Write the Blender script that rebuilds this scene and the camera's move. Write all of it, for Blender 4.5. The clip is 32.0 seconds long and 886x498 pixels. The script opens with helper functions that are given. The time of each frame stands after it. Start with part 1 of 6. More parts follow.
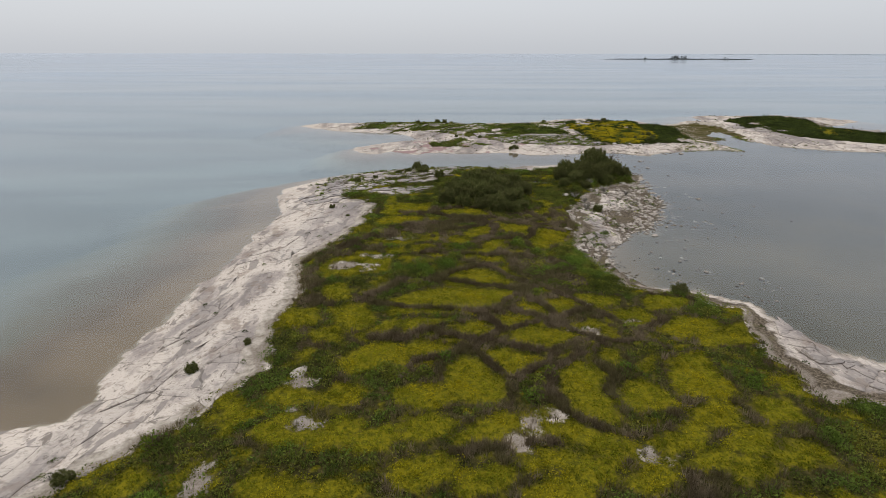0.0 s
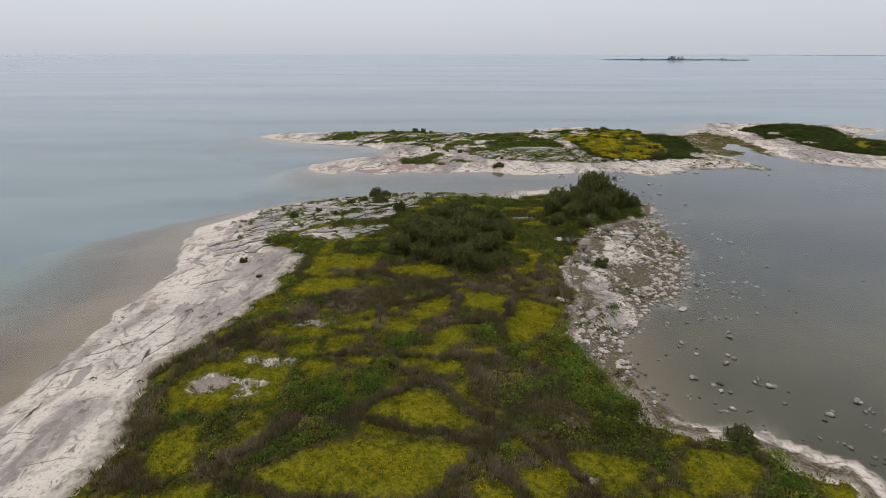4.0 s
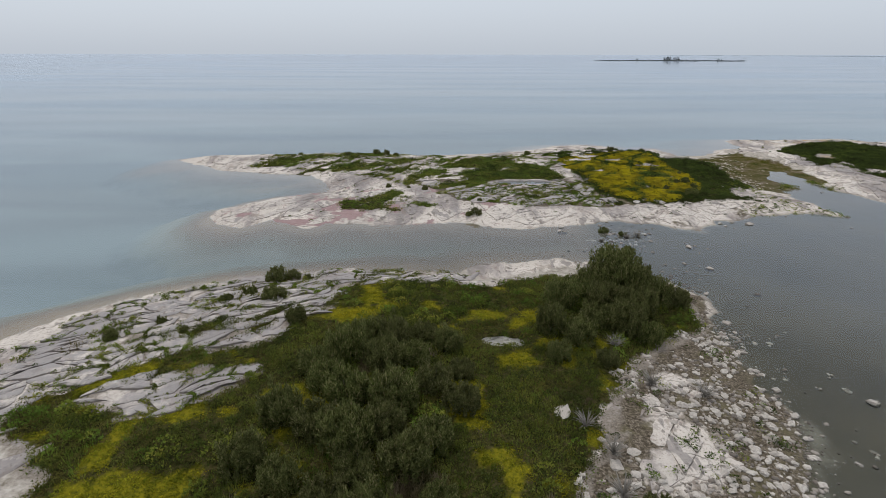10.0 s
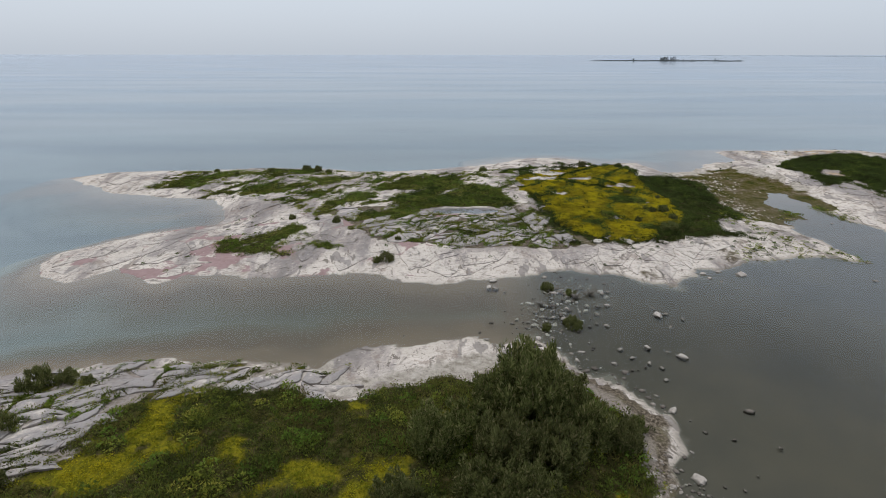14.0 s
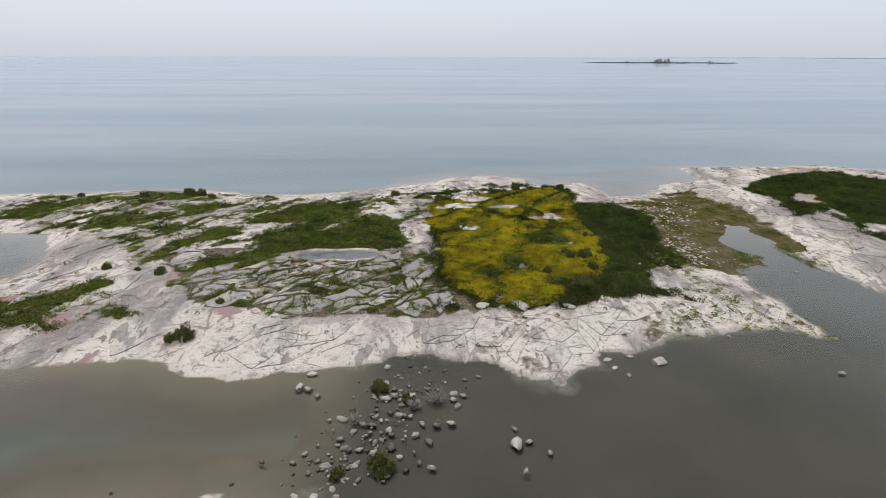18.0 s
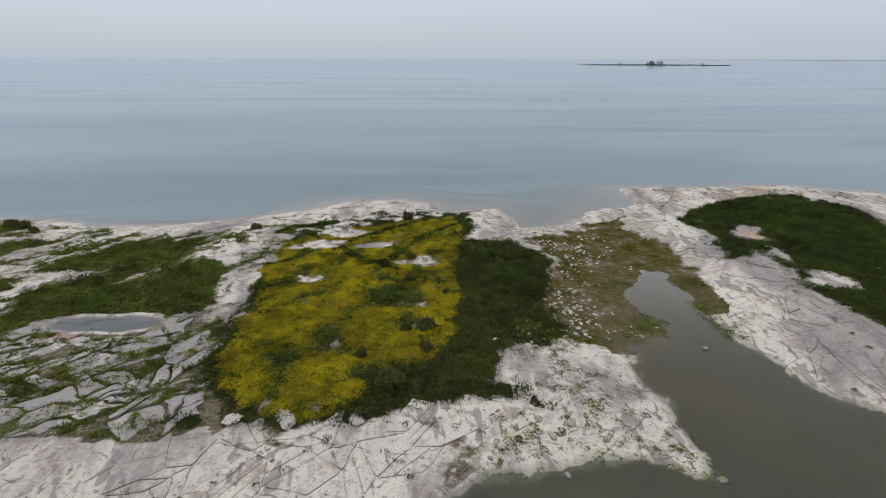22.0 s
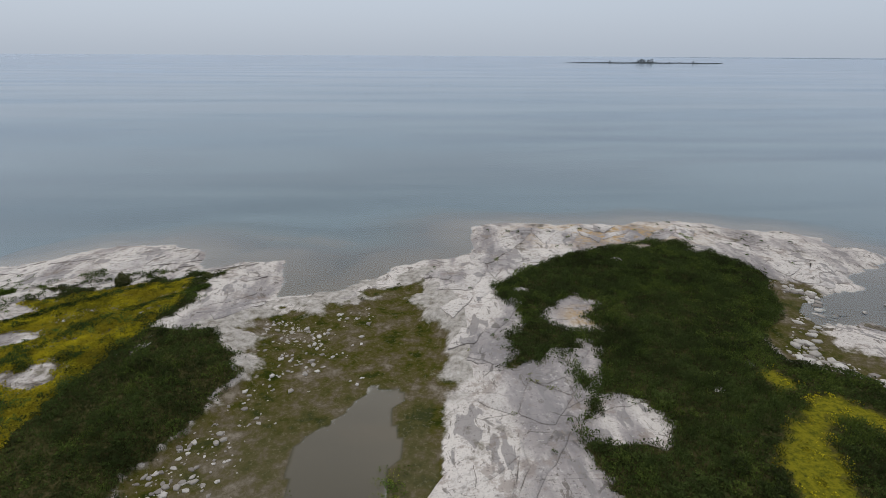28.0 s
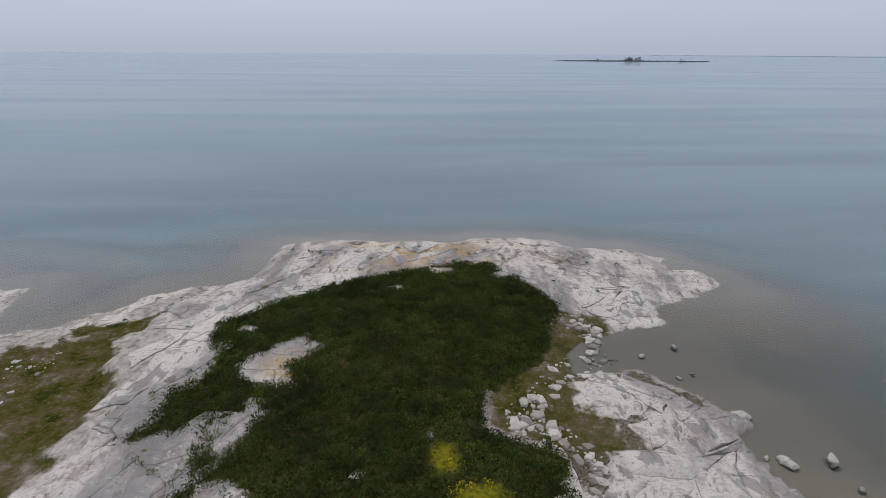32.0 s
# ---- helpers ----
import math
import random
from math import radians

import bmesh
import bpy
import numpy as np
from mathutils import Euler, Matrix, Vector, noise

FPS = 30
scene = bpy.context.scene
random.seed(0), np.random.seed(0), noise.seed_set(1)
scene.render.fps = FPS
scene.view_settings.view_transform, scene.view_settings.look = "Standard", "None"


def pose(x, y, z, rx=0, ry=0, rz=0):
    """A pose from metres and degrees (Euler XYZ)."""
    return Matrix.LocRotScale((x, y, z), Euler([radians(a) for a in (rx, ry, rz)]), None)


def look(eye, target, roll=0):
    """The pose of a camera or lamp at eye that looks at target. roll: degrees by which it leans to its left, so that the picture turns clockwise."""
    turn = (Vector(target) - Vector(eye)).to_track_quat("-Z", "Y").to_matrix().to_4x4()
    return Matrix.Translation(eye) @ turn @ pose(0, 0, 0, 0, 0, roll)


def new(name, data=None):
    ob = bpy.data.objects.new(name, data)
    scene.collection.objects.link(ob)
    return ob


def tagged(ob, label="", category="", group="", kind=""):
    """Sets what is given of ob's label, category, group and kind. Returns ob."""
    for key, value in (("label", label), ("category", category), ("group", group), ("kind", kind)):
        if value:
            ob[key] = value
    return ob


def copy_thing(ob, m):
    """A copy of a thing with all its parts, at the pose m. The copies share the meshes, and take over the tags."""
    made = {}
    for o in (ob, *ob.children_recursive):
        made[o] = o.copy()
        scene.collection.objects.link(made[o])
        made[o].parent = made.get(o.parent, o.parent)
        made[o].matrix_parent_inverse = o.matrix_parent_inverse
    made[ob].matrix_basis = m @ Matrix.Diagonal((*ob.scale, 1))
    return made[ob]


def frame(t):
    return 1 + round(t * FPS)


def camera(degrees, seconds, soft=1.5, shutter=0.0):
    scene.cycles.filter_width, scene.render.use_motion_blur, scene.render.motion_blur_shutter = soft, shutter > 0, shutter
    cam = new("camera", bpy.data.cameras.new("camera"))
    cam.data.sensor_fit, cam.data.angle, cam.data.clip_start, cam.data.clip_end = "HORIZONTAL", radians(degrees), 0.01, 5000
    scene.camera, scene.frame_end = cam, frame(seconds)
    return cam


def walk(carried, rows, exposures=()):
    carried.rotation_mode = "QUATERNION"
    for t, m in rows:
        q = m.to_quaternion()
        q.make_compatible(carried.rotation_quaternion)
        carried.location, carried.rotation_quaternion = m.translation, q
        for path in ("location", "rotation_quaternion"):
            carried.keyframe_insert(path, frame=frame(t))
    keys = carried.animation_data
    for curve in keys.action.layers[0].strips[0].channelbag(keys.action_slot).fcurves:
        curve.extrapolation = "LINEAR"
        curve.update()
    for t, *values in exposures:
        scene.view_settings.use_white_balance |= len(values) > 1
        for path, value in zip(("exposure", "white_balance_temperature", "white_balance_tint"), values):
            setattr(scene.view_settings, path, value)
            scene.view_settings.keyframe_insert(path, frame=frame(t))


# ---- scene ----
cam = camera(81.6, 32.0, 0.8)
METRES, EYE, TILT, LEAN, TURN = 206.6, 25.7, 0.0, 0.0, 0.0
ROWS = [
    (0.0, 0.0, 0.0, 0.0, 0.04, -21.12, -0.04),
    (0.5, 0.0039, 0.0142, -0.0001, -0.01, -21.11, -0.04),
    (1.0, 0.0077, 0.0285, -0.0002, -0.09, -21.12, -0.03),
    (1.5, 0.0114, 0.0427, -0.0002, -0.15, -21.12, -0.03),
    (2.0, 0.015, 0.057, -0.0003, -0.21, -21.1, -0.04),
    (2.5, 0.0185, 0.0712, -0.0004, -0.26, -21.09, -0.04),
    (3.0, 0.0218, 0.0855, -0.0005, -0.29, -21.07, -0.04),
    (3.5, 0.0249, 0.0999, -0.0006, -0.33, -21.08, -0.05),
    (5.5, 0.0351, 0.1578, -0.0002, -0.43, -21.03, -0.09),
    (6.0, 0.0372, 0.1724, 0.0, -0.49, -21.03, -0.1),
    (6.5, 0.0393, 0.1871, 0.0002, -0.55, -21.04, -0.1),
    (7.0, 0.0415, 0.2016, 0.0004, -0.6, -21.02, -0.09),
    (7.5, 0.0436, 0.2162, 0.0008, -0.68, -21.06, -0.1),
    (8.0, 0.0459, 0.2309, 0.001, -0.74, -21.05, -0.1),
    (8.5, 0.0485, 0.2453, 0.0012, -0.85, -21.05, -0.1),
    (9.0, 0.052, 0.2596, 0.0012, -0.9, -21.03, -0.1),
    (9.5, 0.0565, 0.2736, 0.0013, -0.97, -21.05, -0.12),
    (10.0, 0.0617, 0.2873, 0.0012, -0.95, -21.03, -0.1),
    (10.5, 0.0675, 0.3009, 0.0011, -0.99, -21.0, -0.1),
    (11.0, 0.0741, 0.3141, 0.0008, -0.98, -21.01, -0.09),
    (11.5, 0.0812, 0.3271, 0.0004, -1.01, -20.98, -0.09),
    (12.0, 0.0891, 0.3397, 0.0001, -1.05, -20.97, -0.08),
    (12.5, 0.0974, 0.3524, -0.0002, -1.09, -20.96, -0.08),
    (13.0, 0.1062, 0.3647, -0.0004, -1.12, -20.96, -0.07),
    (13.5, 0.1148, 0.376, -0.0003, -1.14, -20.99, -0.06),
    (14.0, 0.1242, 0.388, -0.0004, -1.14, -21.0, -0.05),
    (14.5, 0.134, 0.3999, -0.0005, -1.16, -20.98, -0.04),
    (16.5, 0.1745, 0.4439, -0.0002, -1.31, -20.85, -0.12),
    (17.0, 0.1856, 0.4547, 0.0002, -1.33, -20.86, -0.12),
    (17.5, 0.197, 0.4654, 0.0002, -1.35, -20.81, -0.12),
    (18.0, 0.2085, 0.4758, 0.0008, -1.4, -20.84, -0.12),
    (18.5, 0.22, 0.4863, 0.0012, -1.42, -20.84, -0.13),
    (19.0, 0.2319, 0.4965, 0.0014, -1.43, -20.79, -0.13),
    (19.5, 0.2438, 0.5067, 0.0018, -1.47, -20.8, -0.13),
    (20.0, 0.2558, 0.5169, 0.0021, -1.48, -20.78, -0.14),
    (20.5, 0.2679, 0.5269, 0.0022, -1.52, -20.74, -0.15),
    (21.0, 0.2802, 0.5368, 0.0024, -1.53, -20.71, -0.16),
    (21.5, 0.2925, 0.5468, 0.0028, -1.59, -20.71, -0.15),
    (22.0, 0.3049, 0.5567, 0.0029, -1.65, -20.66, -0.16),
    (22.5, 0.3175, 0.5665, 0.0032, -1.71, -20.66, -0.16),
    (23.0, 0.3301, 0.5764, 0.0035, -1.75, -20.71, -0.16),
    (23.5, 0.3428, 0.5863, 0.0038, -1.77, -20.7, -0.16),
    (24.0, 0.3556, 0.5961, 0.0041, -1.81, -20.72, -0.16),
    (24.5, 0.3685, 0.6061, 0.0044, -1.84, -20.77, -0.17),
    (25.0, 0.3814, 0.6161, 0.0048, -1.87, -20.82, -0.18),
    (25.5, 0.3944, 0.626, 0.005, -1.87, -20.82, -0.19),
    (27.5, 0.4486, 0.6633, 0.0063, -1.88, -20.86, -0.26),
    (28.0, 0.4631, 0.6713, 0.0069, -1.89, -20.93, -0.27),
    (28.5, 0.4782, 0.6784, 0.0071, -1.92, -20.93, -0.27),
    (29.0, 0.4938, 0.6847, 0.0072, -2.01, -20.95, -0.27),
    (29.5, 0.5101, 0.6904, 0.0073, -2.09, -20.97, -0.28),
    (30.0, 0.5269, 0.6955, 0.0075, -2.17, -21.02, -0.29),
    (30.5, 0.5443, 0.6999, 0.0075, -2.22, -21.05, -0.3),
    (31.0, 0.5623, 0.7038, 0.0076, -2.26, -21.07, -0.31),
    (31.5, 0.581, 0.7074, 0.0077, -2.27, -21.09, -0.31),
    (32.0, 0.6002, 0.7109, 0.008, -2.3, -21.14, -0.31),
]
walk(cam, [(t, pose(0, 0, EYE, TILT, LEAN, TURN) @ pose(METRES * x, METRES * y, METRES * z, 90 + pitch, roll, yaw)) for t, x, y, z, yaw, pitch, roll in ROWS],
     [(0, 0.04, 6800, 10), (7, 0.02, 6550, 9), (13, -0.02, 6300, 8), (17, 0.2, 6450, 9), (20, 0.2, 6500, 9), (22, -0.07, 6300, 8), (25, -0.17, 6200, 7), (32, -0.24, 6080, 10)])

# the overcast sky and its soft sun
world = bpy.data.worlds.new("world")
scene.world = world
world.use_nodes = True
wn, wl = world.node_tree.nodes, world.node_tree.links
wn.clear()
sky = wn.new("ShaderNodeTexSky")
sky.sky_type, sky.sun_disc = "NISHITA", False
sky.sun_elevation, sky.sun_rotation = radians(67), radians(320)
sky.dust_density, sky.air_density = 3.0, 1.0
grey = wn.new("ShaderNodeHueSaturation")
grey.inputs["Saturation"].default_value = 0.45
cover = wn.new("ShaderNodeMix")
cover.data_type = "RGBA"
cover.inputs[0].default_value = 0.72
cover.inputs[7].default_value = (8.05, 8.65, 9.65, 1)
back = wn.new("ShaderNodeBackground")
back.inputs["Strength"].default_value = 0.085
wo = wn.new("ShaderNodeOutputWorld")
wl.new(sky.outputs[0], grey.inputs["Color"])
wl.new(grey.outputs[0], cover.inputs[6])
coord = wn.new("ShaderNodeTexCoord")
up = wn.new("ShaderNodeSeparateXYZ")
rise = wn.new("ShaderNodeMapRange")
rise.inputs["To Min"].default_value, rise.inputs["To Max"].default_value = 1.0, 1.85
zen = wn.new("ShaderNodeVectorMath")
zen.operation = "SCALE"
wl.new(coord.outputs["Generated"], up.inputs[0])
wl.new(up.outputs["Z"], rise.inputs["Value"])
wl.new(cover.outputs[2], zen.inputs[0])
wl.new(rise.outputs[0], zen.inputs["Scale"])
wl.new(zen.outputs[0], back.inputs["Color"])
wl.new(back.outputs[0], wo.inputs["Surface"])

sun = new("sun", bpy.data.lights.new("sun", "SUN"))
sun.data.energy, sun.data.angle, sun.data.color = 1.0, radians(14), (1.0, 0.95, 0.88)
sun.matrix_world = look((-22, 26, 80), (0, 0, 0))


# ---- materials ----
class Nodes:
    """A small builder for node materials."""

    def __init__(self, name):
        self.mat = bpy.data.materials.new(name)
        self.mat.use_nodes = True
        self.t = self.mat.node_tree
        self.t.nodes.clear()
        self.out = self.t.nodes.new("ShaderNodeOutputMaterial")
        self.pos = self.t.nodes.new("ShaderNodeNewGeometry")

    def put(self, socket, value):
        if isinstance(value, bpy.types.NodeSocket):
            self.t.links.new(value, socket)
        elif isinstance(value, tuple) and len(value) == 3 and socket.type == "RGBA":
            socket.default_value = (*value, 1)
        else:
            socket.default_value = value

    def math(self, op, a, b=0.0, c=0.0, clamp=False):
        n = self.t.nodes.new("ShaderNodeMath")
        n.operation, n.use_clamp = op, clamp
        for s, v in zip(n.inputs, (a, b, c)):
            self.put(s, v)
        return n.outputs[0]

    def noise(self, scale, detail=4.0, rough=0.55, stretch=None, distort=0.0):
        n = self.t.nodes.new("ShaderNodeTexNoise")
        n.inputs["Scale"].default_value, n.inputs["Detail"].default_value = scale, detail
        n.inputs["Roughness"].default_value, n.inputs["Distortion"].default_value = rough, distort
        v = self.pos.outputs["Position"]
        if stretch:
            m = self.t.nodes.new("ShaderNodeMapping")
            m.inputs["Scale"].default_value, m.inputs["Rotation"].default_value = stretch[0], (0, 0, stretch[1])
            self.t.links.new(v, m.inputs["Vector"])
            v = m.outputs[0]
        self.t.links.new(v, n.inputs["Vector"])
        return n.outputs["Fac"]

    def cells(self, scale, feature="F1"):
        n = self.t.nodes.new("ShaderNodeTexVoronoi")
        n.feature = feature
        n.inputs["Scale"].default_value = scale
        self.t.links.new(self.pos.outputs["Position"], n.inputs["Vector"])
        return n.outputs["Distance"]

    def attr(self, name):
        n = self.t.nodes.new("ShaderNodeAttribute")
        n.attribute_name = name
        return n.outputs["Fac"]

    def along(self, axis):
        n = self.t.nodes.new("ShaderNodeSeparateXYZ")
        self.t.links.new(self.pos.outputs["Position"], n.inputs[0])
        return n.outputs[axis]

    def height(self):
        return self.along("Z")

    def span(self, v, a, b, lo=0.0, hi=1.0):
        n = self.t.nodes.new("ShaderNodeMapRange")
        n.interpolation_type = "SMOOTHSTEP"
        for s, x in zip(n.inputs, (v, a, b, lo, hi)):
            self.put(s, x)
        return n.outputs[0]

    def mix(self, f, a, b):
        n = self.t.nodes.new("ShaderNodeMix")
        n.data_type = "RGBA"
        self.put(n.inputs[0], f), self.put(n.inputs[6], a), self.put(n.inputs[7], b)
        return n.outputs[2]

    def ramp(self, f, *stops):
        n = self.t.nodes.new("ShaderNodeValToRGB")
        e = n.color_ramp.elements
        while len(e) < len(stops):
            e.new(0.5)
        for el, (p, c) in zip(e, stops):
            el.position, el.color = p, (*c, 1)
        self.put(n.inputs[0], f)
        return n.outputs[0]

    def scaled(self, c, f):
        n = self.t.nodes.new("ShaderNodeVectorMath")
        n.operation = "SCALE"
        self.put(n.inputs[0], c), self.put(n.inputs["Scale"], f)
        return n.outputs[0]

    def island(self):
        return self.pos.outputs["Random Per Island"]

    def thing(self):
        return self.t.nodes.new("ShaderNodeObjectInfo").outputs["Random"]

    def bump(self, h, strength=0.5, distance=0.05):
        n = self.t.nodes.new("ShaderNodeBump")
        self.put(n.inputs["Strength"], strength), self.put(n.inputs["Distance"], distance)
        self.put(n.inputs["Height"], h)
        return n.outputs[0]

    def done(self, colour, rough=0.85, normal=None, spec=0.3, trans=0.0):
        b = self.t.nodes.new("ShaderNodeBsdfPrincipled")
        self.put(b.inputs["Base Color"], colour), self.put(b.inputs["Roughness"], rough)
        b.inputs["Specular IOR Level"].default_value = spec
        if normal is not None:
            self.t.links.new(normal, b.inputs["Normal"])
        self.t.links.new(b.outputs[0], self.out.inputs["Surface"])
        return self.mat


def rock_colour(n):
    """Pale weathered limestone: white worn bands, mauve-grey lichen bands, dark flecks, chips and cracks."""
    band = n.noise(0.13, 6, 0.62, ((1, 0.42, 1), -1.0), 0.4)
    mid, fine = n.noise(1.1, 7, 0.72), n.noise(7.0, 5, 0.75)
    up = n.span(n.height(), 0.4, 1.3, 0.0, 0.05)
    c = n.ramp(n.math("SUBTRACT", n.math("ADD", band, n.math("MULTIPLY", mid, 0.22)), up), (0.445, (0.205, 0.178, 0.166)), (0.535, (0.315, 0.272, 0.244)), (0.592, (0.49, 0.427, 0.368)), (0.75, (0.58, 0.508, 0.44)))
    c = n.mix(n.math("MULTIPLY", n.span(mid, 0.55, 0.60), 0.55), c, (0.25, 0.215, 0.19))
    c = n.mix(n.math("MULTIPLY", n.span(n.noise(2.1, 5, 0.7), 0.585, 0.64), 0.4), c, (0.58, 0.52, 0.455))
    fleck = n.span(n.noise(1.0, 6, 0.72, ((1, 0.5, 1), 0.95), 0.6), 0.590, 0.612)
    c = n.mix(n.math("MULTIPLY", fleck, 0.82), c, n.mix(fine, (0.07, 0.058, 0.045), (0.19, 0.155, 0.13)))
    blotch = n.span(n.noise(0.62, 3, 0.5, ((1, 0.42, 1), 0.95), 0.3), 0.60, 0.63)
    c = n.mix(n.math("MULTIPLY", blotch, 0.75), c, (0.20, 0.175, 0.16))
    speck = n.span(n.noise(2.6, 4, 0.75), 0.60, 0.63)
    c = n.mix(n.math("MULTIPLY", speck, 0.7), c, (0.12, 0.10, 0.085))
    c = n.mix(n.math("MULTIPLY", n.span(fine, 0.50, 0.66), 0.5), c, (0.22, 0.19, 0.165))
    wob = n.t.nodes.new("ShaderNodeTexNoise")
    wob.inputs["Scale"].default_value, wob.inputs["Detail"].default_value = 0.5, 5
    n.t.links.new(n.pos.outputs["Position"], wob.inputs["Vector"])
    shift = n.t.nodes.new("ShaderNodeVectorMath")
    shift.operation = "MULTIPLY_ADD"
    n.t.links.new(wob.outputs["Color"], shift.inputs[0])
    shift.inputs[1].default_value = (1.3, 1.3, 0)
    n.t.links.new(n.pos.outputs["Position"], shift.inputs[2])
    for scale, lo, hi, stretch, amount in ((0.22, 0.008, 0.020, (0.55, 1.5, 0.01), 0.6), (0.5, 0.012, 0.03, (0.4, 1.7, 0.01), 0.25)):
        turn = n.t.nodes.new("ShaderNodeMapping")
        turn.inputs["Rotation"].default_value, turn.inputs["Scale"].default_value = (0, 0, -1.0), stretch
        n.t.links.new(shift.outputs[0], turn.inputs["Vector"])
        split = n.t.nodes.new("ShaderNodeTexVoronoi")
        split.feature = "DISTANCE_TO_EDGE"
        split.inputs["Scale"].default_value = scale
        n.t.links.new(turn.outputs[0], split.inputs["Vector"])
        hair = n.math("MULTIPLY", n.span(split.outputs["Distance"], lo, hi, 1.0, 0.0), n.span(n.noise(0.35 if scale < 0.5 else 0.25, 4, 0.6), 0.44 if scale < 0.3 else 0.52, 0.60))
        c = n.mix(n.math("MULTIPLY", hair, amount), c, (0.055, 0.045, 0.036))
    rust = n.math("MULTIPLY", n.span(n.noise(0.33, 7, 0.75), 0.55, 0.62), 0.6)
    c = n.mix(rust, c, n.mix(fine, (0.12, 0.09, 0.065), (0.30, 0.235, 0.195)))
    return c, mid, fine


def rock_material(name="limestone", lichen=0.0):
    n = Nodes(name)
    c, mid, fine = rock_colour(n)
    if lichen:
        c = n.mix(n.math("MULTIPLY", n.span(n.noise(0.8, 6, 0.7), 0.36, 0.58), lichen), c, n.mix(fine, (0.19, 0.17, 0.16), (0.34, 0.305, 0.285)))
    c = n.mix(n.math("MULTIPLY", n.span(n.thing(), 0.45, 1.0), 0.22), c, (0.25, 0.22, 0.205))
    # Steep slab sides turn dark brown by slope: side shade put into the colour.
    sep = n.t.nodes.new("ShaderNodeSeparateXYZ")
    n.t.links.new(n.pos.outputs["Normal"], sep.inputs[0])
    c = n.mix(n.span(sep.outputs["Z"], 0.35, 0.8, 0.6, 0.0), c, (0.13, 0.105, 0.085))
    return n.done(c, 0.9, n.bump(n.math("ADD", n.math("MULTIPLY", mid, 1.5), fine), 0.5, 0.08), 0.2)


def boulder_material():
    n = Nodes("boulder_stone")
    c = n.ramp(n.island(), (0.0, (0.060, 0.048, 0.038)), (0.35, (0.130, 0.105, 0.085)), (0.65, (0.25, 0.21, 0.175)), (1.0, (0.46, 0.41, 0.355)))
    c = n.mix(n.math("MULTIPLY", n.thing(), 0.4), c, (0.20, 0.165, 0.135))
    f = n.noise(5.0, 5, 0.65)
    c = n.mix(n.math("MULTIPLY", n.span(f, 0.45, 0.7), 0.5), c, (0.16, 0.145, 0.13))
    wet = n.span(n.height(), 0.02, 0.12, 1.0, 0.0)
    c = n.mix(n.math("MULTIPLY", wet, 0.6), c, (0.09, 0.075, 0.06))
    return n.done(c, 0.85, n.bump(f, 0.5, 0.05), 0.25)


def pale_material():
    n = Nodes("pale_stone")
    f = n.noise(4.0, 5, 0.65)
    c = n.ramp(n.island(), (0.0, (0.17, 0.14, 0.115)), (0.5, (0.31, 0.27, 0.225)), (1.0, (0.49, 0.435, 0.375)))
    c = n.mix(n.math("MULTIPLY", n.span(f, 0.48, 0.66), 0.55), c, (0.20, 0.175, 0.145))
    return n.done(c, 0.88, n.bump(f, 0.5, 0.05), 0.2)


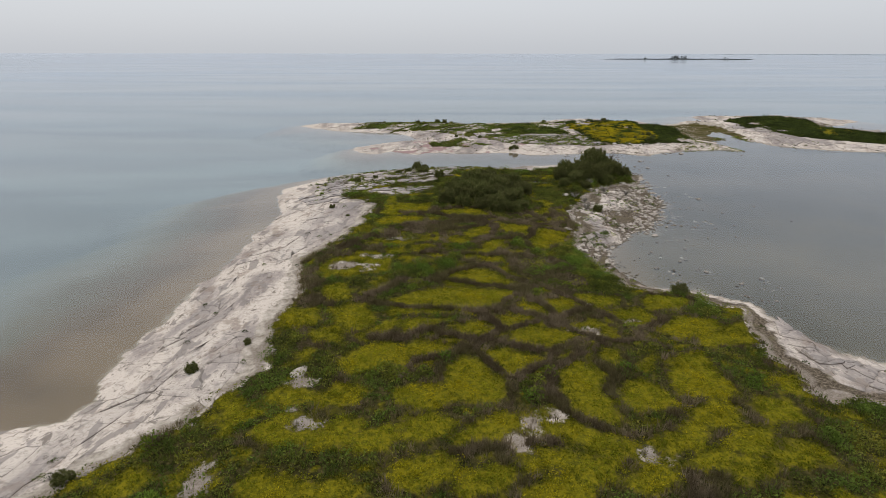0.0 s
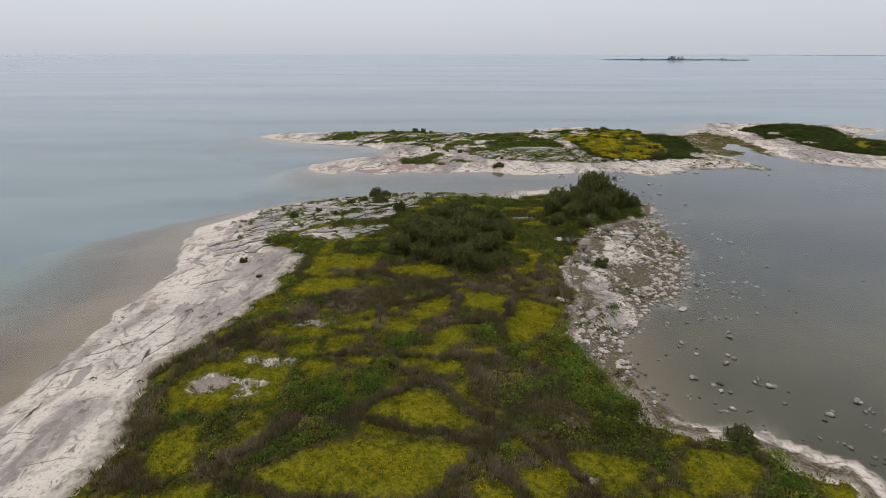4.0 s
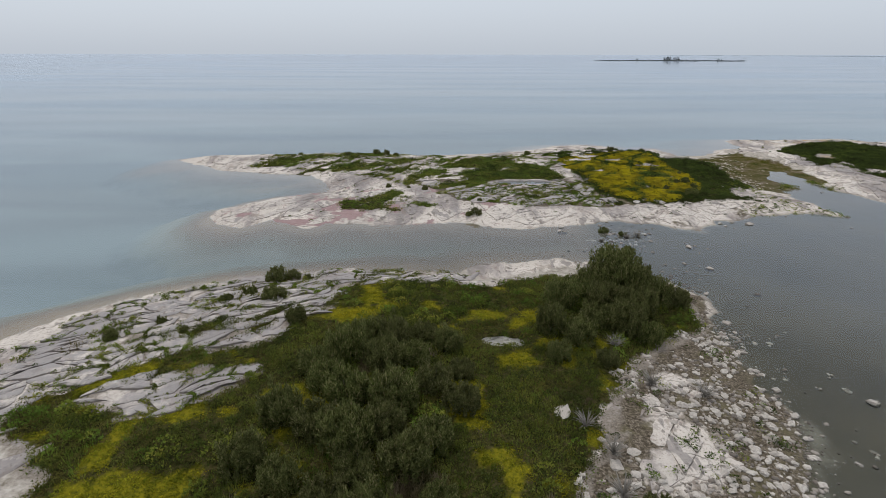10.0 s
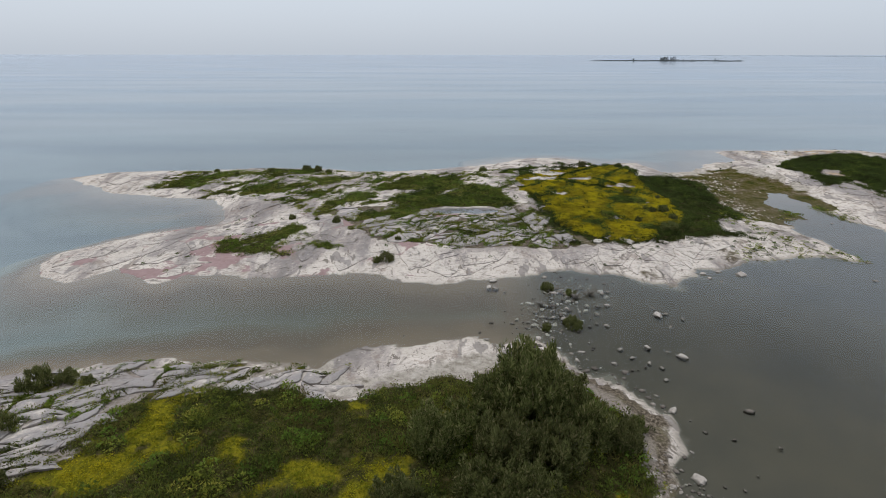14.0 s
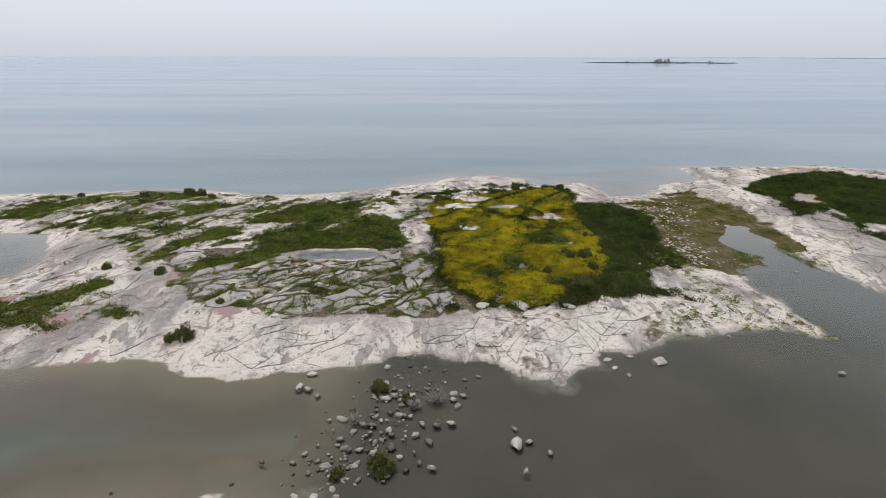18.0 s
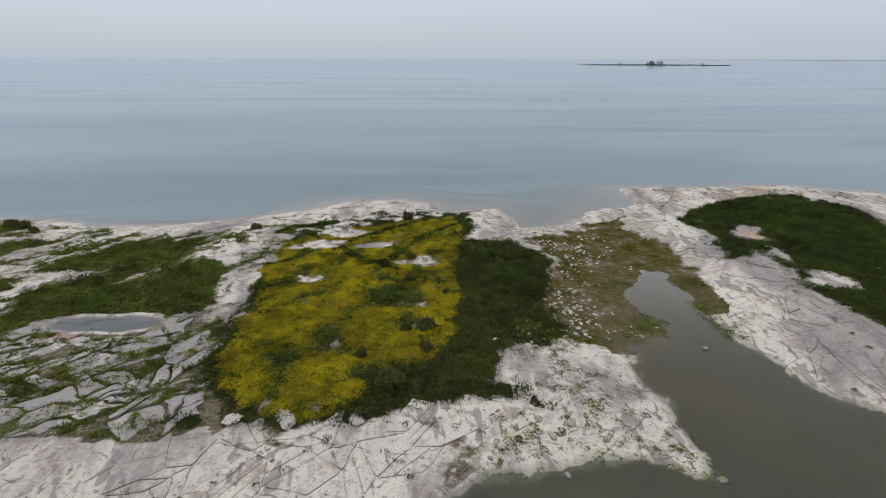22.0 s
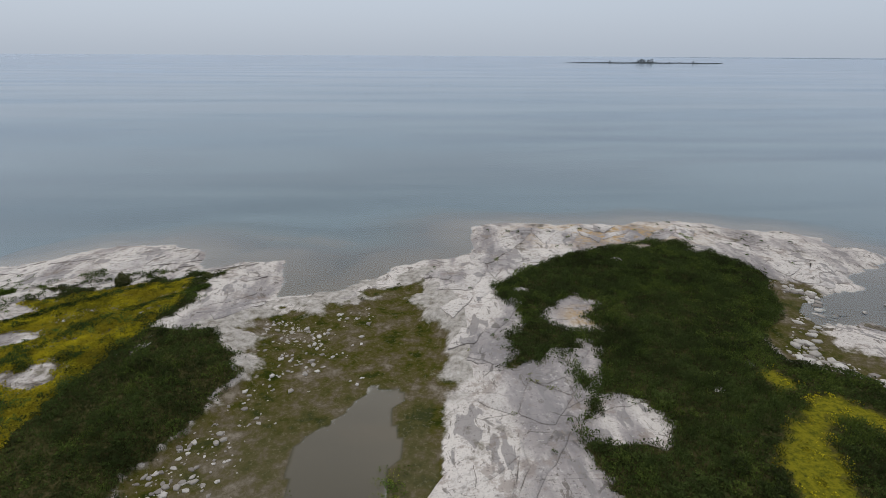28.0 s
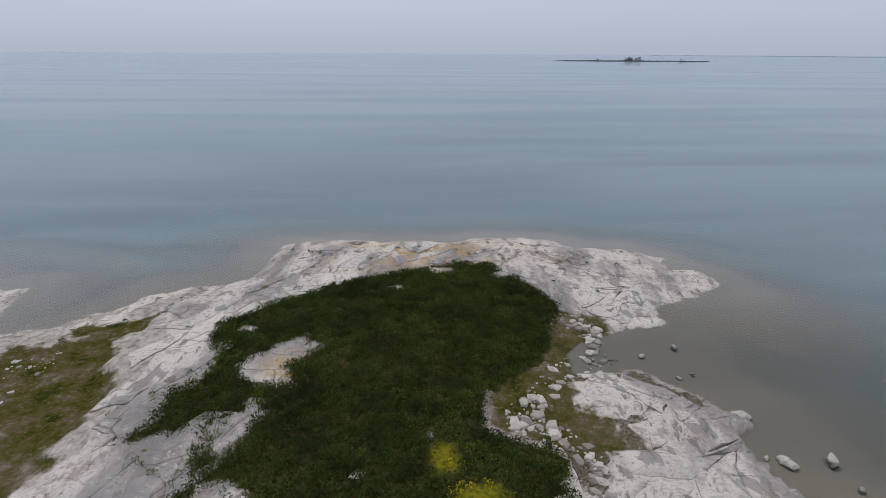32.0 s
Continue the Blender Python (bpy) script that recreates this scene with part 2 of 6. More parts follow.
def ground_material():
    n = Nodes("island_ground")
    rock, mid, fine = rock_colour(n)
    edge = n.math("SUBTRACT", n.math("MULTIPLY", n.noise(0.9, 5, 0.65), 2.6), 1.3)
    veg = n.span(n.math("ADD", n.attr("veg"), edge), -0.15, 0.25)
    yel = n.span(n.math("ADD", n.attr("yel"), edge), -0.3, 0.6)
    gra = n.span(n.math("ADD", n.attr("gravel"), edge), -0.3, 0.5)
    wet = n.span(n.math("ADD", n.attr("wet"), n.math("MULTIPLY", edge, 1.3)), -1.3, -0.3)
    sand = n.span(n.math("ADD", n.attr("sand"), n.math("MULTIPLY", edge, 0.4)), 0.0, 0.35)
    red = n.span(n.math("ADD", n.attr("red"), n.math("MULTIPLY", edge, 0.7)), -0.1, 0.2)
    gravel = n.ramp(n.noise(4.5, 8, 0.8), (0.38, (0.030, 0.024, 0.015)), (0.5, (0.088, 0.069, 0.049)), (0.64, (0.25, 0.205, 0.16)))
    gravel = n.mix(n.math("MULTIPLY", n.span(n.noise(0.4, 5, 0.65), 0.5, 0.64), 0.6), gravel, (0.11, 0.095, 0.05))
    rock = n.mix(n.math("MULTIPLY", n.attr("ochre"), n.span(mid, 0.4, 0.6)), rock, (0.34, 0.22, 0.10))
    c = n.mix(gra, rock, gravel)
    c = n.mix(sand, c, n.ramp(n.noise(1.2, 7, 0.75), (0.34, (0.15, 0.125, 0.095)), (0.5, (0.32, 0.28, 0.235)), (0.66, (0.45, 0.40, 0.345))))
    c = n.mix(n.math("MULTIPLY", n.span(n.math("ADD", n.attr("soil"), n.math("MULTIPLY", edge, 0.5)), -0.2, 0.3), 0.92), c, n.mix(n.span(fine, 0.35, 0.65), (0.13, 0.105, 0.08), (0.26, 0.22, 0.185)))
    c = n.mix(red, c, n.mix(mid, (0.18, 0.105, 0.098), (0.36, 0.265, 0.25)))
    flat = n.ramp(n.noise(0.3, 8, 0.75), (0.38, (0.020, 0.025, 0.003)), (0.45, (0.048, 0.044, 0.007)), (0.51, (0.070, 0.056, 0.018)), (0.56, (0.090, 0.069, 0.040)), (0.66, (0.19, 0.155, 0.115)))
    c = n.mix(wet, c, n.mix(n.math("MULTIPLY", n.span(n.noise(3.0, 5, 0.75), 0.56, 0.62), 0.4), flat, (0.17, 0.14, 0.09)))
    turf = n.ramp(n.noise(2.2, 7, 0.75), (0.36, (0.008, 0.009, 0.003)), (0.5, (0.034, 0.032, 0.009)), (0.64, (0.075, 0.058, 0.026)))
    bloom = n.ramp(n.noise(2.6, 7, 0.75), (0.34, (0.040, 0.042, 0.006)), (0.46, (0.095, 0.088, 0.007)), (0.58, (0.165, 0.138, 0.008)), (0.70, (0.11, 0.092, 0.014)))
    c = n.mix(veg, c, turf)
    c = n.mix(yel, c, bloom)
    c = n.mix(n.span(n.attr("pool"), 0.1, 0.5), c, n.mix(mid, (0.13, 0.12, 0.115), (0.20, 0.18, 0.175)))
    c = n.mix(n.math("MULTIPLY", n.attr("mud"), n.span(n.height(), 0.03, 0.16, 0.45, 0.0)), c, (0.105, 0.09, 0.06))
    # the bed under the water: pale stone near the shore, then silt, then the blue-green of deep clear water
    z = n.math("ADD", n.height(), n.math("MULTIPLY", n.math("SUBTRACT", n.noise(0.12, 5, 0.6), 0.5), 0.5))
    bed = n.ramp(n.span(n.math("MULTIPLY", z, -1.0), 0.0, 4.0), (0.0, (0.27, 0.205, 0.155)), (0.05, (0.20, 0.155, 0.122)), (0.24, (0.196, 0.182, 0.152)), (0.45, (0.232, 0.232, 0.21)), (0.8, (0.228, 0.247, 0.236)), (1.0, (0.205, 0.233, 0.241)))
    north = n.ramp(n.span(n.math("MULTIPLY", z, -1.0), 0.0, 4.0), (0.0, (0.30, 0.245, 0.205)), (0.1, (0.215, 0.192, 0.174)), (0.4, (0.192, 0.192, 0.178)), (1.0, (0.175, 0.199, 0.204)))
    bed = n.mix(n.span(n.along("Y"), 150.0, 185.0), bed, north)
    bed = n.mix(n.math("MULTIPLY", n.span(n.noise(0.045, 5, 0.6, ((0.6, 1.7, 1), 0.3), 0.6), 0.56, 0.66), n.span(z, -3.6, -0.6, 0.0, 0.55)), bed, (0.31, 0.235, 0.185))
    drift = n.span(n.noise(0.018, 5, 0.6, ((0.4, 1.6, 1), 0.15), 0.8), 0.36, 0.66, 0.86, 1.16)
    bed = n.scaled(bed, drift)
    mud = n.ramp(n.noise(0.07, 5, 0.6), (0.3, (0.110, 0.099, 0.082)), (0.5, (0.136, 0.119, 0.096)), (0.7, (0.166, 0.141, 0.108)))
    mud = n.scaled(mud, n.span(n.along("Y"), 62.0, 92.0, 1.1, 0.72))
    mud = n.mix(n.span(n.along("Y"), 138.0, 152.0, 0.0, 0.8), mud, (0.128, 0.103, 0.078))
    bed = n.mix(n.attr("mud"), bed, mud)
    c = n.mix(n.span(n.height(), -0.06, 0.02, 1.0, 0.0), c, bed)
    h = n.math("ADD", n.math("MULTIPLY", mid, 1.5), fine)
    return n.done(c, 0.92, n.bump(h, n.span(n.height(), -0.05, 0.1, 0.0, 0.4), 0.06), 0.02)


def water_material():
    n = Nodes("lake_water")
    streak = n.noise(0.006, 5, 0.6, ((0.45, 3.4, 1), 0.03))
    calm = n.span(streak, 0.36, 0.66)
    fres = n.t.nodes.new("ShaderNodeFresnel")
    fres.inputs["IOR"].default_value = 1.33
    gloss = n.t.nodes.new("ShaderNodeBsdfGlossy")
    # streaks of brighter and dimmer sky reflection painted into the gloss tint
    n.put(gloss.inputs["Color"], n.mix(calm, (0.92, 0.95, 1.0), (0.76, 0.82, 0.90)))
    n.put(gloss.inputs["Roughness"], n.span(calm, 0.0, 1.0, 0.05, 0.16))
    clear = n.t.nodes.new("ShaderNodeBsdfTransparent")
    clear.inputs["Color"].default_value = (0.90, 0.945, 0.935, 1)
    m = n.t.nodes.new("ShaderNodeMixShader")
    n.t.links.new(n.math("MULTIPLY", fres.outputs[0], n.span(fres.outputs[0], 0.025, 0.13)), m.inputs[0])
    n.t.links.new(clear.outputs[0], m.inputs[1])
    n.t.links.new(gloss.outputs[0], m.inputs[2])
    n.t.links.new(m.outputs[0], n.out.inputs["Surface"])
    return n.mat


def leaf_material(name, *stops, patch=None, rough=0.7, tone=0.0):
    """Leaves of mixed hue: each leaf by chance, each tuft by its own tone, and broad drifts of another colour."""
    n = Nodes(name)
    f = n.math("ADD", n.math("MULTIPLY", n.island(), 1 - tone), n.math("MULTIPLY", n.attr("tone"), tone)) if tone else n.island()
    c = n.ramp(f, *stops)
    if patch:
        c = n.mix(n.math("MULTIPLY", n.span(n.noise(0.22, 5, 0.65), 0.44, 0.58), 0.8), c, n.mix(f, tuple(v * 0.6 for v in patch), tuple(v * 1.4 for v in patch)))
    c = n.mix(n.math("MULTIPLY", n.thing(), 0.35), c, (0.075, 0.06, 0.035))
    a, b, m = (n.t.nodes.new(k) for k in ("ShaderNodeBsdfDiffuse", "ShaderNodeBsdfTranslucent", "ShaderNodeMixShader"))
    n.put(a.inputs["Color"], c), n.put(b.inputs["Color"], c)
    m.inputs[0].default_value = 0.42 if rough < 0.8 else 0.0
    n.t.links.new(a.outputs[0], m.inputs[1]), n.t.links.new(b.outputs[0], m.inputs[2])
    n.t.links.new(m.outputs[0], n.out.inputs["Surface"])
    return n.mat


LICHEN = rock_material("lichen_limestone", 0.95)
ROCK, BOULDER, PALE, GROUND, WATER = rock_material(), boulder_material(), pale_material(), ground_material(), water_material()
WILLOW = leaf_material("willow_leaves", (0.0, (0.056, 0.066, 0.021)), (0.45, (0.112, 0.130, 0.038)), (0.8, (0.18, 0.188, 0.062)), (1.0, (0.28, 0.24, 0.115)))
TURF = leaf_material("meadow_blades", (0.0, (0.04142, 0.05736, 0.01115)), (0.4, (0.1147, 0.1402, 0.02071)), (0.7, (0.1992, 0.2102, 0.02868)), (1.0, (0.3664, 0.3266, 0.05576)), patch=(0.1052, 0.1832, 0.02549), tone=0.7)
FRESH = leaf_material("fresh_plants", (0.0, (0.024, 0.036, 0.007)), (0.4, (0.062, 0.094, 0.014)), (0.7, (0.108, 0.148, 0.021)), (1.0, (0.20, 0.23, 0.036)), patch=(0.135, 0.118, 0.024), tone=0.75)
DRY = leaf_material("dry_grass", (0.0, (0.078, 0.057, 0.034)), (0.5, (0.185, 0.14, 0.088)), (1.0, (0.40, 0.315, 0.21)), patch=(0.145, 0.125, 0.052), tone=0.6)
LUSH = leaf_material("lush_grass", (0.0, (0.010, 0.020, 0.004)), (0.35, (0.028, 0.052, 0.009)), (0.65, (0.058, 0.095, 0.013)), (1.0, (0.15, 0.20, 0.028)), patch=(0.052, 0.082, 0.017), tone=0.7)
MARSH = leaf_material("marsh_blades", (0.0, (0.050, 0.066, 0.012)), (0.35, (0.110, 0.135, 0.022)), (0.65, (0.18, 0.20, 0.034)), (1.0, (0.32, 0.30, 0.07)), patch=(0.12, 0.185, 0.026), tone=0.75)
BLOOM = leaf_material("yellow_flowers", (0.0, (0.15, 0.135, 0.013)), (0.3, (0.27, 0.23, 0.015)), (0.6, (0.44, 0.37, 0.016)), (1.0, (0.60, 0.48, 0.02)), patch=(0.28, 0.22, 0.018), tone=0.85)
CARPET = leaf_material("stonecrop_carpet", (0.0, (0.055, 0.068, 0.010)), (0.35, (0.145, 0.140, 0.012)), (0.7, (0.27, 0.235, 0.014)), (1.0, (0.42, 0.34, 0.018)), patch=(0.14, 0.155, 0.014), tone=0.85)
BARK = leaf_material("willow_bark", (0.0, (0.10, 0.085, 0.07)), (1.0, (0.16, 0.14, 0.12)), rough=0.9)
DEAD = leaf_material("bleached_twigs", (0.0, (0.17, 0.15, 0.13)), (1.0, (0.30, 0.28, 0.25)), rough=0.9)


# ---- the plan of the islands, in metres ----
SHORE_NEAR = [(-70, -60), (-85, 0), (-66, 22), (-31.6, 29.3), (-27.9, 29.8), (-26.6, 33.6), (-28.4, 38.8), (-28.6, 45.9), (-28.4, 52.4),
    (-27.5, 66), (-27.6, 73.7), (-27.2, 76.8), (-28.1, 84.8), (-30.1, 88.1), (-30.9, 91.8), (-31.2, 100.2), (-27.3, 105.8), (-21.8, 111.3),
    (-15.7, 114.5), (-10.7, 117.6), (-3.4, 119.1), (2.3, 119.6), (8.3, 119.3), (12.3, 119.3), (15.6, 117.9), (17.1, 120.1), (19, 121.8),
    (24.7, 122.4), (30.1, 122.8), (32, 120.8), (35.5, 122.2), (38.8, 117.1), (42.5, 112.9), (43.5, 110), (41.5, 105)]
SHORE_NEAR_EAST = [(40, 102.2), (40.1, 99.5), (38.9, 95), (39.9, 91.8), (38.6, 88.5), (35.7, 80.7), (32.1, 75.8), (28.5, 73.1), (25.9, 70.1),
    (24, 67.6), (22.2, 63.2), (22.2, 59.3), (23.5, 55.3), (25, 54.5), (27.6, 54.2), (30.1, 53.1), (31.2, 51.5), (33.7, 50.3), (34.7, 48.8),
    (34.3, 46.1), (35.5, 42.8), (35.9, 40.3), (39, 38.5), (75, 40), (88, 0), (70, -60)]
SHORE_MID = [(-53.5, 191.3), (-36.3, 178.1), (-23.8, 174.7), (-15, 173.7), (-9.8, 165.3), (-8.1, 158.4), (-14.7, 155.5), (-20.8, 151.2),
    (-24.9, 145.3), (-25, 141.7), (-19, 137), (-14.8, 140.7), (-10, 138.3), (-7, 136.3), (-4.7, 138.8), (3.2, 137.6), (12.8, 138.5),
    (18.3, 138.4), (23.3, 136.2), (26.7, 135.2), (29.6, 136.7), (37.1, 136.6), (42, 138.8), (47.5, 137.6), (51.6, 135.2), (54.1, 134.1),
    (56.9, 137.1), (59, 138.5), (62.3, 139), (65.8, 141.5), (70.9, 143.2), (75.4, 143.1), (78.9, 142.7), (81.6, 141.1), (82.6, 143.3),
    (82.1, 146.6), (81.3, 152)]
SHORE_INLET = [(81.2, 155), (83, 158.5), (87.2, 159.2), (87.6, 162.1), (86.2, 163.5), (86, 168.7), (88.4, 172.3), (91, 177.2), (93.4, 176.4),
    (93.3, 172.2), (93.4, 167.4), (93.1, 162.4), (93.4, 159), (94.5, 155.7), (96, 151.8), (97, 148.3), (102, 145.1), (111.1, 140.7),
    (120.9, 140.4), (146, 141), (158, 152), (156, 166), (148.7, 172), (147.4, 175.7), (147.6, 177.4), (150.1, 178.6), (149, 180.7),
    (146.4, 183.4), (144, 186), (137.2, 186.1)]
SHORE_FAR = [(138.2, 189.9), (142.2, 192), (149.6, 195.4), (151.4, 198.6), (158.2, 202.2), (161.8, 203.8), (161.3, 208.2), (156.7, 209.1),
    (157.7, 213.1), (153.6, 216.4), (146, 216.5), (144.4, 220), (136, 222.6), (127, 220.1), (111.4, 221.4), (103.1, 220.2), (102.9, 214.6),
    (103.3, 207.8), (99.6, 206.2), (91.8, 203.8), (89.5, 199.5), (85.5, 196.1), (78.2, 193.9), (75.9, 205.5), (70.5, 205.6), (68.9, 203.5),
    (65.9, 202.6), (63.7, 209), (57.8, 212.1), (48.2, 210.8), (40.4, 205), (29.6, 199.3), (21.2, 196.8), (8, 196.5), (-1.8, 200.1),
    (-11.9, 200.2), (-26.7, 198.3), (-37.4, 197.9), (-46.9, 196.5)]
LAND = [SHORE_NEAR + SHORE_NEAR_EAST, SHORE_MID + SHORE_INLET + SHORE_FAR]

MEADOW = [(-60, -55), (-50, 8), (-22.8, 23), (-21.3, 26), (-18.2, 29.5), (-16.6, 32.7), (-15, 35.7), (-15.2, 39.1), (-16, 45.3), (-15.7, 53.3),
    (-17.1, 60.1), (-14.3, 66.3), (-12.1, 74), (-11.7, 81.1), (-11.6, 84.1), (-13.3, 85.1), (-17, 89.9), (-18.2, 93.3), (-15.4, 93.8),
    (-12.2, 96.4), (-8, 98.6), (-4.9, 100.2), (-2.9, 103), (-0.7, 106), (2.1, 108.3), (3.7, 112), (8.3, 115.6), (10.9, 114.1), (16, 114.5),
    (19, 113), (24.9, 114.7), (36.3, 117.7), (40, 111)]
MEADOW_EAST = [(39.6, 104.5), (34.8, 101.6), (31.9, 98.2), (28.8, 95.9), (25.6, 91.4), (25.2, 87.7), (23.1, 85.4), (19.8, 78.4), (20.7, 74.5),
    (18.1, 71.3), (18.6, 68.6), (17.6, 66.1), (19.2, 61.5), (21.1, 57.8), (20.2, 53.9), (22.5, 52.2), (25.5, 52.2), (27.6, 50.6),
    (29.1, 48.6), (31.3, 47.2), (28.1, 40.1), (28.4, 35.4), (28.1, 32.8), (30.9, 32.5), (33, 31.5), (60, 25), (62, -55)]
TURF_MOUND = [(67.7, 184.4), (74.7, 184.3), (78.9, 177.7), (77.7, 171.1), (75.4, 163.8), (77, 160.7), (74.9, 156.6), (70.4, 155.4), (68.6, 150.9), (71.1,
    150.3), (73.6, 147), (69.7, 148.9), (66.7, 149.4), (62.3, 147.6), (59.6, 145.9), (56.8, 145.5), (54.4, 146.4), (52, 145), (47, 147),
    (44.5, 150), (43, 152), (43.8, 160), (44, 166), (41.5, 176), (41.5, 183.6), (50, 191.5), (59, 195), (68.5, 198.5), (70, 190)]
TURF_MARSH = [(1.6, 169.9), (-4.9, 178.4), (-5.8, 186.3), (-4.3, 189.2), (3.7, 190.8), (16.3, 189.1), (33.2, 183.2), (38.3, 175.8), (40.5, 165.9), (36.9,
    164.3), (31.9, 163.6), (25.1, 164.4), (19.6, 166.2), (15.6, 169.8), (24.5, 173.7), (19.2, 177.1), (10.8, 178.3)]
TURF_CREST = [(-30.3, 181.8), (-28.2, 192.1), (-14.4, 194.9), (4.6, 194.7), (23.8, 186.6), (42.8, 194.4), (43, 190), (24, 183), (7.3, 182), (-4.4, 184),
    (-10.7, 180), (-22.3, 185.5)]
TURF_STRIP = [(5.7, 157.2), (9, 164), (20, 168), (24, 165), (12, 158.6)]
TURF_WEST = [(-4.4, 147.1), (-2.3, 149.9), (3.5, 152.3), (10.4, 146.9), (6.1, 142.7), (0.9, 142.8)]
TURF_EAST = [(113.1, 203.0), (118.3, 204.3), (125.0, 208.1), (131.0, 210.1), (134.9, 205.4), (138.3, 199.4), (139.5, 197.0), (137.5, 194.1), (136.8, 190.2), (133.2, 185.8),
    (131.4, 184.3), (128.6, 182.5), (128.8, 179.5), (128.2, 177.2), (131.3, 176.1), (133.3, 175.7), (133.7, 174.0), (133.2, 171.4), (133.7, 170.3), (135.7, 168.7),
    (139, 165.5), (146, 158), (140, 147), (125, 147), (113, 152), (108.5, 157.5), (107.5, 162), (106.7, 167.2), (107.1, 169.6), (107.6, 171.7), (108.7, 173.3)]
TURF_EAST_WEST = [(108.3, 175.8), (107.4, 178.2), (104.3, 177.6), (102.4, 176.8), (103.7, 178.7), (103.3, 182.8), (105.6, 184.6), (105.2, 187.6), (103.4, 189.4), (103.6, 193.0),
    (105.0, 195.0), (107.8, 198.6), (112.3, 201.8)]
GREEN = [MEADOW + MEADOW_EAST, TURF_MOUND, TURF_MARSH, TURF_CREST, TURF_STRIP, TURF_WEST]
# bare rock inside the green
BARE_NORTH = [[(-18.4, 108.1), (-15.1, 111.7), (-7.2, 114.5), (-1.0, 112.3), (-2.6, 107.8), (1.6, 109.3), (2.6, 107.7), (-0.9, 103.9), (-1.4, 102.2), (-3.8, 99.2), (-10.5, 97.9)],
    [(-8.3, 95.0), (-5.4, 95.8), (-1.9, 95.8), (-1.4, 94.3), (-3.9, 93.6), (-7.2, 93.6)]]
BARE = [[(-15, 91.9), (-12.5, 93.3), (-10.1, 94.3), (-5.5, 95.2), (-2.2, 95.5), (-2.3, 93.5), (-4.2, 90.6), (-7.6, 89.8), (-11.5, 90.2)]]
BARE_EAST = [[(108.0, 186.0), (109.3, 187.5), (110.8, 189.7), (112.9, 190.9), (113.4, 189.4), (114.5, 189.0), (113.5, 187.4), (113.1, 186.4), (111.7, 185.4), (113.1, 183.0), (111.3, 182.6), (109.5, 183.5), (108.2, 185.0)],
    [(108.5, 178.6), (110.1, 179.3), (110.7, 181.3), (111.4, 180.0), (111.2, 177.0), (110.4, 175.4), (109.4, 175.7)],
    [(107.6, 169.6), (109.5, 170.8), (109.5, 172.4), (110.7, 172.9), (112.6, 171.5), (113.7, 169.4), (112.8, 167.2), (107.0, 167.4)]]
YELLOW_MOUND = [(42.5, 182.5), (49.8, 189.5), (59.3, 193), (66.5, 196.4), (68, 191), (66, 173.3), (66.2, 165.6), (66.4, 163.9), (64.2, 160.9),
    (65.5, 158), (63.4, 155.5), (57.5, 151.1), (55.3, 147.6), (52, 146.4), (49, 147.6), (46.4, 149.2), (45.2, 152.3), (45, 159.7),
    (45.2, 165.9), (43, 175.7)]
YELLOW_EAST = [(122.2, 167.8), (124.4, 169.6), (126.9, 171.6), (128.5, 171.5), (130.0, 169.4), (131.3, 167.9), (131.5, 166.6), (129.4, 166.7), (128.6, 168.9), (127.3, 170.0), (125.1, 168.6),
    (123.5, 166.2), (121, 160), (118.6, 160), (119.6, 164.6)]
YELLOW_SPOT = [(124.8, 175.4), (125.8, 175.5), (126.1, 173.9), (125.0, 173.2)]
# smooth plates of rock in the shallows beside the islet
EAST_PLATES = [[(135.3, 184.1), (141.1, 185.4), (143.1, 183.4), (144.2, 182.0), (142.0, 180.4), (137.7, 179.3), (136.7, 181.8)],
    [(142.2, 180.0), (146.3, 180.7), (151, 179.6), (150, 176.4), (145.5, 175.8), (141.8, 176.2)],
    [(137.7, 175.7), (140.6, 175.9), (145.1, 174.8), (150, 174), (152, 168), (148, 160), (143, 164), (139.6, 169), (137.3, 170.4), (136.4, 172.6)]]
EAST_RUBBLE = [(138.6, 196.5), (141.5, 193), (140.6, 188.2), (136.0, 186.0), (133.6, 182.6), (131.2, 179.0), (133.4, 177.8), (135.4, 176.0), (135.6, 172.6)]
STRIPES = [[(8, 161.6), (21.8, 164.5), (39, 161.2), (43.1, 159.7), (44.3, 151.3), (46.5, 146.8), (43.1, 145.7), (33.9, 145.5), (27, 145.6), (17.1, 149.7)],
    [(36, 186), (49.5, 196.4), (59.5, 200), (69, 200), (68, 197), (59.3, 193), (49.9, 189.6), (41.8, 182.6), (39.8, 175.7)],
    [(-24, 181), (-4, 183), (16, 177), (14, 169), (2, 167), (6, 160), (-6, 172)],
    [(-20, 100), (-12, 112), (4, 118), (14, 118), (8, 112), (0, 104), (-8, 97)]]
WET_FLAT = [(74.5, 186.4), (82.8, 191.6), (88.3, 195.2), (94.9, 197.7), (97, 190.3), (98.2, 182.2), (97.8, 175.7), (95.4, 166.9), (93.2, 166.9),
    (92.7, 174.4), (91, 177.3), (86.7, 170.5), (86, 163), (87, 159.5), (82.9, 158.1), (80.8, 156.7), (77.9, 158.9), (75.6, 160.6), (77, 167.2),
    (79.9, 179.1)]
WET_HOLLOW = [(130.1, 184.3), (134.3, 187.7), (138.5, 194.6), (143, 196.4), (143, 192.7), (138.1, 187.6), (136.1, 185), (136.1, 180.4), (138.6, 178.4),
    (138.4, 176.5), (134.5, 176.1), (132.3, 177.9), (129.5, 179.5)]
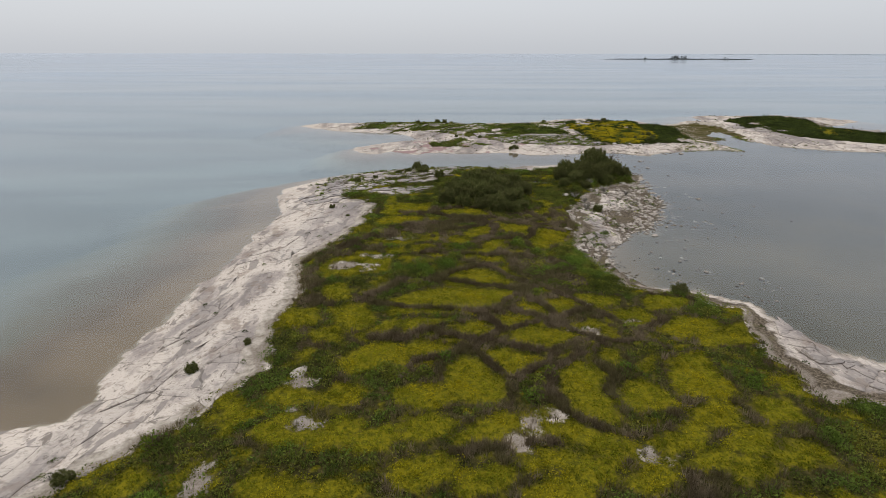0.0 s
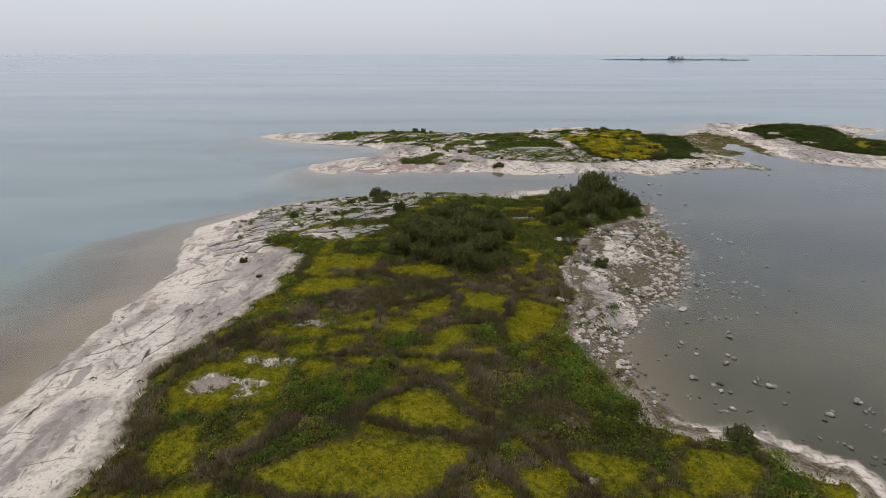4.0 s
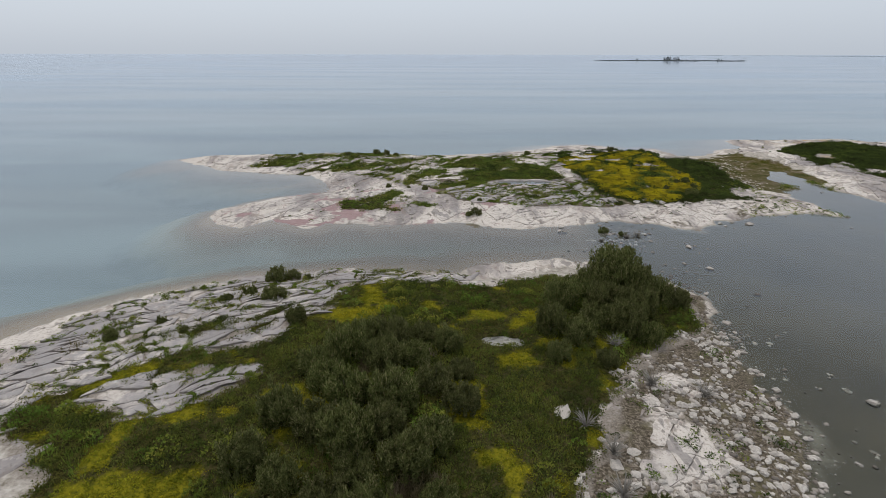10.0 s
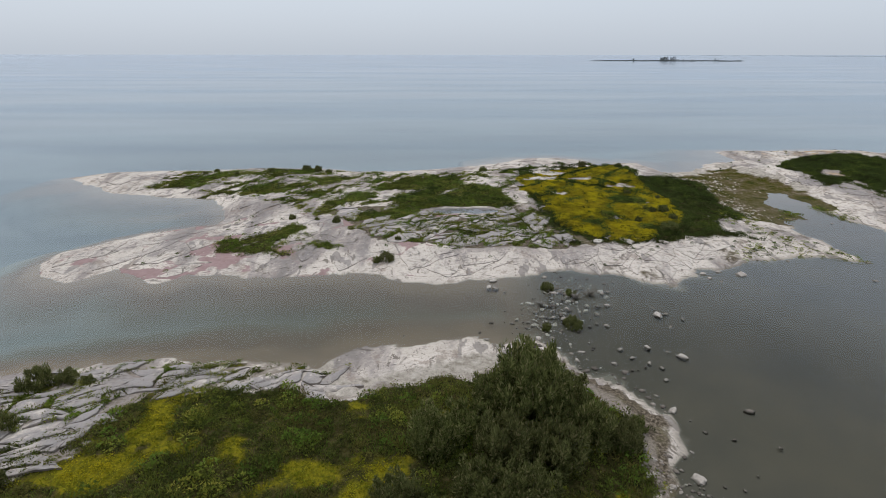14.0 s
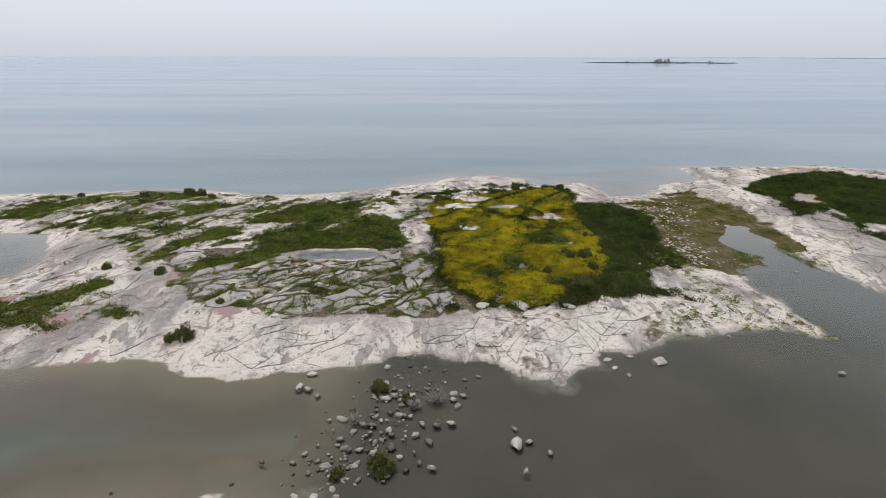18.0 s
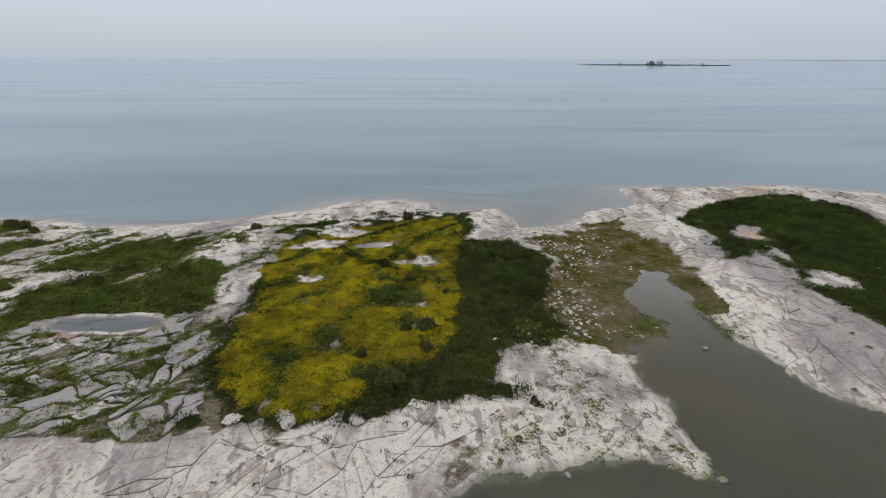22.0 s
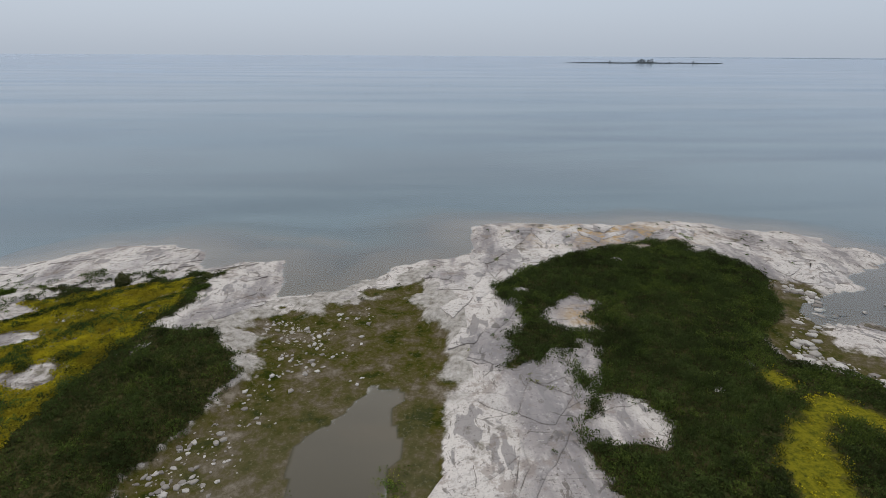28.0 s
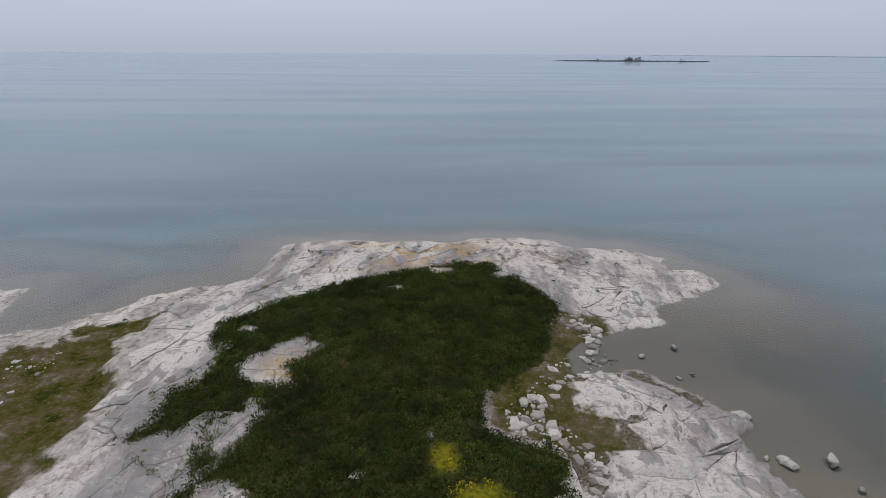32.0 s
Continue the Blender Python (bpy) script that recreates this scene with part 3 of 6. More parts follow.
COBBLE_BEACH = [(41, 108), (43, 104), (40.5, 99), (40, 91), (37, 82), (33, 76), (27, 71), (24, 67), (22.5, 60), (24, 55), (21, 54), (19, 61),
    (17.5, 66), (19, 72), (19.5, 78), (23, 86), (25.5, 91), (29, 96), (34, 101), (38.5, 105)]
SPIT = [(16, 116), (19, 121.5), (31, 122.5), (32, 118), (24, 114.5)]
# low yellow stonecrop carpets between lines of tall grass
CARPETS_A = [
    [(-5.3, 45.5), (-4.7, 48.4), (-1.5, 50.1), (1, 50.8), (7.4, 50.1), (6.2, 47.8), (3.7, 45), (-1.4, 45.1)],
    [(0.4, 52.9), (2, 55.3), (5.1, 56), (7.7, 52.6), (1, 51.7)],
    [(0.8, 42), (3.5, 43), (4.9, 40.9), (3.8, 40), (0.3, 40.1)],
    [(6.8, 45.3), (8.4, 46.9), (10, 45.9), (10.5, 44.2), (7.5, 44.2)],
    [(9.4, 47.4), (12.7, 48.1), (12.5, 44.7), (11, 44.2), (9.8, 46.5)],
    [(5.2, 43.9), (6.4, 44.2), (8.9, 43), (9, 42.3), (6.3, 41.5)],
    [(6.1, 39.7), (6.7, 40.6), (9, 42.1), (11.1, 41), (11.4, 39.8), (8.6, 38.6)],
    [(11.5, 41.5), (14.5, 43.8), (15.7, 42.5), (15.6, 40.5), (13.4, 40), (11.7, 40.3)]]
CARPETS_B = [
    [(12.9, 49.1), (16.1, 49.8), (18.6, 49.2), (17.6, 47.8), (14.7, 46.5), (13.3, 48.1)],
    [(16.8, 45.9), (20.4, 46.6), (20.6, 44.2), (18, 43.1), (16.4, 43.8)],
    [(21.1, 48.5), (23.3, 50.3), (25.9, 49.2), (24.1, 47.2), (21.4, 46.8)],
    [(20.3, 42), (23.9, 44.8), (26.4, 44.2), (26.1, 43.1), (22, 41)],
    [(23.5, 41), (30, 44.2), (28.2, 41), (26.1, 40), (23.3, 40)],
    [(3.2, 37.7), (5.6, 38.1), (8.5, 36.4), (7.6, 35.2), (5.7, 34.8), (4, 36)],
    [(9.1, 34.8), (11.1, 36.4), (12.6, 35.2), (12.7, 33.3), (12.1, 30.6), (11.9, 29.1), (10.9, 29.4), (9.4, 31.2), (8.4, 32.2)],
    [(0.7, 35.6), (2.2, 36.8), (3.9, 35.2), (4.8, 32.6), (4.5, 31.9), (2.3, 31.5), (0.7, 32.6)]]
CARPETS_C = [
    [(8.6, 30.6), (9.9, 30), (11.8, 28.2), (10.9, 26.6), (8.8, 26.9), (8.3, 27.9)],
    [(1, 27.6), (3, 29), (4.2, 29.6), (4.4, 27.6), (3.9, 26.6), (2, 26.3)],
    [(4.8, 29.1), (7.1, 30), (7.9, 28.2), (7.2, 26.6), (4.6, 26.6)],
    [(-3.3, 24.6), (-1.2, 25.5), (0.6, 25.5), (0.6, 24.4), (-0.8, 23.7), (-2.8, 23.7)],
    [(0.9, 24), (3, 24.6), (4.2, 24.4), (3.6, 23.3), (1.2, 22.8)],
    [(5, 25.4), (7.8, 26.1), (7.6, 25.1), (5.5, 24.8)],
    [(8.4, 25.4), (10.9, 25.4), (10.5, 24.2), (8.6, 23.5), (7.8, 24.4)],
    [(5.3, 22.8), (7, 23.8), (9, 23.8), (8.4, 22.1), (5.3, 21.9)]]
CARPETS_D = [
    [(12, 26.6), (14.3, 26.9), (14.6, 26.1), (12.1, 25.8)],
    [(14.4, 27.1), (17.4, 28.8), (18.7, 29.1), (17.2, 27.4), (14.9, 26.3)],
    [(17.8, 29.7), (20.2, 31.2), (21.1, 30.6), (20.7, 29.1), (18.2, 28.8)],
    [(11.1, 23.8), (13.3, 25.1), (14.8, 25.4), (13.9, 24), (11.8, 22.9)],
    [(20.3, 28.2), (22.3, 28.5), (21.6, 26.6), (19.8, 26.1), (19.2, 26.9)],
    [(18, 24.7), (19.9, 25.6), (20.9, 25.4), (19, 24), (17.9, 23.8)],
    [(13.4, 31.9), (15.4, 34), (16.6, 32.6), (17.3, 31.2), (14.2, 30.6)],
    [(19, 36.4), (22.2, 38.1), (21.9, 35.6), (22.2, 32.6), (21, 31.9), (18.3, 32.6)]]
CARPETS_E = [
    [(23.5, 31.9), (25.6, 31.3), (25.6, 29.4), (23.3, 29.4)],
    [(12.7, 38.3), (14.9, 38.3), (14.6, 36.4), (12.7, 37.1)],
    [(21.7, 26.1), (24.5, 27.1), (24.6, 25.6), (22.5, 25.1)],
    [(16.5, 25.9), (18.4, 26.1), (17.9, 24.9), (16.3, 25.1)],
    [(-11, 45.9), (-8.4, 47.1), (-6.8, 44.1), (-8.6, 41.9), (-10.1, 43.9)],
    [(-12, 41.7), (-9.8, 42.5), (-9.1, 39.9), (-11.4, 40.2)],
    [(-13, 51.2), (-11, 51.9), (-10.3, 48.4), (-12.1, 48.4)],
    [(-14.5, 56.8), (-13, 59.5), (-6.7, 59.5), (-6.7, 55.9), (-10.7, 54.3), (-13.4, 54.7)]]
CARPETS_F = [
    [(-8.6, 36.4), (-7.1, 38.5), (-3.2, 39), (-4.5, 36.8), (-7.5, 35.1)],
    [(-4.6, 37.9), (-2.2, 39.5), (0.3, 38.8), (-1.1, 36.4), (-4, 36.6)],
    [(-9.5, 31.9), (-8, 33.3), (-6.2, 32.6), (-6.8, 31.2), (-9.1, 31.1)],
    [(-3.6, 32.6), (-1.1, 33.3), (0.7, 31.9), (-0.2, 30.9), (-3.1, 31.2)],
    [(-12.9, 28.2), (-11.4, 29.6), (-9.3, 29.3), (-8.8, 27.4), (-11.4, 27.1)],
    [(-8.5, 27.6), (-7.3, 29.3), (-5.7, 29), (-6.1, 27.1), (-7.9, 26.6)],
    [(-6.2, 27.4), (-4, 28.5), (-3.2, 27.9), (-4.2, 26.8), (-5.9, 26.6)],
    [(-2.5, 29), (-0.2, 29.6), (0.6, 29), (-0.5, 27.6), (-2.4, 27.6)]]
CARPETS_G = [
    [(-16, 23.5), (-15.6, 24.8), (-14.1, 24.6), (-13.9, 23.3), (-15, 22.3)],
    [(-20.6, 22.9), (-19.6, 24.6), (-18.3, 24.6), (-18.4, 23.7), (-19.2, 22.7)],
    [(-12, 22.9), (-11.3, 24.6), (-9, 23.7), (-9.2, 22.3)],
    [(-8.5, 23.3), (-6.2, 23.7), (-4.8, 22.9), (-5.9, 22.1), (-8.2, 22.1)],
    [(-12.9, 31.9), (-11.4, 32.9), (-9.9, 31.9), (-11.3, 30.9)],
    [(-0.7, 79.9), (2.1, 81.2), (5, 81.2), (6.3, 78.6), (4, 78), (0, 78.9)],
    [(4.1, 76.8), (6.3, 78.6), (6.8, 78), (5.2, 76.2)],
    [(-10.3, 74.2), (-8.5, 76.9), (-3.5, 76.3), (-3.7, 74.7), (-6.9, 73.2), (-9.2, 72.5)]]
CARPETS_H = [
    [(-9.6, 78.7), (-10, 84), (-2, 84.7), (-1.7, 80.5), (-5.2, 79.3), (-7.6, 77.5)],
    [(6.4, 73.6), (7.9, 75.7), (8.4, 74.1), (7.4, 73)],
    [(8.1, 72.6), (11.9, 72.3), (13, 71.2), (12.2, 69.9), (9.3, 69.7)],
    [(4.4, 71.2), (5.9, 72.6), (6.7, 70.8), (5.5, 69.5), (4.3, 70.1)],
    [(3.2, 69.1), (6, 68.6), (5.5, 67.7), (3.7, 67.8)],
    [(14, 71.2), (16.5, 72.6), (18.4, 72.1), (17.9, 69.8), (14.6, 70)],
    [(12.3, 69), (15, 69.7), (17, 69), (16, 66.6), (14.1, 64.5), (12.5, 63.5), (12.3, 65.2)],
    [(7.4, 66.3), (9.7, 67.8), (10.1, 67), (8.2, 65.9)]]
CARPETS_I = [
    [(0.6, 66), (1.5, 67.5), (3.4, 66.7), (2.6, 65.2), (1.3, 65.2)],
    [(2.4, 65.1), (4.3, 66.5), (4.7, 65.9), (3.5, 64.9)],
    [(5.5, 63.2), (6.5, 65.9), (7.4, 65.6), (8.2, 63.5), (6.5, 62.9)],
    [(2.4, 60.3), (3.4, 62), (5.8, 62.3), (6.2, 61.1), (4.3, 60), (3, 59.8)],
    [(4.9, 59.2), (7, 60), (8.1, 61.7), (10.2, 62.3), (10.3, 61.7), (8.1, 60.3), (6.6, 58.9)],
    [(-4.1, 63.3), (-1.9, 64.2), (-1.3, 63.6), (-2.6, 62), (-3.8, 62)],
    [(-1.6, 60.6), (-0.5, 61.7), (-0.3, 60.6), (-1.1, 59.9)],
    [(-7.3, 62.1), (-5.4, 62.4), (-5.1, 61.5), (-6.6, 61.1)]]
CARPETS_J = [
    [(-5.2, 59.3), (-4.4, 60.3), (-3.3, 59.3), (-4.6, 58.5)],
    [(-13.6, 56.9), (-13.6, 59.3), (-12.4, 60.4), (-11.4, 61.5), (-8.4, 60.9), (-7.4, 59.3), (-9, 58.8), (-10.1, 57.4), (-10.7, 56.1), (-12.3, 56)],
    [(12.6, 73.6), (15.3, 74.8), (15.7, 73.6), (13, 72.8)],
    [(15, 80.5), (17, 81.5), (16.9, 79.2), (15.1, 79.1)],
    [(18, 80.4), (20.5, 82.5), (19.7, 80.2)],
    [(15.2, 85.7), (17.3, 86.8), (18.5, 85.2), (15.5, 84.3)],
    [(15.9, 82), (18, 82.5), (17.4, 80.5), (15.8, 80.1)],
    [(19.5, 83.2), (21.3, 83.9), (20.7, 82.3)]]
CARPETS_K = [
    [(21, 105.1), (24, 106.5), (24, 103.3), (21.2, 102.7)],
    [(17.8, 97.3), (21.1, 98.4), (21.8, 95.9), (18.1, 95.3)]]
CARPETS = CARPETS_A + CARPETS_B + CARPETS_C + CARPETS_D + CARPETS_E + CARPETS_F + CARPETS_G + CARPETS_H + CARPETS_I + CARPETS_J + CARPETS_K
# lines of tall grass along the joints of the meadow
HEDGES_A = [
    [(-7.5, 49.4), (-4.4, 52.4), (-0.3, 53.4), (3, 52.1), (5.9, 51.8), (8.5, 51.2), (10.7, 52.4)],
    [(10.6, 52.1), (7.3, 48.8), (5.2, 46.2), (3.3, 45.2), (4.8, 43.4), (5.6, 42.1), (3.8, 40.1), (2.7, 38.9), (1.1, 37.5)],
    [(-2.1, 41.7), (0.3, 41), (2.7, 39.9), (4.5, 39.9), (6.7, 38.9), (9.3, 38.4), (11.8, 39.7), (13.8, 40.8)],
    [(6.5, 46), (8.9, 44.5), (10.8, 43.8), (12.3, 41.5), (13.8, 40.8)],
    [(9, 48.8), (10.6, 46.7), (10.9, 44.3)],
    [(5.6, 41.7), (7.6, 42.5), (9, 43.6)],
    [(11.4, 44.3), (13.3, 45.7), (15, 46.5), (14.6, 47.8), (12.6, 50), (10.7, 52.4)]]
HEDGES_B = [
    [(15, 46.5), (16.5, 45.2), (17.3, 42.9), (18.9, 42.5), (22.4, 44.8)],
    [(13.8, 40.8), (15.6, 40.1), (17.9, 40.5), (20, 39.3)],
    [(9.8, 38.4), (8.8, 36.5), (6.6, 35), (5.3, 34.1)],
    [(2.7, 38.9), (3.5, 37.2), (4.6, 35.3), (5.3, 34.1), (5, 30.9)],
    [(14.2, 40.1), (13, 37.9), (13.1, 36.2), (13.5, 34.7), (12.5, 31.9)],
    [(12, 38.6), (10.7, 36.9), (9, 35.6), (8.1, 33), (8.7, 30.9)],
    [(-0.3, 53.7), (3.7, 57.2), (5.7, 58), (7.9, 54.4), (10.1, 52.4), (12.6, 56.5), (15, 58.8)],
    [(-8, 47.7), (-6.3, 47.2), (-3.8, 46.2), (0.2, 45.7), (2.8, 45.5)]]
HEDGES_C = [
    [(-6.2, 40.4), (-3.4, 40.4), (-2.1, 41.7)],
    [(-3.5, 34.7), (-2.5, 36.5), (-0.8, 37.2), (1.1, 37.5)],
    [(18.9, 42.5), (17.9, 40.5)],
    [(-3, 61.2), (1.1, 61.2), (5.2, 60.7), (8.8, 61.2), (13.8, 60.2), (15.7, 57.5)],
    [(-17.6, 57.6), (-16.4, 60.3), (-14, 63.3), (-9.9, 67.9), (-5, 73.4), (0.1, 73.4), (6.6, 76.6), (12.9, 73.4), (19.7, 74.9)],
    [(8.2, 59.3), (10.7, 55.9), (13.8, 53)],
    [(7.6, 32.5), (8.8, 29.9), (11.5, 28.2), (13, 27.1)],
    [(7.4, 27.1), (4.3, 26.6), (0.6, 26.1)],
    [(-5.9, 70.1), (-2.5, 71.8), (1.7, 70.6), (5.5, 72.4), (8, 74.4), (11, 75), (14, 74.3)]]
HEDGES_D = [
    [(-7, 79), (-1.7, 79), (2.6, 75.8), (5.3, 75.1), (8, 71.8), (6.6, 68.4), (4.2, 66.5)],
    [(12.8, 70.5), (13.9, 73), (17.8, 71.7)],
    [(2.8, 64.8), (6, 66), (8.8, 66.9), (11.7, 67.4), (13.1, 70)]]
HEDGES = HEDGES_A + HEDGES_B + HEDGES_C + HEDGES_D
# turf and grass strips of the middle island, and its jointed pavement
MID_TURF_A = [
    [(21.5, 161.3), (25.1, 161.6), (31, 161.7), (37.7, 161.4), (39.8, 164.8), (39.2, 169.6), (36.6, 176.6), (29.9, 179.8), (22.2, 181), (16.2, 179.1), (15.8, 174.6), (25.7, 173), (18.9, 170), (18, 166.3), (21.8, 162.9)],
    [(-0.8, 185.5), (7.3, 186.1), (16.3, 188.9), (23.4, 184.4), (31.2, 184.2), (35.7, 188.6), (37.1, 183.1), (31.8, 179.5), (23.1, 177.1), (17.5, 174.9), (11.1, 175.6), (4.3, 177.2), (0.6, 175.8), (-8.9, 177.1), (-12.7, 179), (-4.6, 180.8), (2.2, 180)],
    [(-28.8, 182.5), (-26.1, 186.6), (-18.9, 189.1), (-12.2, 191.4), (-9.1, 189.4), (-13.5, 185), (-18.9, 181.7), (-22.9, 179.5), (-32.2, 180)],
    [(-7.8, 175.3), (-6.3, 178.9), (-2.3, 176.4), (-2.9, 174.1), (-6.1, 173.9)],
    [(6.2, 157.9), (7.2, 165.4), (11.3, 170.6), (15.6, 172.7), (15.5, 169.3), (10.9, 164), (9, 159.9), (7.5, 157.3)]]
MID_TURF_B = [
    [(12.2, 156), (13.5, 159.5), (18, 160.9), (19.4, 159), (16.1, 156.5), (13.3, 155.1)],
    [(-3, 148.9), (1.1, 148.2), (3.7, 152.4), (4.7, 154), (6.9, 152.4), (5.8, 149.2), (3.5, 147.2), (4.2, 143.8), (1.3, 143.3), (-4, 144.5)],
    [(9.6, 145.7), (11.3, 146.7), (14.3, 145.3), (11.4, 144.6)],
    [(17.7, 159.6), (18.8, 165.2), (23.6, 161.6), (22.7, 159.5), (19.4, 156.7)],
    [(31.2, 184.2), (36.8, 187.8), (40.8, 188.5), (40.4, 184.1), (36.3, 180.7)]]
MID_TURF_C = [
    [(41, 148.7), (43.6, 156.6), (43.6, 162.5), (41.8, 156.7), (40.3, 151.7)],
    [(-9.1, 189.4), (-11.4, 196), (4.4, 194), (4.9, 189.9), (-1.1, 189.6)]]
MID_TURF = MID_TURF_A + MID_TURF_B + MID_TURF_C
MID_STRIPS_A = [
    [(20.4, 153.9), (24.1, 154.6), (29.7, 153.4), (32.3, 153.7)],
    [(19, 149.1), (22.9, 152.3), (26.7, 155.1), (28.9, 157.2)],
    [(26.7, 145.6), (30.6, 149.1), (34.1, 150.5), (38.9, 153.5), (40.8, 156.9)],
    [(31.3, 155.7), (34.5, 157.4), (33.1, 152.4), (30.3, 150.3)],
    [(35.3, 150.8), (39, 151.9), (41.5, 155.2)],
    [(33.5, 146.1), (35.7, 147.7), (38.7, 147.9)],
    [(21.1, 149.6), (22.5, 147.1), (25, 149.3)],
    [(37.1, 145.7), (39.2, 148.7), (41.6, 150.1)],
    [(13.6, 151.7), (15.8, 154), (18.5, 155.6)]]
MID_STRIPS_B = [
    [(19.9, 157.3), (22.2, 158.8), (27.2, 158.7)],
    [(26.1, 152.2), (30.1, 151.3), (33.2, 152.1)],
    [(31.7, 157.1), (37.3, 157), (39.8, 155.2)],
    [(30, 146.5), (32.1, 147.7)],
    [(38.1, 155.2), (40.1, 156.9), (41.8, 160.7)],
    [(-20, 186.2), (-12.6, 186.8), (-3.8, 188.9)],
    [(-17.8, 173.6), (-15.4, 176.4), (-8.7, 176.8)],
    [(31.5, 152.3), (33.2, 153.6), (34.7, 156.3), (36, 157.3)],
    [(34.5, 151.7), (35.9, 152.9), (38.6, 152.1), (39.9, 153.8)]]
MID_STRIPS_C = [
    [(38.9, 149.7), (39.1, 151.4), (40.2, 152.4), (43.4, 153.4)],
    [(38.7, 147.5), (40.1, 149), (44.3, 149.7), (44.9, 152)],
    [(34.4, 148.5), (36.4, 149.1), (37, 150.6)],
    [(40.4, 145.5), (41.8, 146.8), (45.6, 146.3)],
    [(39, 145.3), (40, 145.5)],
    [(35.3, 154.5), (37.2, 155.3), (40.3, 154.8)],
    [(38.1, 156.2), (39.6, 157), (40.8, 158.7)],
    [(43.8, 158.8), (44.5, 156), (43.7, 153.5)],
    [(42.2, 175.6), (45.9, 177.3), (49.1, 181.6), (55.9, 188.3), (62.3, 194.4)]]
MID_STRIPS_D = [
    [(44.5, 188.1), (50.5, 182.2), (54.7, 175.3), (59, 173.5)],
    [(50.8, 189.2), (56.5, 183.1), (61.5, 177), (64.3, 178.8)],
    [(57.4, 175.2), (61.1, 183), (65.8, 190.2), (69.4, 194.3)],
    [(38.7, 185.8), (42.1, 190.7), (48.3, 193.3)]]
MID_STRIPS = MID_STRIPS_A + MID_STRIPS_B + MID_STRIPS_C + MID_STRIPS_D
BARE_SPOTS = [(-11.3, 33.8, 1.0, 0.6), (-9.5, 28.9, 0.9, 0.5), (-11.1, 30.6, 0.4, 0.3), (6.2, 28.9, 0.7, 1.2), (4.9, 27, 0.7, 0.9), (8, 29.7, 0.8, 0.6),
    (13.8, 42, 1.2, 0.6), (13.4, 25.8, 0.9, 0.4), (-12.5, 57.1, 1.3, 1.2), (-14.8, 23.6, 0.6, 1.4), (-6.0, 66.6, 1.4, 0.6),
    (-7.6, 60.0, 1.2, 0.5), (-9.4, 60.4, 0.7, 0.4), (-11.2, 57.2, 0.9, 1.0), (-8.9, 57.2, 0.8, 0.5), (-9.2, 56.0, 0.7, 0.4), (18.4, 44.2, 0.8, 0.4), (15.4, 47.6, 0.7, 0.5), (-14.1, 108.4, 0.8, 0.6)]
LUSH_BANK = [(16.7, 64.5), (19.2, 67.3), (20.6, 62.6), (21.6, 57.8), (22.2, 51.8), (17.3, 51.8), (15.7, 58.8), (14.6, 62.7)]
# patches of tall dry growth: place and radius
THICK = [(11, 57, 3.6), (13.5, 53.5, 3.0), (3, 75.5, 2.6), (-3, 70.5, 2.6), (-8, 69, 2.4), (-14, 48, 2.0), (-13, 62, 2.4), (9, 60, 2.0)]


def lattice(ix, iy, seed):
    h = np.sin(ix * 127.1 + iy * 311.7 + seed * 74.7) * 43758.5453
    return h - np.floor(h)


def vnoise(x, y, seed=0):
    """Smooth value noise, -1 to 1."""
    ix, iy = np.floor(x), np.floor(y)
    u, v = x - ix, y - iy
    u, v = u * u * (3 - 2 * u), v * v * (3 - 2 * v)
    a, b = lattice(ix, iy, seed), lattice(ix + 1, iy, seed)
    c, d = lattice(ix, iy + 1, seed), lattice(ix + 1, iy + 1, seed)
    return 2 * (a + (b - a) * u + (c - a) * v + (a - b - c + d) * u * v) - 1


def fbm(x, y, size, seed=0, octaves=4):
    s, amp = 0.0, 0.55
    for k in range(octaves):
        s = s + amp * vnoise(x / size + 17.3 * k, y / size - 9.1 * k, seed + k)
        size, amp = size / 2.1, amp * 0.52
    return s


def line_distance(line, x, y):
    best = np.full(x.shape, 1e9)
    for (ax, ay), (bx, by) in zip(line, line[1:]):
        dx, dy = bx - ax, by - ay
        t = np.clip(((x - ax) * dx + (y - ay) * dy) / (dx * dx + dy * dy), 0, 1)
        best = np.minimum(best, (x - ax - t * dx) ** 2 + (y - ay - t * dy) ** 2)
    return np.sqrt(best)


def inside(ring, x, y):
    """Signed distance to a closed outline, positive within."""
    d = line_distance(ring + ring[:1], x, y)
    odd = np.zeros(x.shape, bool)
    for (ax, ay), (bx, by) in zip(ring, ring[1:] + ring[:1]):
        if ay != by:
            odd ^= ((ay > y) != (by > y)) & (x < (bx - ax) * (y - ay) / (by - ay) + ax)
    return np.where(odd, d, -d)


def within(rings, x, y):
    return np.maximum.reduce([inside(r, x, y) for r in rings])


def spread(lo, hi, step, reach):
    """Even steps from lo to hi, then ever longer ones out to reach."""
    core = np.arange(lo, hi + step / 2, step)
    ratio = 1.05
    while step * ratio * (ratio ** 46 - 1) / (ratio - 1) < reach:
        ratio += 0.002
    out = (step * ratio ** np.arange(1, 47)).cumsum()
    return np.concatenate([lo - out[::-1], core, core[-1] + out])


GX, GY = spread(-62, 170, 0.47, 5100), spread(14, 228, 0.47, 5100)
X, Y = np.meshgrid(GX, GY)
WX = X + 1.0 * fbm(X, Y, 6, 3) + 1.0 * fbm(X, Y, 2.4, 4, 3)
WY = Y + 1.0 * fbm(X, Y, 6, 11) + 1.0 * fbm(X, Y, 2.4, 12, 3)
SX = X + 0.42 * fbm(X, Y, 1.5, 301, 3)
SY = Y + 0.42 * fbm(X, Y, 1.5, 311, 3)
near = (X > -160) & (X < 260) & (Y > -120) & (Y < 320)


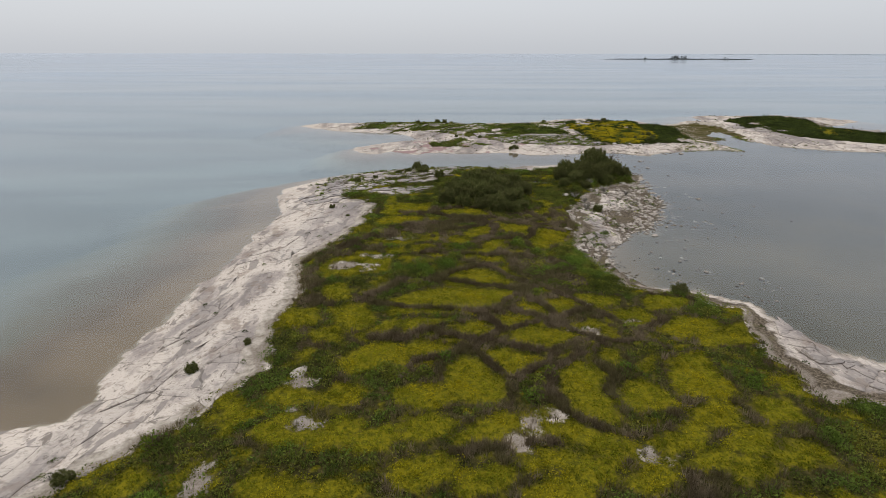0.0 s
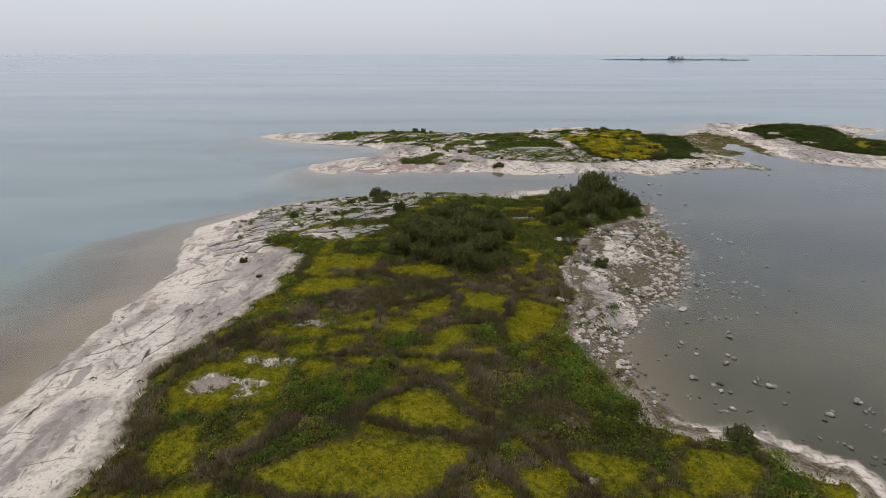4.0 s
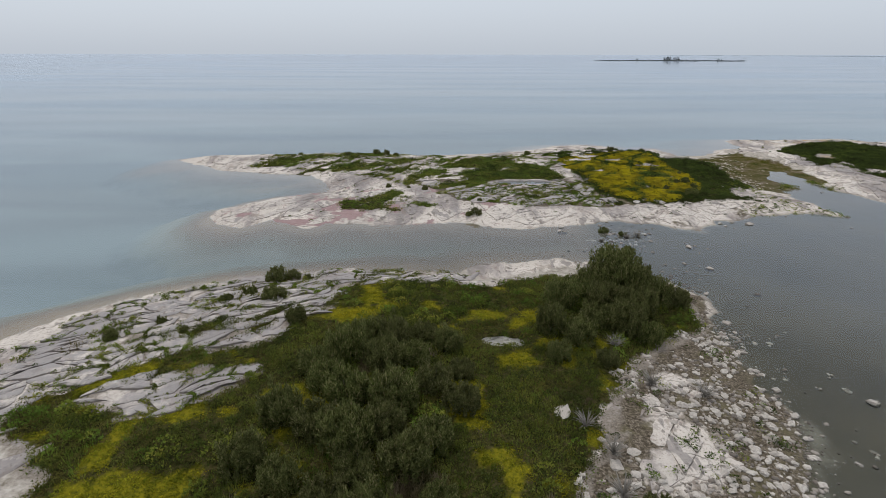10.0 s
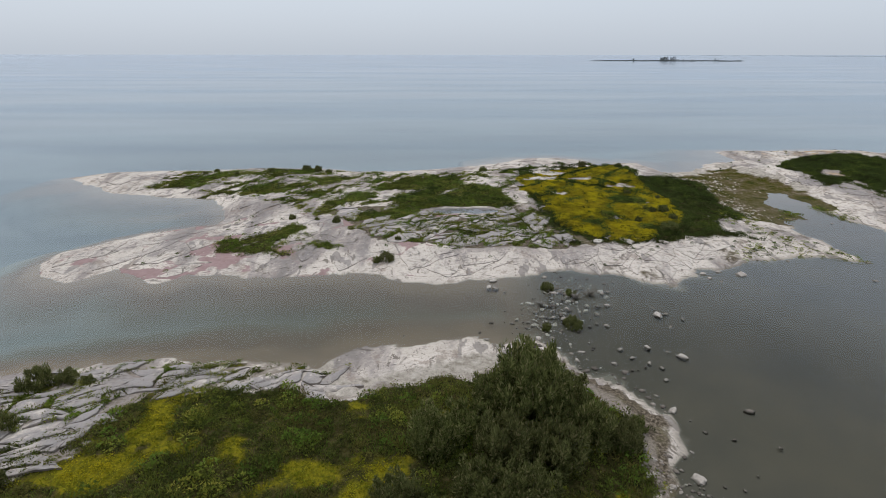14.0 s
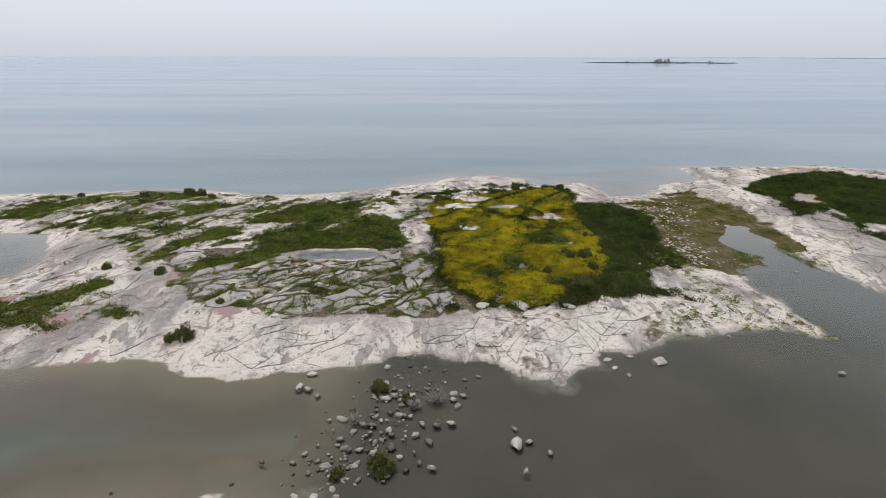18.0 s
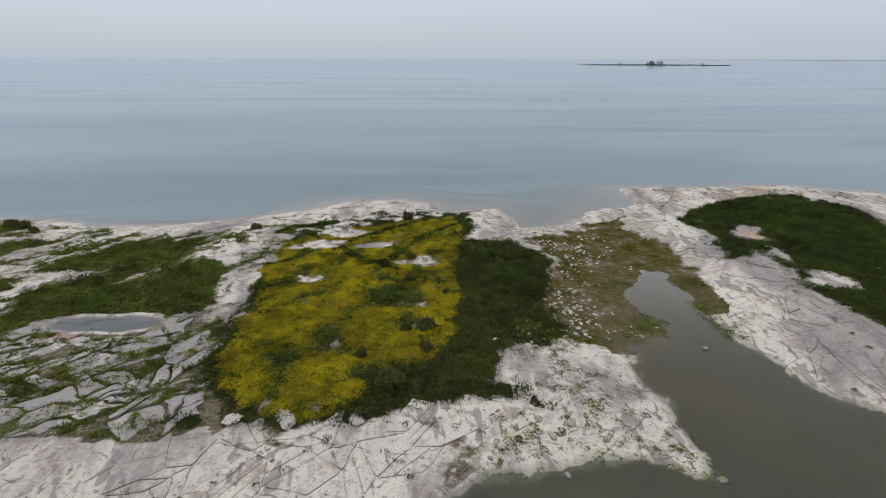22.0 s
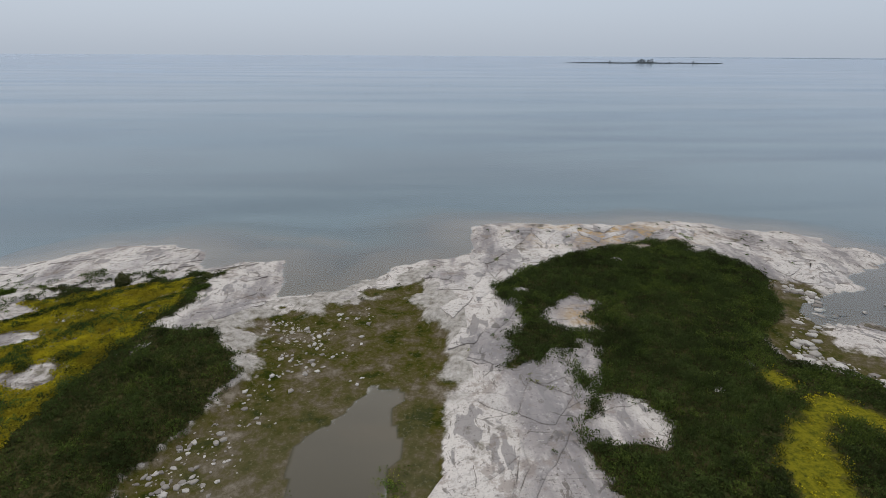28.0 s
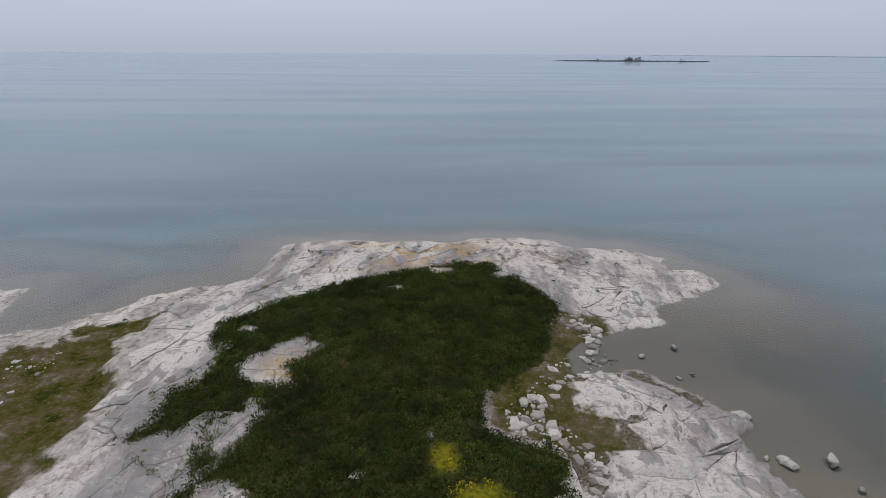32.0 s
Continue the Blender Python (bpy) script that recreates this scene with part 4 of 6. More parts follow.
def field(fn, far=-60.0):
    f = np.full(X.shape, far)
    f[near] = fn(WX[near], WY[near])
    return f


def stripes_fn(x, y):
    """Joints of the rock in which grass has taken hold: long wavering lines in two directions."""
    out = np.full(x.shape, -9.0)
    for angle, pitch, seed, cut in ((56, 2.9, 5, 0.0), (-14, 5.5, 8, 0.1), (30, 6.0, 14, 0.15)):
        c, s = math.cos(radians(angle)), math.sin(radians(angle))
        u, v = x * c + y * s, -x * s + y * c
        v = v + 1.3 * vnoise(u / 6, v / 6, seed)
        k = np.abs((v / pitch) % 1.0 - 0.5) * pitch
        w = 0.55 + 0.9 * vnoise(u / 5, v / pitch * 1.3, seed + 1) - cut
        out = np.maximum(out, w - k)
    return out


shore = field(lambda x, y: within(LAND, x, y), -80.0)
veg = field(lambda x, y: within(GREEN, x, y))
bare = field(lambda x, y: within(BARE + BARE_NORTH, x, y))
stripe = np.minimum(field(stripes_fn, -9.0), field(lambda x, y: within(STRIPES[1:], x, y) + 0.7) + 0.12)
paved = field(lambda x, y: inside(STRIPES[0], x, y) + 1.0)


def plot(fn, mask, far):
    f = np.full(X.shape, far)
    f[mask] = fn(SX[mask], SY[mask])
    return f


meadow_part = (X > -30) & (X < 44) & (Y > 14) & (Y < 112)
carpet = plot(lambda x, y: within(CARPETS, x, y), meadow_part, -9.0)
hedge = plot(lambda x, y: np.minimum.reduce([line_distance(h, x, y) for h in HEDGES]), meadow_part, 9.0)
thick = plot(lambda x, y: np.maximum.reduce([c - np.hypot(x - a, y - b) for a, b, c in THICK]), meadow_part, -9.0)
bank = plot(lambda x, y: inside(LUSH_BANK, x, y), meadow_part, -9.0)
middle_part = (X > -62) & (X < 75) & (Y > 134) & (Y < 206)
mid_turf = plot(lambda x, y: within(MID_TURF, x, y), middle_part, -9.0)
marsh = plot(lambda x, y: within(MID_TURF[:1] + MID_TURF[3:9], x, y), middle_part, -9.0)
strip = plot(lambda x, y: 0.5 - np.minimum.reduce([line_distance(h, x, y) for h in MID_STRIPS]), middle_part, -9.0) + 0.45 * fbm(X, Y, 1.6, 321, 3)
mound = field(lambda x, y: inside(YELLOW_MOUND, x, y))
east_part = (X > 92) & (X < 168) & (Y > 140) & (Y < 226)
yeast = plot(lambda x, y: within([YELLOW_EAST, YELLOW_SPOT], x, y), east_part, -9.0) + 0.5
east_turf = plot(lambda x, y: np.minimum(inside(TURF_EAST + TURF_EAST_WEST, x, y), -within(BARE_EAST, x, y)), east_part, -9.0)
east_plate = plot(lambda x, y: within(EAST_PLATES, x, y), east_part, -9.0)
rubble = plot(lambda x, y: 1.6 - line_distance(EAST_RUBBLE, x, y), east_part, -9.0)
wet = field(lambda x, y: within([WET_FLAT, WET_HOLLOW], x, y))
tan = np.clip((Y - 168) / 16, 0, 1) * (X < 100) * (2.2 + 3.0 * fbm(X, Y, 4.0, 185))
tan = np.where(wet > -3, tan, 0.0)
wet = wet - np.clip(tan, 0, 4)
wet = np.where((X > 80) & (X < 97.5) & (Y > 156) & (Y < 186) & (wet > -3) & (shore > 0) & (shore < 3), np.maximum(wet, 0.4), wet)
cobble = field(lambda x, y: inside(COBBLE_BEACH, x, y))
spit = field(lambda x, y: inside(SPIT, x, y))

near_isle = Y < 128
wild2 = fbm(X, Y, 2.2, 41, 3)
joints = field(stripes_fn, -9.0)
c56, s56 = math.cos(radians(50)), math.sin(radians(50))
streaky = fbm((X * c56 + Y * s56) / 2.6, -X * s56 + Y * c56, 2.4, 131, 4)
veg = np.minimum(veg, -bare)
# on the middle island the turf is torn open along the joints
veg = np.where((Y > 130) & (X < 43), np.maximum(np.maximum(np.minimum(mid_turf + 0.9 * wild2, 2.6 * (np.where(marsh > -0.5, 0.6, 0.12) - streaky)), strip), np.minimum(np.minimum(joints - 0.4 - 2.0 * (paved > 0), veg), 0.3)), veg)
veg = np.where(east_part, np.maximum(east_turf + 0.7 * wild2 - 0.1, -9.0), veg)
upper = np.clip((Y - 176) / 8, 0, 1) * (mound > -3)
veg = np.where(upper > 0, np.minimum(veg, np.maximum(joints + 0.25, 3.5 * (-0.06 + fbm(X, Y, 5, 133)) + 3 * (1 - upper))), veg)
veg = np.maximum(np.maximum(veg, stripe - np.where(near_isle, 0.45, 0.22)), strip)
# small bare spots
spots = np.minimum(veg, 5 * (0.85 - fbm(X, Y, 2.6, 44, 3)))
veg = np.where(near_isle, spots, np.where(mound > 0, np.minimum(veg, 5 * (0.52 - fbm(X, Y, 2.6, 45, 3))), veg))
MOUND_SLABS = [(48.6, 183.3, 3.7), (55.8, 182.6, 3.3), (49.5, 171.1, 1.9), (62.7, 175.6, 2.8), (59.7, 176.1, 2.1), (42.2, 177, 2.0), (37.9, 180.9, 2.1), (40, 186.2, 3.1), (50.7, 188, 3.9), (44.2, 181.5, 1.9), (35.9, 178.4, 2.1), (44.1, 161.8, 1.4)]
east_spots = [ (49.8, 172, 1.3), (63.2, 177.6, 1.9), (49.7, 164.2, 0.9), (56, 176, 1.0), (60.5, 180.5, 1.2), *MOUND_SLABS, (117.5, 212.6, 2.2), (122.5, 210.8, 2.0), (127.5, 212, 2.0), (126, 206.5, 1.8), (131.5, 209.5, 1.8), (134.2, 205.2, 1.4), (121, 201.5, 1.0), (106.4, 192.4, 0.8), (124.6, 176.8, 0.8)]
for a, b, c in east_spots:
    veg = np.minimum(veg, np.where(near, np.hypot(X - a, (Y - b) * 1.5) - c + 0.9 * wild2, 9))
green_spot = np.maximum.reduce([c - np.hypot(WX - a, (WY - b) * k) for a, b, c, k in ((59.3, 166.2, 3.4, 1.2), (62.5, 173.0, 1.6, 1), (64.5, 169.6, 1.5, 1), (60.5, 160.5, 1.5, 0.6), (54.0, 157.0, 2.0, 0.6), (50.2, 153.5, 1.6, 1), (57.2, 151.8, 1.6, 1), (48, 172, 1.2, 0.5))])


def patches(lists, x, y):
    return np.maximum.reduce([(1 - np.hypot((x - a) / c, (y - b) / d)) * min(c, d) for a, b, c, d in lists])


# olive and yellow mottling of the western meadow, where the carpets run together
mottle = 1.6 * (fbm(X, Y, 2.4, 153, 4) + 0.5 * fbm(X, Y, 0.9, 154, 2)) - 0.06 - 0.15 * (Y > 50) - 0.3 * (Y > 70)
yel = np.maximum(carpet + 0.55, np.minimum(mottle, np.where(carpet > -1.35, -0.3, 0.6)))
yel = np.minimum(yel, np.minimum(np.minimum(-thick + 0.5, -bank), hedge - 0.36 + 0.2 * wild2))
yel = np.where(Y > 80, np.maximum(carpet, np.minimum(3.0 * (fbm(X, Y, 3.0, 155) - 0.30) + 1.4 * wild2, veg - 0.2)), yel)
yel = np.where(near_isle, yel, -5.0)
veg = np.where(near_isle, np.minimum(veg, -plot(lambda x, y: patches(BARE_SPOTS, x, y), meadow_part, -9.0)), veg)
yel = np.minimum(yel, veg)
yel = np.maximum(yel, np.minimum(np.minimum(mound, 2.2 * (1.15 - streaky)), np.minimum(np.minimum(veg + 0.2, -green_spot + 0.5 * wild2), np.minimum(0.48 - joints, 0.1 - strip))))
yel = np.maximum(yel, np.minimum(yeast, 1.5 * (0.6 - fbm(X, Y, 3, 52))))
pool_rim = np.hypot((X - 31) / 7.5, (Y - 161.2) / 2.2) - 1
gravel = np.maximum(cobble, spit - 9.0)
plates = np.maximum.reduce([c - np.hypot(WX - a, (WY - b) * k) for a, b, c, k in ((28.6, 86.6, 3.0, 1.0), (22.5, 77.5, 1.8, 1.4), (22.5, 72.5, 2.6, 0.7), (27.5, 88.5, 2.4, 0.9), (31.5, 95.0, 1.6, 1.0), (23.5, 80.0, 1.5, 0.8))])
gravel = np.minimum(gravel, -plates - 0.6)
gravel = np.maximum(gravel, np.where(Y < 122, np.minimum(1.1 - np.abs(veg + 1.4), 1.0) + 0.8 * wild2 - 3.0 * (X < 14), 2.0 * (fbm(X, Y, 5, 61) - 0.52)))
gravel = np.where((paved > 0) & (pool_rim > 0), np.maximum(gravel, 0.55), gravel)
gravel = np.where(east_part & (X > 134) & (Y < 190) & (veg < 0), np.where(east_plate > 0, -3.0, 0.45), gravel)
gravel = np.where((mound > 0) & (veg < 0), np.maximum(gravel, -0.05 + 0.5 * wild2), gravel)
gravel = np.where(shore < 0.3, np.minimum(gravel, np.maximum(cobble, spit)), gravel)
sand = np.where((Y < 88) & (X < -8) & (bare < -3), 0.9 - np.abs(veg + 1.0) + 0.5 * wild2, np.where((Y > 108) & near_isle & (X > 8) & (X < 32), 0.8 + shore * 0.0 - np.abs(veg + 2.0) * 0.5, -5.0))
sand = np.where(tan > 0.3, np.maximum(sand, np.minimum(tan - 0.5, 1.5 * (fbm(X, Y, 2.6, 187) + 0.35))), sand)
gravel = np.where(sand > -0.2, np.minimum(gravel, -1.0), gravel)
pool = np.zeros(X.shape)
soil = np.where(near_isle, np.maximum(plot(lambda x, y: patches(BARE_SPOTS, x, y), meadow_part, -9.0), 0.45 - np.abs(veg + 0.45)), -5.0)
ochre = np.where(near, np.clip(1.3 - np.hypot((X - 124) / 14, (Y - 214) / 8), 0, 1) + np.clip(1.2 - np.hypot(X - 112.4, Y - 185.5) / 3, 0, 1), 0)
redf = np.where((Y > 137) & (Y < 160) & (X < 50), 2.4 * (fbm(X, Y, 5.5, 66) - 0.20) * (X < 30) - 2.0 * (X >= 30) * (1.0 - fbm(X, Y, 3.0, 68)), -5.0)
mud = np.clip((X - 16 - 0.16 * (Y - 40)) / 8, 0, 1) * np.clip((175 - Y) / 20, 0, 1) * np.clip((190 - X) / 40, 0, 1) * np.clip((Y + 60) / 30, 0, 1)
mud = np.maximum(mud, np.clip(1 - np.hypot(X - 90, Y - 158) / 22, 0, 1))
mud = np.maximum(mud, 0.3 * np.clip((X + 16) / 30, 0, 1) * np.clip((Y - 112) / 6, 0, 1) * np.clip((142 - Y) / 6, 0, 1) * (X < 90))
mud = np.maximum(mud, 0.35 * np.clip((X - 128) / 14, 0, 1) * np.clip((212 - Y) / 14, 0, 1) * np.clip((Y - 120) / 20, 0, 1) * np.clip((230 - X) / 60, 0, 1))

rise = np.where(near_isle, 1.5, 1.7)
land_z = 0.04 + rise * (1 - np.exp(-np.maximum(shore, 0) / 7.0)) + 0.22 * fbm(X, Y, 9, 21) * np.clip(shore / 5, 0, 1)
land_z = np.where(wet > -3, land_z * (1 - 0.85 * np.clip((wet + 3) / 4, 0, 1)) + 0.02, land_z)
land_z = np.where(spit > -0.5, np.minimum(land_z, 0.05 + 0.12 * np.clip(spit, 0, 3) * (0.6 + wild2)), land_z)
land_z = land_z - np.clip((gravel + 2) / 6, 0, 1) * land_z * 0.45
land_z = np.where(east_part & (X > 134) & (Y < 190) & (veg < 0), np.where(east_plate > 0, 0.12 + 0.35 * (1 - np.exp(-np.maximum(east_plate, 0))), 0.05), land_z)
step_n = land_z / 0.22 + 0.8 * fbm(X, Y, 3.5, 25)
ledge = 0.16 * (np.floor(step_n) + np.clip((step_n % 1 - 0.72) / 0.28, 0, 1) - step_n)
land_z = land_z + np.where((veg < 0) & (gravel < 0), ledge, 0.0) * np.clip(shore / 1.5, 0, 1)
out_d = np.maximum(-shore, 0)
deep = (0.06 * out_d + 0.0022 * out_d ** 2) * (1 + (1.1 + 1.0 * (X < 33)) * np.clip((Y - 95) / 20, 0, 1) - 0.6 * np.clip((Y - 180) / 15, 0, 1)) * (1 + 0.35 * fbm(X, Y, 30, 95, 3))
shallow = 1.0 - 0.72 * np.clip(mud * 1.5, 0, 1)
bed_z = -0.03 - np.minimum(deep * shallow, 4.5) + 0.06 * fbm(X, Y, 4, 91)
Z = np.where(shore > 0, np.maximum(land_z, 0.03), np.minimum(bed_z, -0.02))
for px, py, ra, rb, turn in ((18.9, 100.1, 2.4, 1.0, -0.15), (31.0, 161.1, 6.6, 1.7, 0.02)):
    du, dv = (X - px) * math.cos(turn) + (Y - py) * math.sin(turn), -(X - px) * math.sin(turn) + (Y - py) * math.cos(turn)
    pond = np.clip(1.25 - np.hypot(du / ra, dv / rb) + 0.15 * wild2, 0, 0.5) * 2
    Z = Z - pond * 0.35
    core = np.clip(pond - 0.45, 0, 1)
    veg, yel, gravel, pool = veg + 0.5 * (pond > 0.02) - 12 * np.clip(pond - 0.2, 0, 1), yel - 6 * pond, gravel + (3 if py < 128 else -4) * pond, np.maximum(pool, core * (0.3 if py < 128 else 1.0))


def lookup(f, x, y):
    i = np.clip(np.searchsorted(GX, x) - 1, 0, len(GX) - 2)
    j = np.clip(np.searchsorted(GY, y) - 1, 0, len(GY) - 2)
    u, v = (x - GX[i]) / (GX[i + 1] - GX[i]), (y - GY[j]) / (GY[j + 1] - GY[j])
    return f[j, i] * (1 - u) * (1 - v) + f[j, i + 1] * u * (1 - v) + f[j + 1, i] * (1 - u) * v + f[j + 1, i + 1] * u * v


def mesh_from(name, verts, faces, size, material, smooth=False):
    """A mesh from arrays: faces all of one size."""
    me = bpy.data.meshes.new(name)
    me.vertices.add(len(verts))
    me.vertices.foreach_set("co", np.asarray(verts, np.float32).ravel())
    me.loops.add(faces.size)
    me.loops.foreach_set("vertex_index", np.asarray(faces, np.int32).ravel())
    me.polygons.add(len(faces))
    me.polygons.foreach_set("loop_start", np.arange(0, faces.size, size, dtype=np.int32))
    me.update(calc_edges=True)
    if smooth:
        me.polygons.foreach_set("use_smooth", np.ones(len(faces), bool))
    me.materials.append(material)
    return me


ny, nx = X.shape
idx = np.arange(ny * nx).reshape(ny, nx)
quads = np.stack([idx[:-1, :-1], idx[:-1, 1:], idx[1:, 1:], idx[1:, :-1]], -1).reshape(-1, 4)
ground_mesh = mesh_from("ground", np.stack([X, Y, Z], -1).reshape(-1, 3), quads, 4, GROUND, True)
for key, f in (("sand", sand), ("veg", veg), ("yel", yel), ("gravel", gravel), ("wet", wet), ("red", redf), ("mud", mud), ("pool", pool), ("ochre", ochre), ("soil", soil)):
    a = ground_mesh.attributes.new(key, "FLOAT", "POINT")
    a.data.foreach_set("value", np.clip(f, -10, 10).astype(np.float32).ravel())
ground = tagged(new("ground", ground_mesh), "pale limestone islands and lake bed under green and yellow turf", "ground", kind="structure")

wx, wy = spread(-70, 180, 10.0, 4900), spread(0, 240, 10.0, 4900)
WXG, WYG = np.meshgrid(wx, wy)
widx = np.arange(WXG.size).reshape(WXG.shape)
wq = np.stack([widx[:-1, :-1], widx[:-1, 1:], widx[1:, 1:], widx[1:, :-1]], -1).reshape(-1, 4)
water_mesh = mesh_from("water", np.stack([WXG, WYG, 0 * WXG], -1).reshape(-1, 3), wq, 4, WATER)
water = tagged(new("water", water_mesh), "calm grey-blue lake water, turquoise over pale shallows", "lake", kind="structure")


for px, py, ra, rb, turn in ((18.9, 100.1, 3.0, 1.4, -0.15), (31.0, 161.1, 8.0, 2.4, 0.02)):
    rim = [(ra * (0.92 + 0.10 * math.sin(2.6 * k)) * math.cos(0.2618 * k), rb * (0.92 + 0.12 * math.cos(1.9 * k)) * math.sin(0.2618 * k), 0) for k in range(24)]
    pm = bpy.data.meshes.new("pond_water")
    pm.from_pydata(rim, [], [tuple(range(24))])
    pm.materials.append(WATER)
    pond_ob = tagged(new("pond_water", pm), "still grey pond water in a hollow of the turf", "pond", kind="structure")
    level = float(lookup(Z, np.array([px]), np.array([py]))[0]) + 0.16
    pond_ob.matrix_basis = pose(px, py, level, 0, 0, math.degrees(turn))


# ---- builders ----
def part(name, data, parent, label="", at=None):
    ob = new(name, data)
    ob.parent = parent
    if at is not None:
        ob.matrix_basis = at
    return tagged(ob, label)


def scatter(n, box, keep, seed):
    """n tries of a random place in box; those for which keep(x, y) is true."""
    r = np.random.RandomState(seed)
    x, y = r.uniform(box[0], box[2], n), r.uniform(box[1], box[3], n)
    ok = keep(x, y)
    return x[ok], y[ok]


def tufts(name, label, x, y, height, radius, blades, width, material, seed, category="grass"):
    """One sheet of growth: at each place a tuft of leaning blades, one triangle each."""
    r = np.random.RandomState(seed)
    k = len(x)
    z = lookup(Z, x, y)
    hgt, rad = np.broadcast_to(height, k), np.broadcast_to(radius, k)
    cx, cy, cz, h, q = (np.repeat(a, blades) for a in (x, y, z, hgt, rad))
    n = k * blades
    a, b = r.uniform(0, 2 * math.pi, n), np.sqrt(r.uniform(0, 1, n))
    bx, by = cx + q * b * np.cos(a), cy + q * b * np.sin(a)
    grow = np.clip(1 + 1.0 * fbm(x, y, 2.5, 210, 3), 0.4, 1.9) * r.uniform(0.55, 1.35, k)
    h = h * np.repeat(grow, blades) * (1.08 - 0.6 * b ** 2) * r.uniform(0.65, 1.15, n)
    w = width * r.uniform(0.6, 1.4, n)
    t = r.uniform(0, 2 * math.pi, n)
    wx, wy = w * np.cos(t), w * np.sin(t)
    lx, ly = h * (0.35 * b * np.cos(a) + r.normal(0, 0.25, n)), h * (0.35 * b * np.sin(a) + r.normal(0, 0.25, n))
    p0 = np.stack([bx - wx, by - wy, cz - 0.03], -1)
    p1 = np.stack([bx + wx, by + wy, cz - 0.03], -1)
    p2 = np.stack([bx + lx, by + ly, cz + h], -1)
    v = np.stack([p0, p1, p2], 1).reshape(-1, 3)
    f = np.arange(3 * n).reshape(-1, 3)
    me = mesh_from(name, v, f, 3, material)
    tone = np.clip(0.5 + 0.9 * fbm(x, y, 3.0, 200, 2) + 0.8 * fbm(x, y, 0.9, 203, 2) + r.normal(0, 0.3, k), 0, 1)
    me.attributes.new("tone", "FLOAT", "POINT").data.foreach_set("value", np.repeat(tone, blades * 3).astype(np.float32))
    return tagged(new(name, me), label, category, kind="stuff")


def forbs(name, label, x, y, height, radius, leaves, leaf, material, seed, category="plants", lean=None):
    """One sheet of low leafy plants: at each place a rounded clump of small leaves."""
    r = np.random.RandomState(seed)
    k = len(x)
    n = k * leaves
    grow = np.clip(1 + 0.8 * fbm(x, y, 2.5, 210, 3), 0.45, 1.8) * r.uniform(0.6, 1.3, k)
    h, q = np.repeat(np.broadcast_to(height, k) * grow, leaves), np.repeat(np.broadcast_to(radius, k) * r.uniform(0.7, 1.35, k), leaves)
    a, b = r.uniform(0, 2 * math.pi, n), np.sqrt(r.uniform(0, 1, n))
    z = np.repeat(lookup(Z, x, y), leaves)
    c = np.stack([np.repeat(x, leaves) + q * b * np.cos(a), np.repeat(y, leaves) + q * b * np.sin(a), z + h * np.sqrt(1.02 - b * b) * r.uniform(0.55, 1.05, n)], -1)
    d = np.stack([b * np.cos(a), b * np.sin(a), 0.4 + 0 * a], -1) + r.normal(0, 0.45, (n, 3))
    d /= np.linalg.norm(d, axis=1)[:, None]
    side = np.cross(d, r.normal(0, 1, (n, 3)))
    side /= np.linalg.norm(side, axis=1)[:, None]
    ln = (leaf * r.uniform(0.6, 1.5, n))[:, None]
    v = np.stack([c - d * ln * 0.35 - side * ln * 0.45, c - d * ln * 0.35 + side * ln * 0.45, c + d * ln * 0.75], 1).reshape(-1, 3)
    me = mesh_from(name, v, np.arange(3 * n).reshape(-1, 3), 3, material)
    tone = 0.5 + 0.7 * fbm(x, y, 3.0, 200, 2) + 0.9 * fbm(x, y, 0.9, 203, 2) + r.normal(0, 0.28, k)
    if lean is not None:
        tone = 0.12 + 0.42 * np.clip(lean, 0, 1.6) + 0.8 * (tone - 0.5)
    tone = np.clip(tone, 0, 1)
    me.attributes.new("tone", "FLOAT", "POINT").data.foreach_set("value", np.repeat(tone, leaves * 3).astype(np.float32))
    return tagged(new(name, me), label, category, kind="stuff")


def lump(seed, flat=0.6, rough=0.22, sub=2):
    """A worn boulder about 1 m across, resting on z = 0."""
    bm = bmesh.new()
    bmesh.ops.create_icosphere(bm, subdivisions=sub, radius=0.5)
    r = random.Random(seed)
    o = Vector((r.uniform(0, 50), r.uniform(0, 50), r.uniform(0, 50)))
    s = Vector((1.0, r.uniform(0.6, 0.85), flat * r.uniform(0.8, 1.2)))
    for v in bm.verts:
        d = noise.noise(v.co * 2.2 + o) * rough + noise.noise(v.co * 5 + o) * rough * 0.4
        v.co *= 1 + d
        q = 0.23
        v.co = Vector([c - (c % q) * 0.35 for c in v.co])
        v.co = Vector((v.co.x * s.x, v.co.y * s.y, v.co.z * s.z + 0.28 * flat))
    me = bpy.data.meshes.new("boulder")
    bm.to_mesh(me)
    bm.free()
    me.materials.append(BOULDER)
    return me


LUMPS = [lump(k, 0.40 + 0.05 * (k % 5), 0.55) for k in range(8)]
LOW = [lump(40 + k, 0.5, 0.35, 1) for k in range(6)]


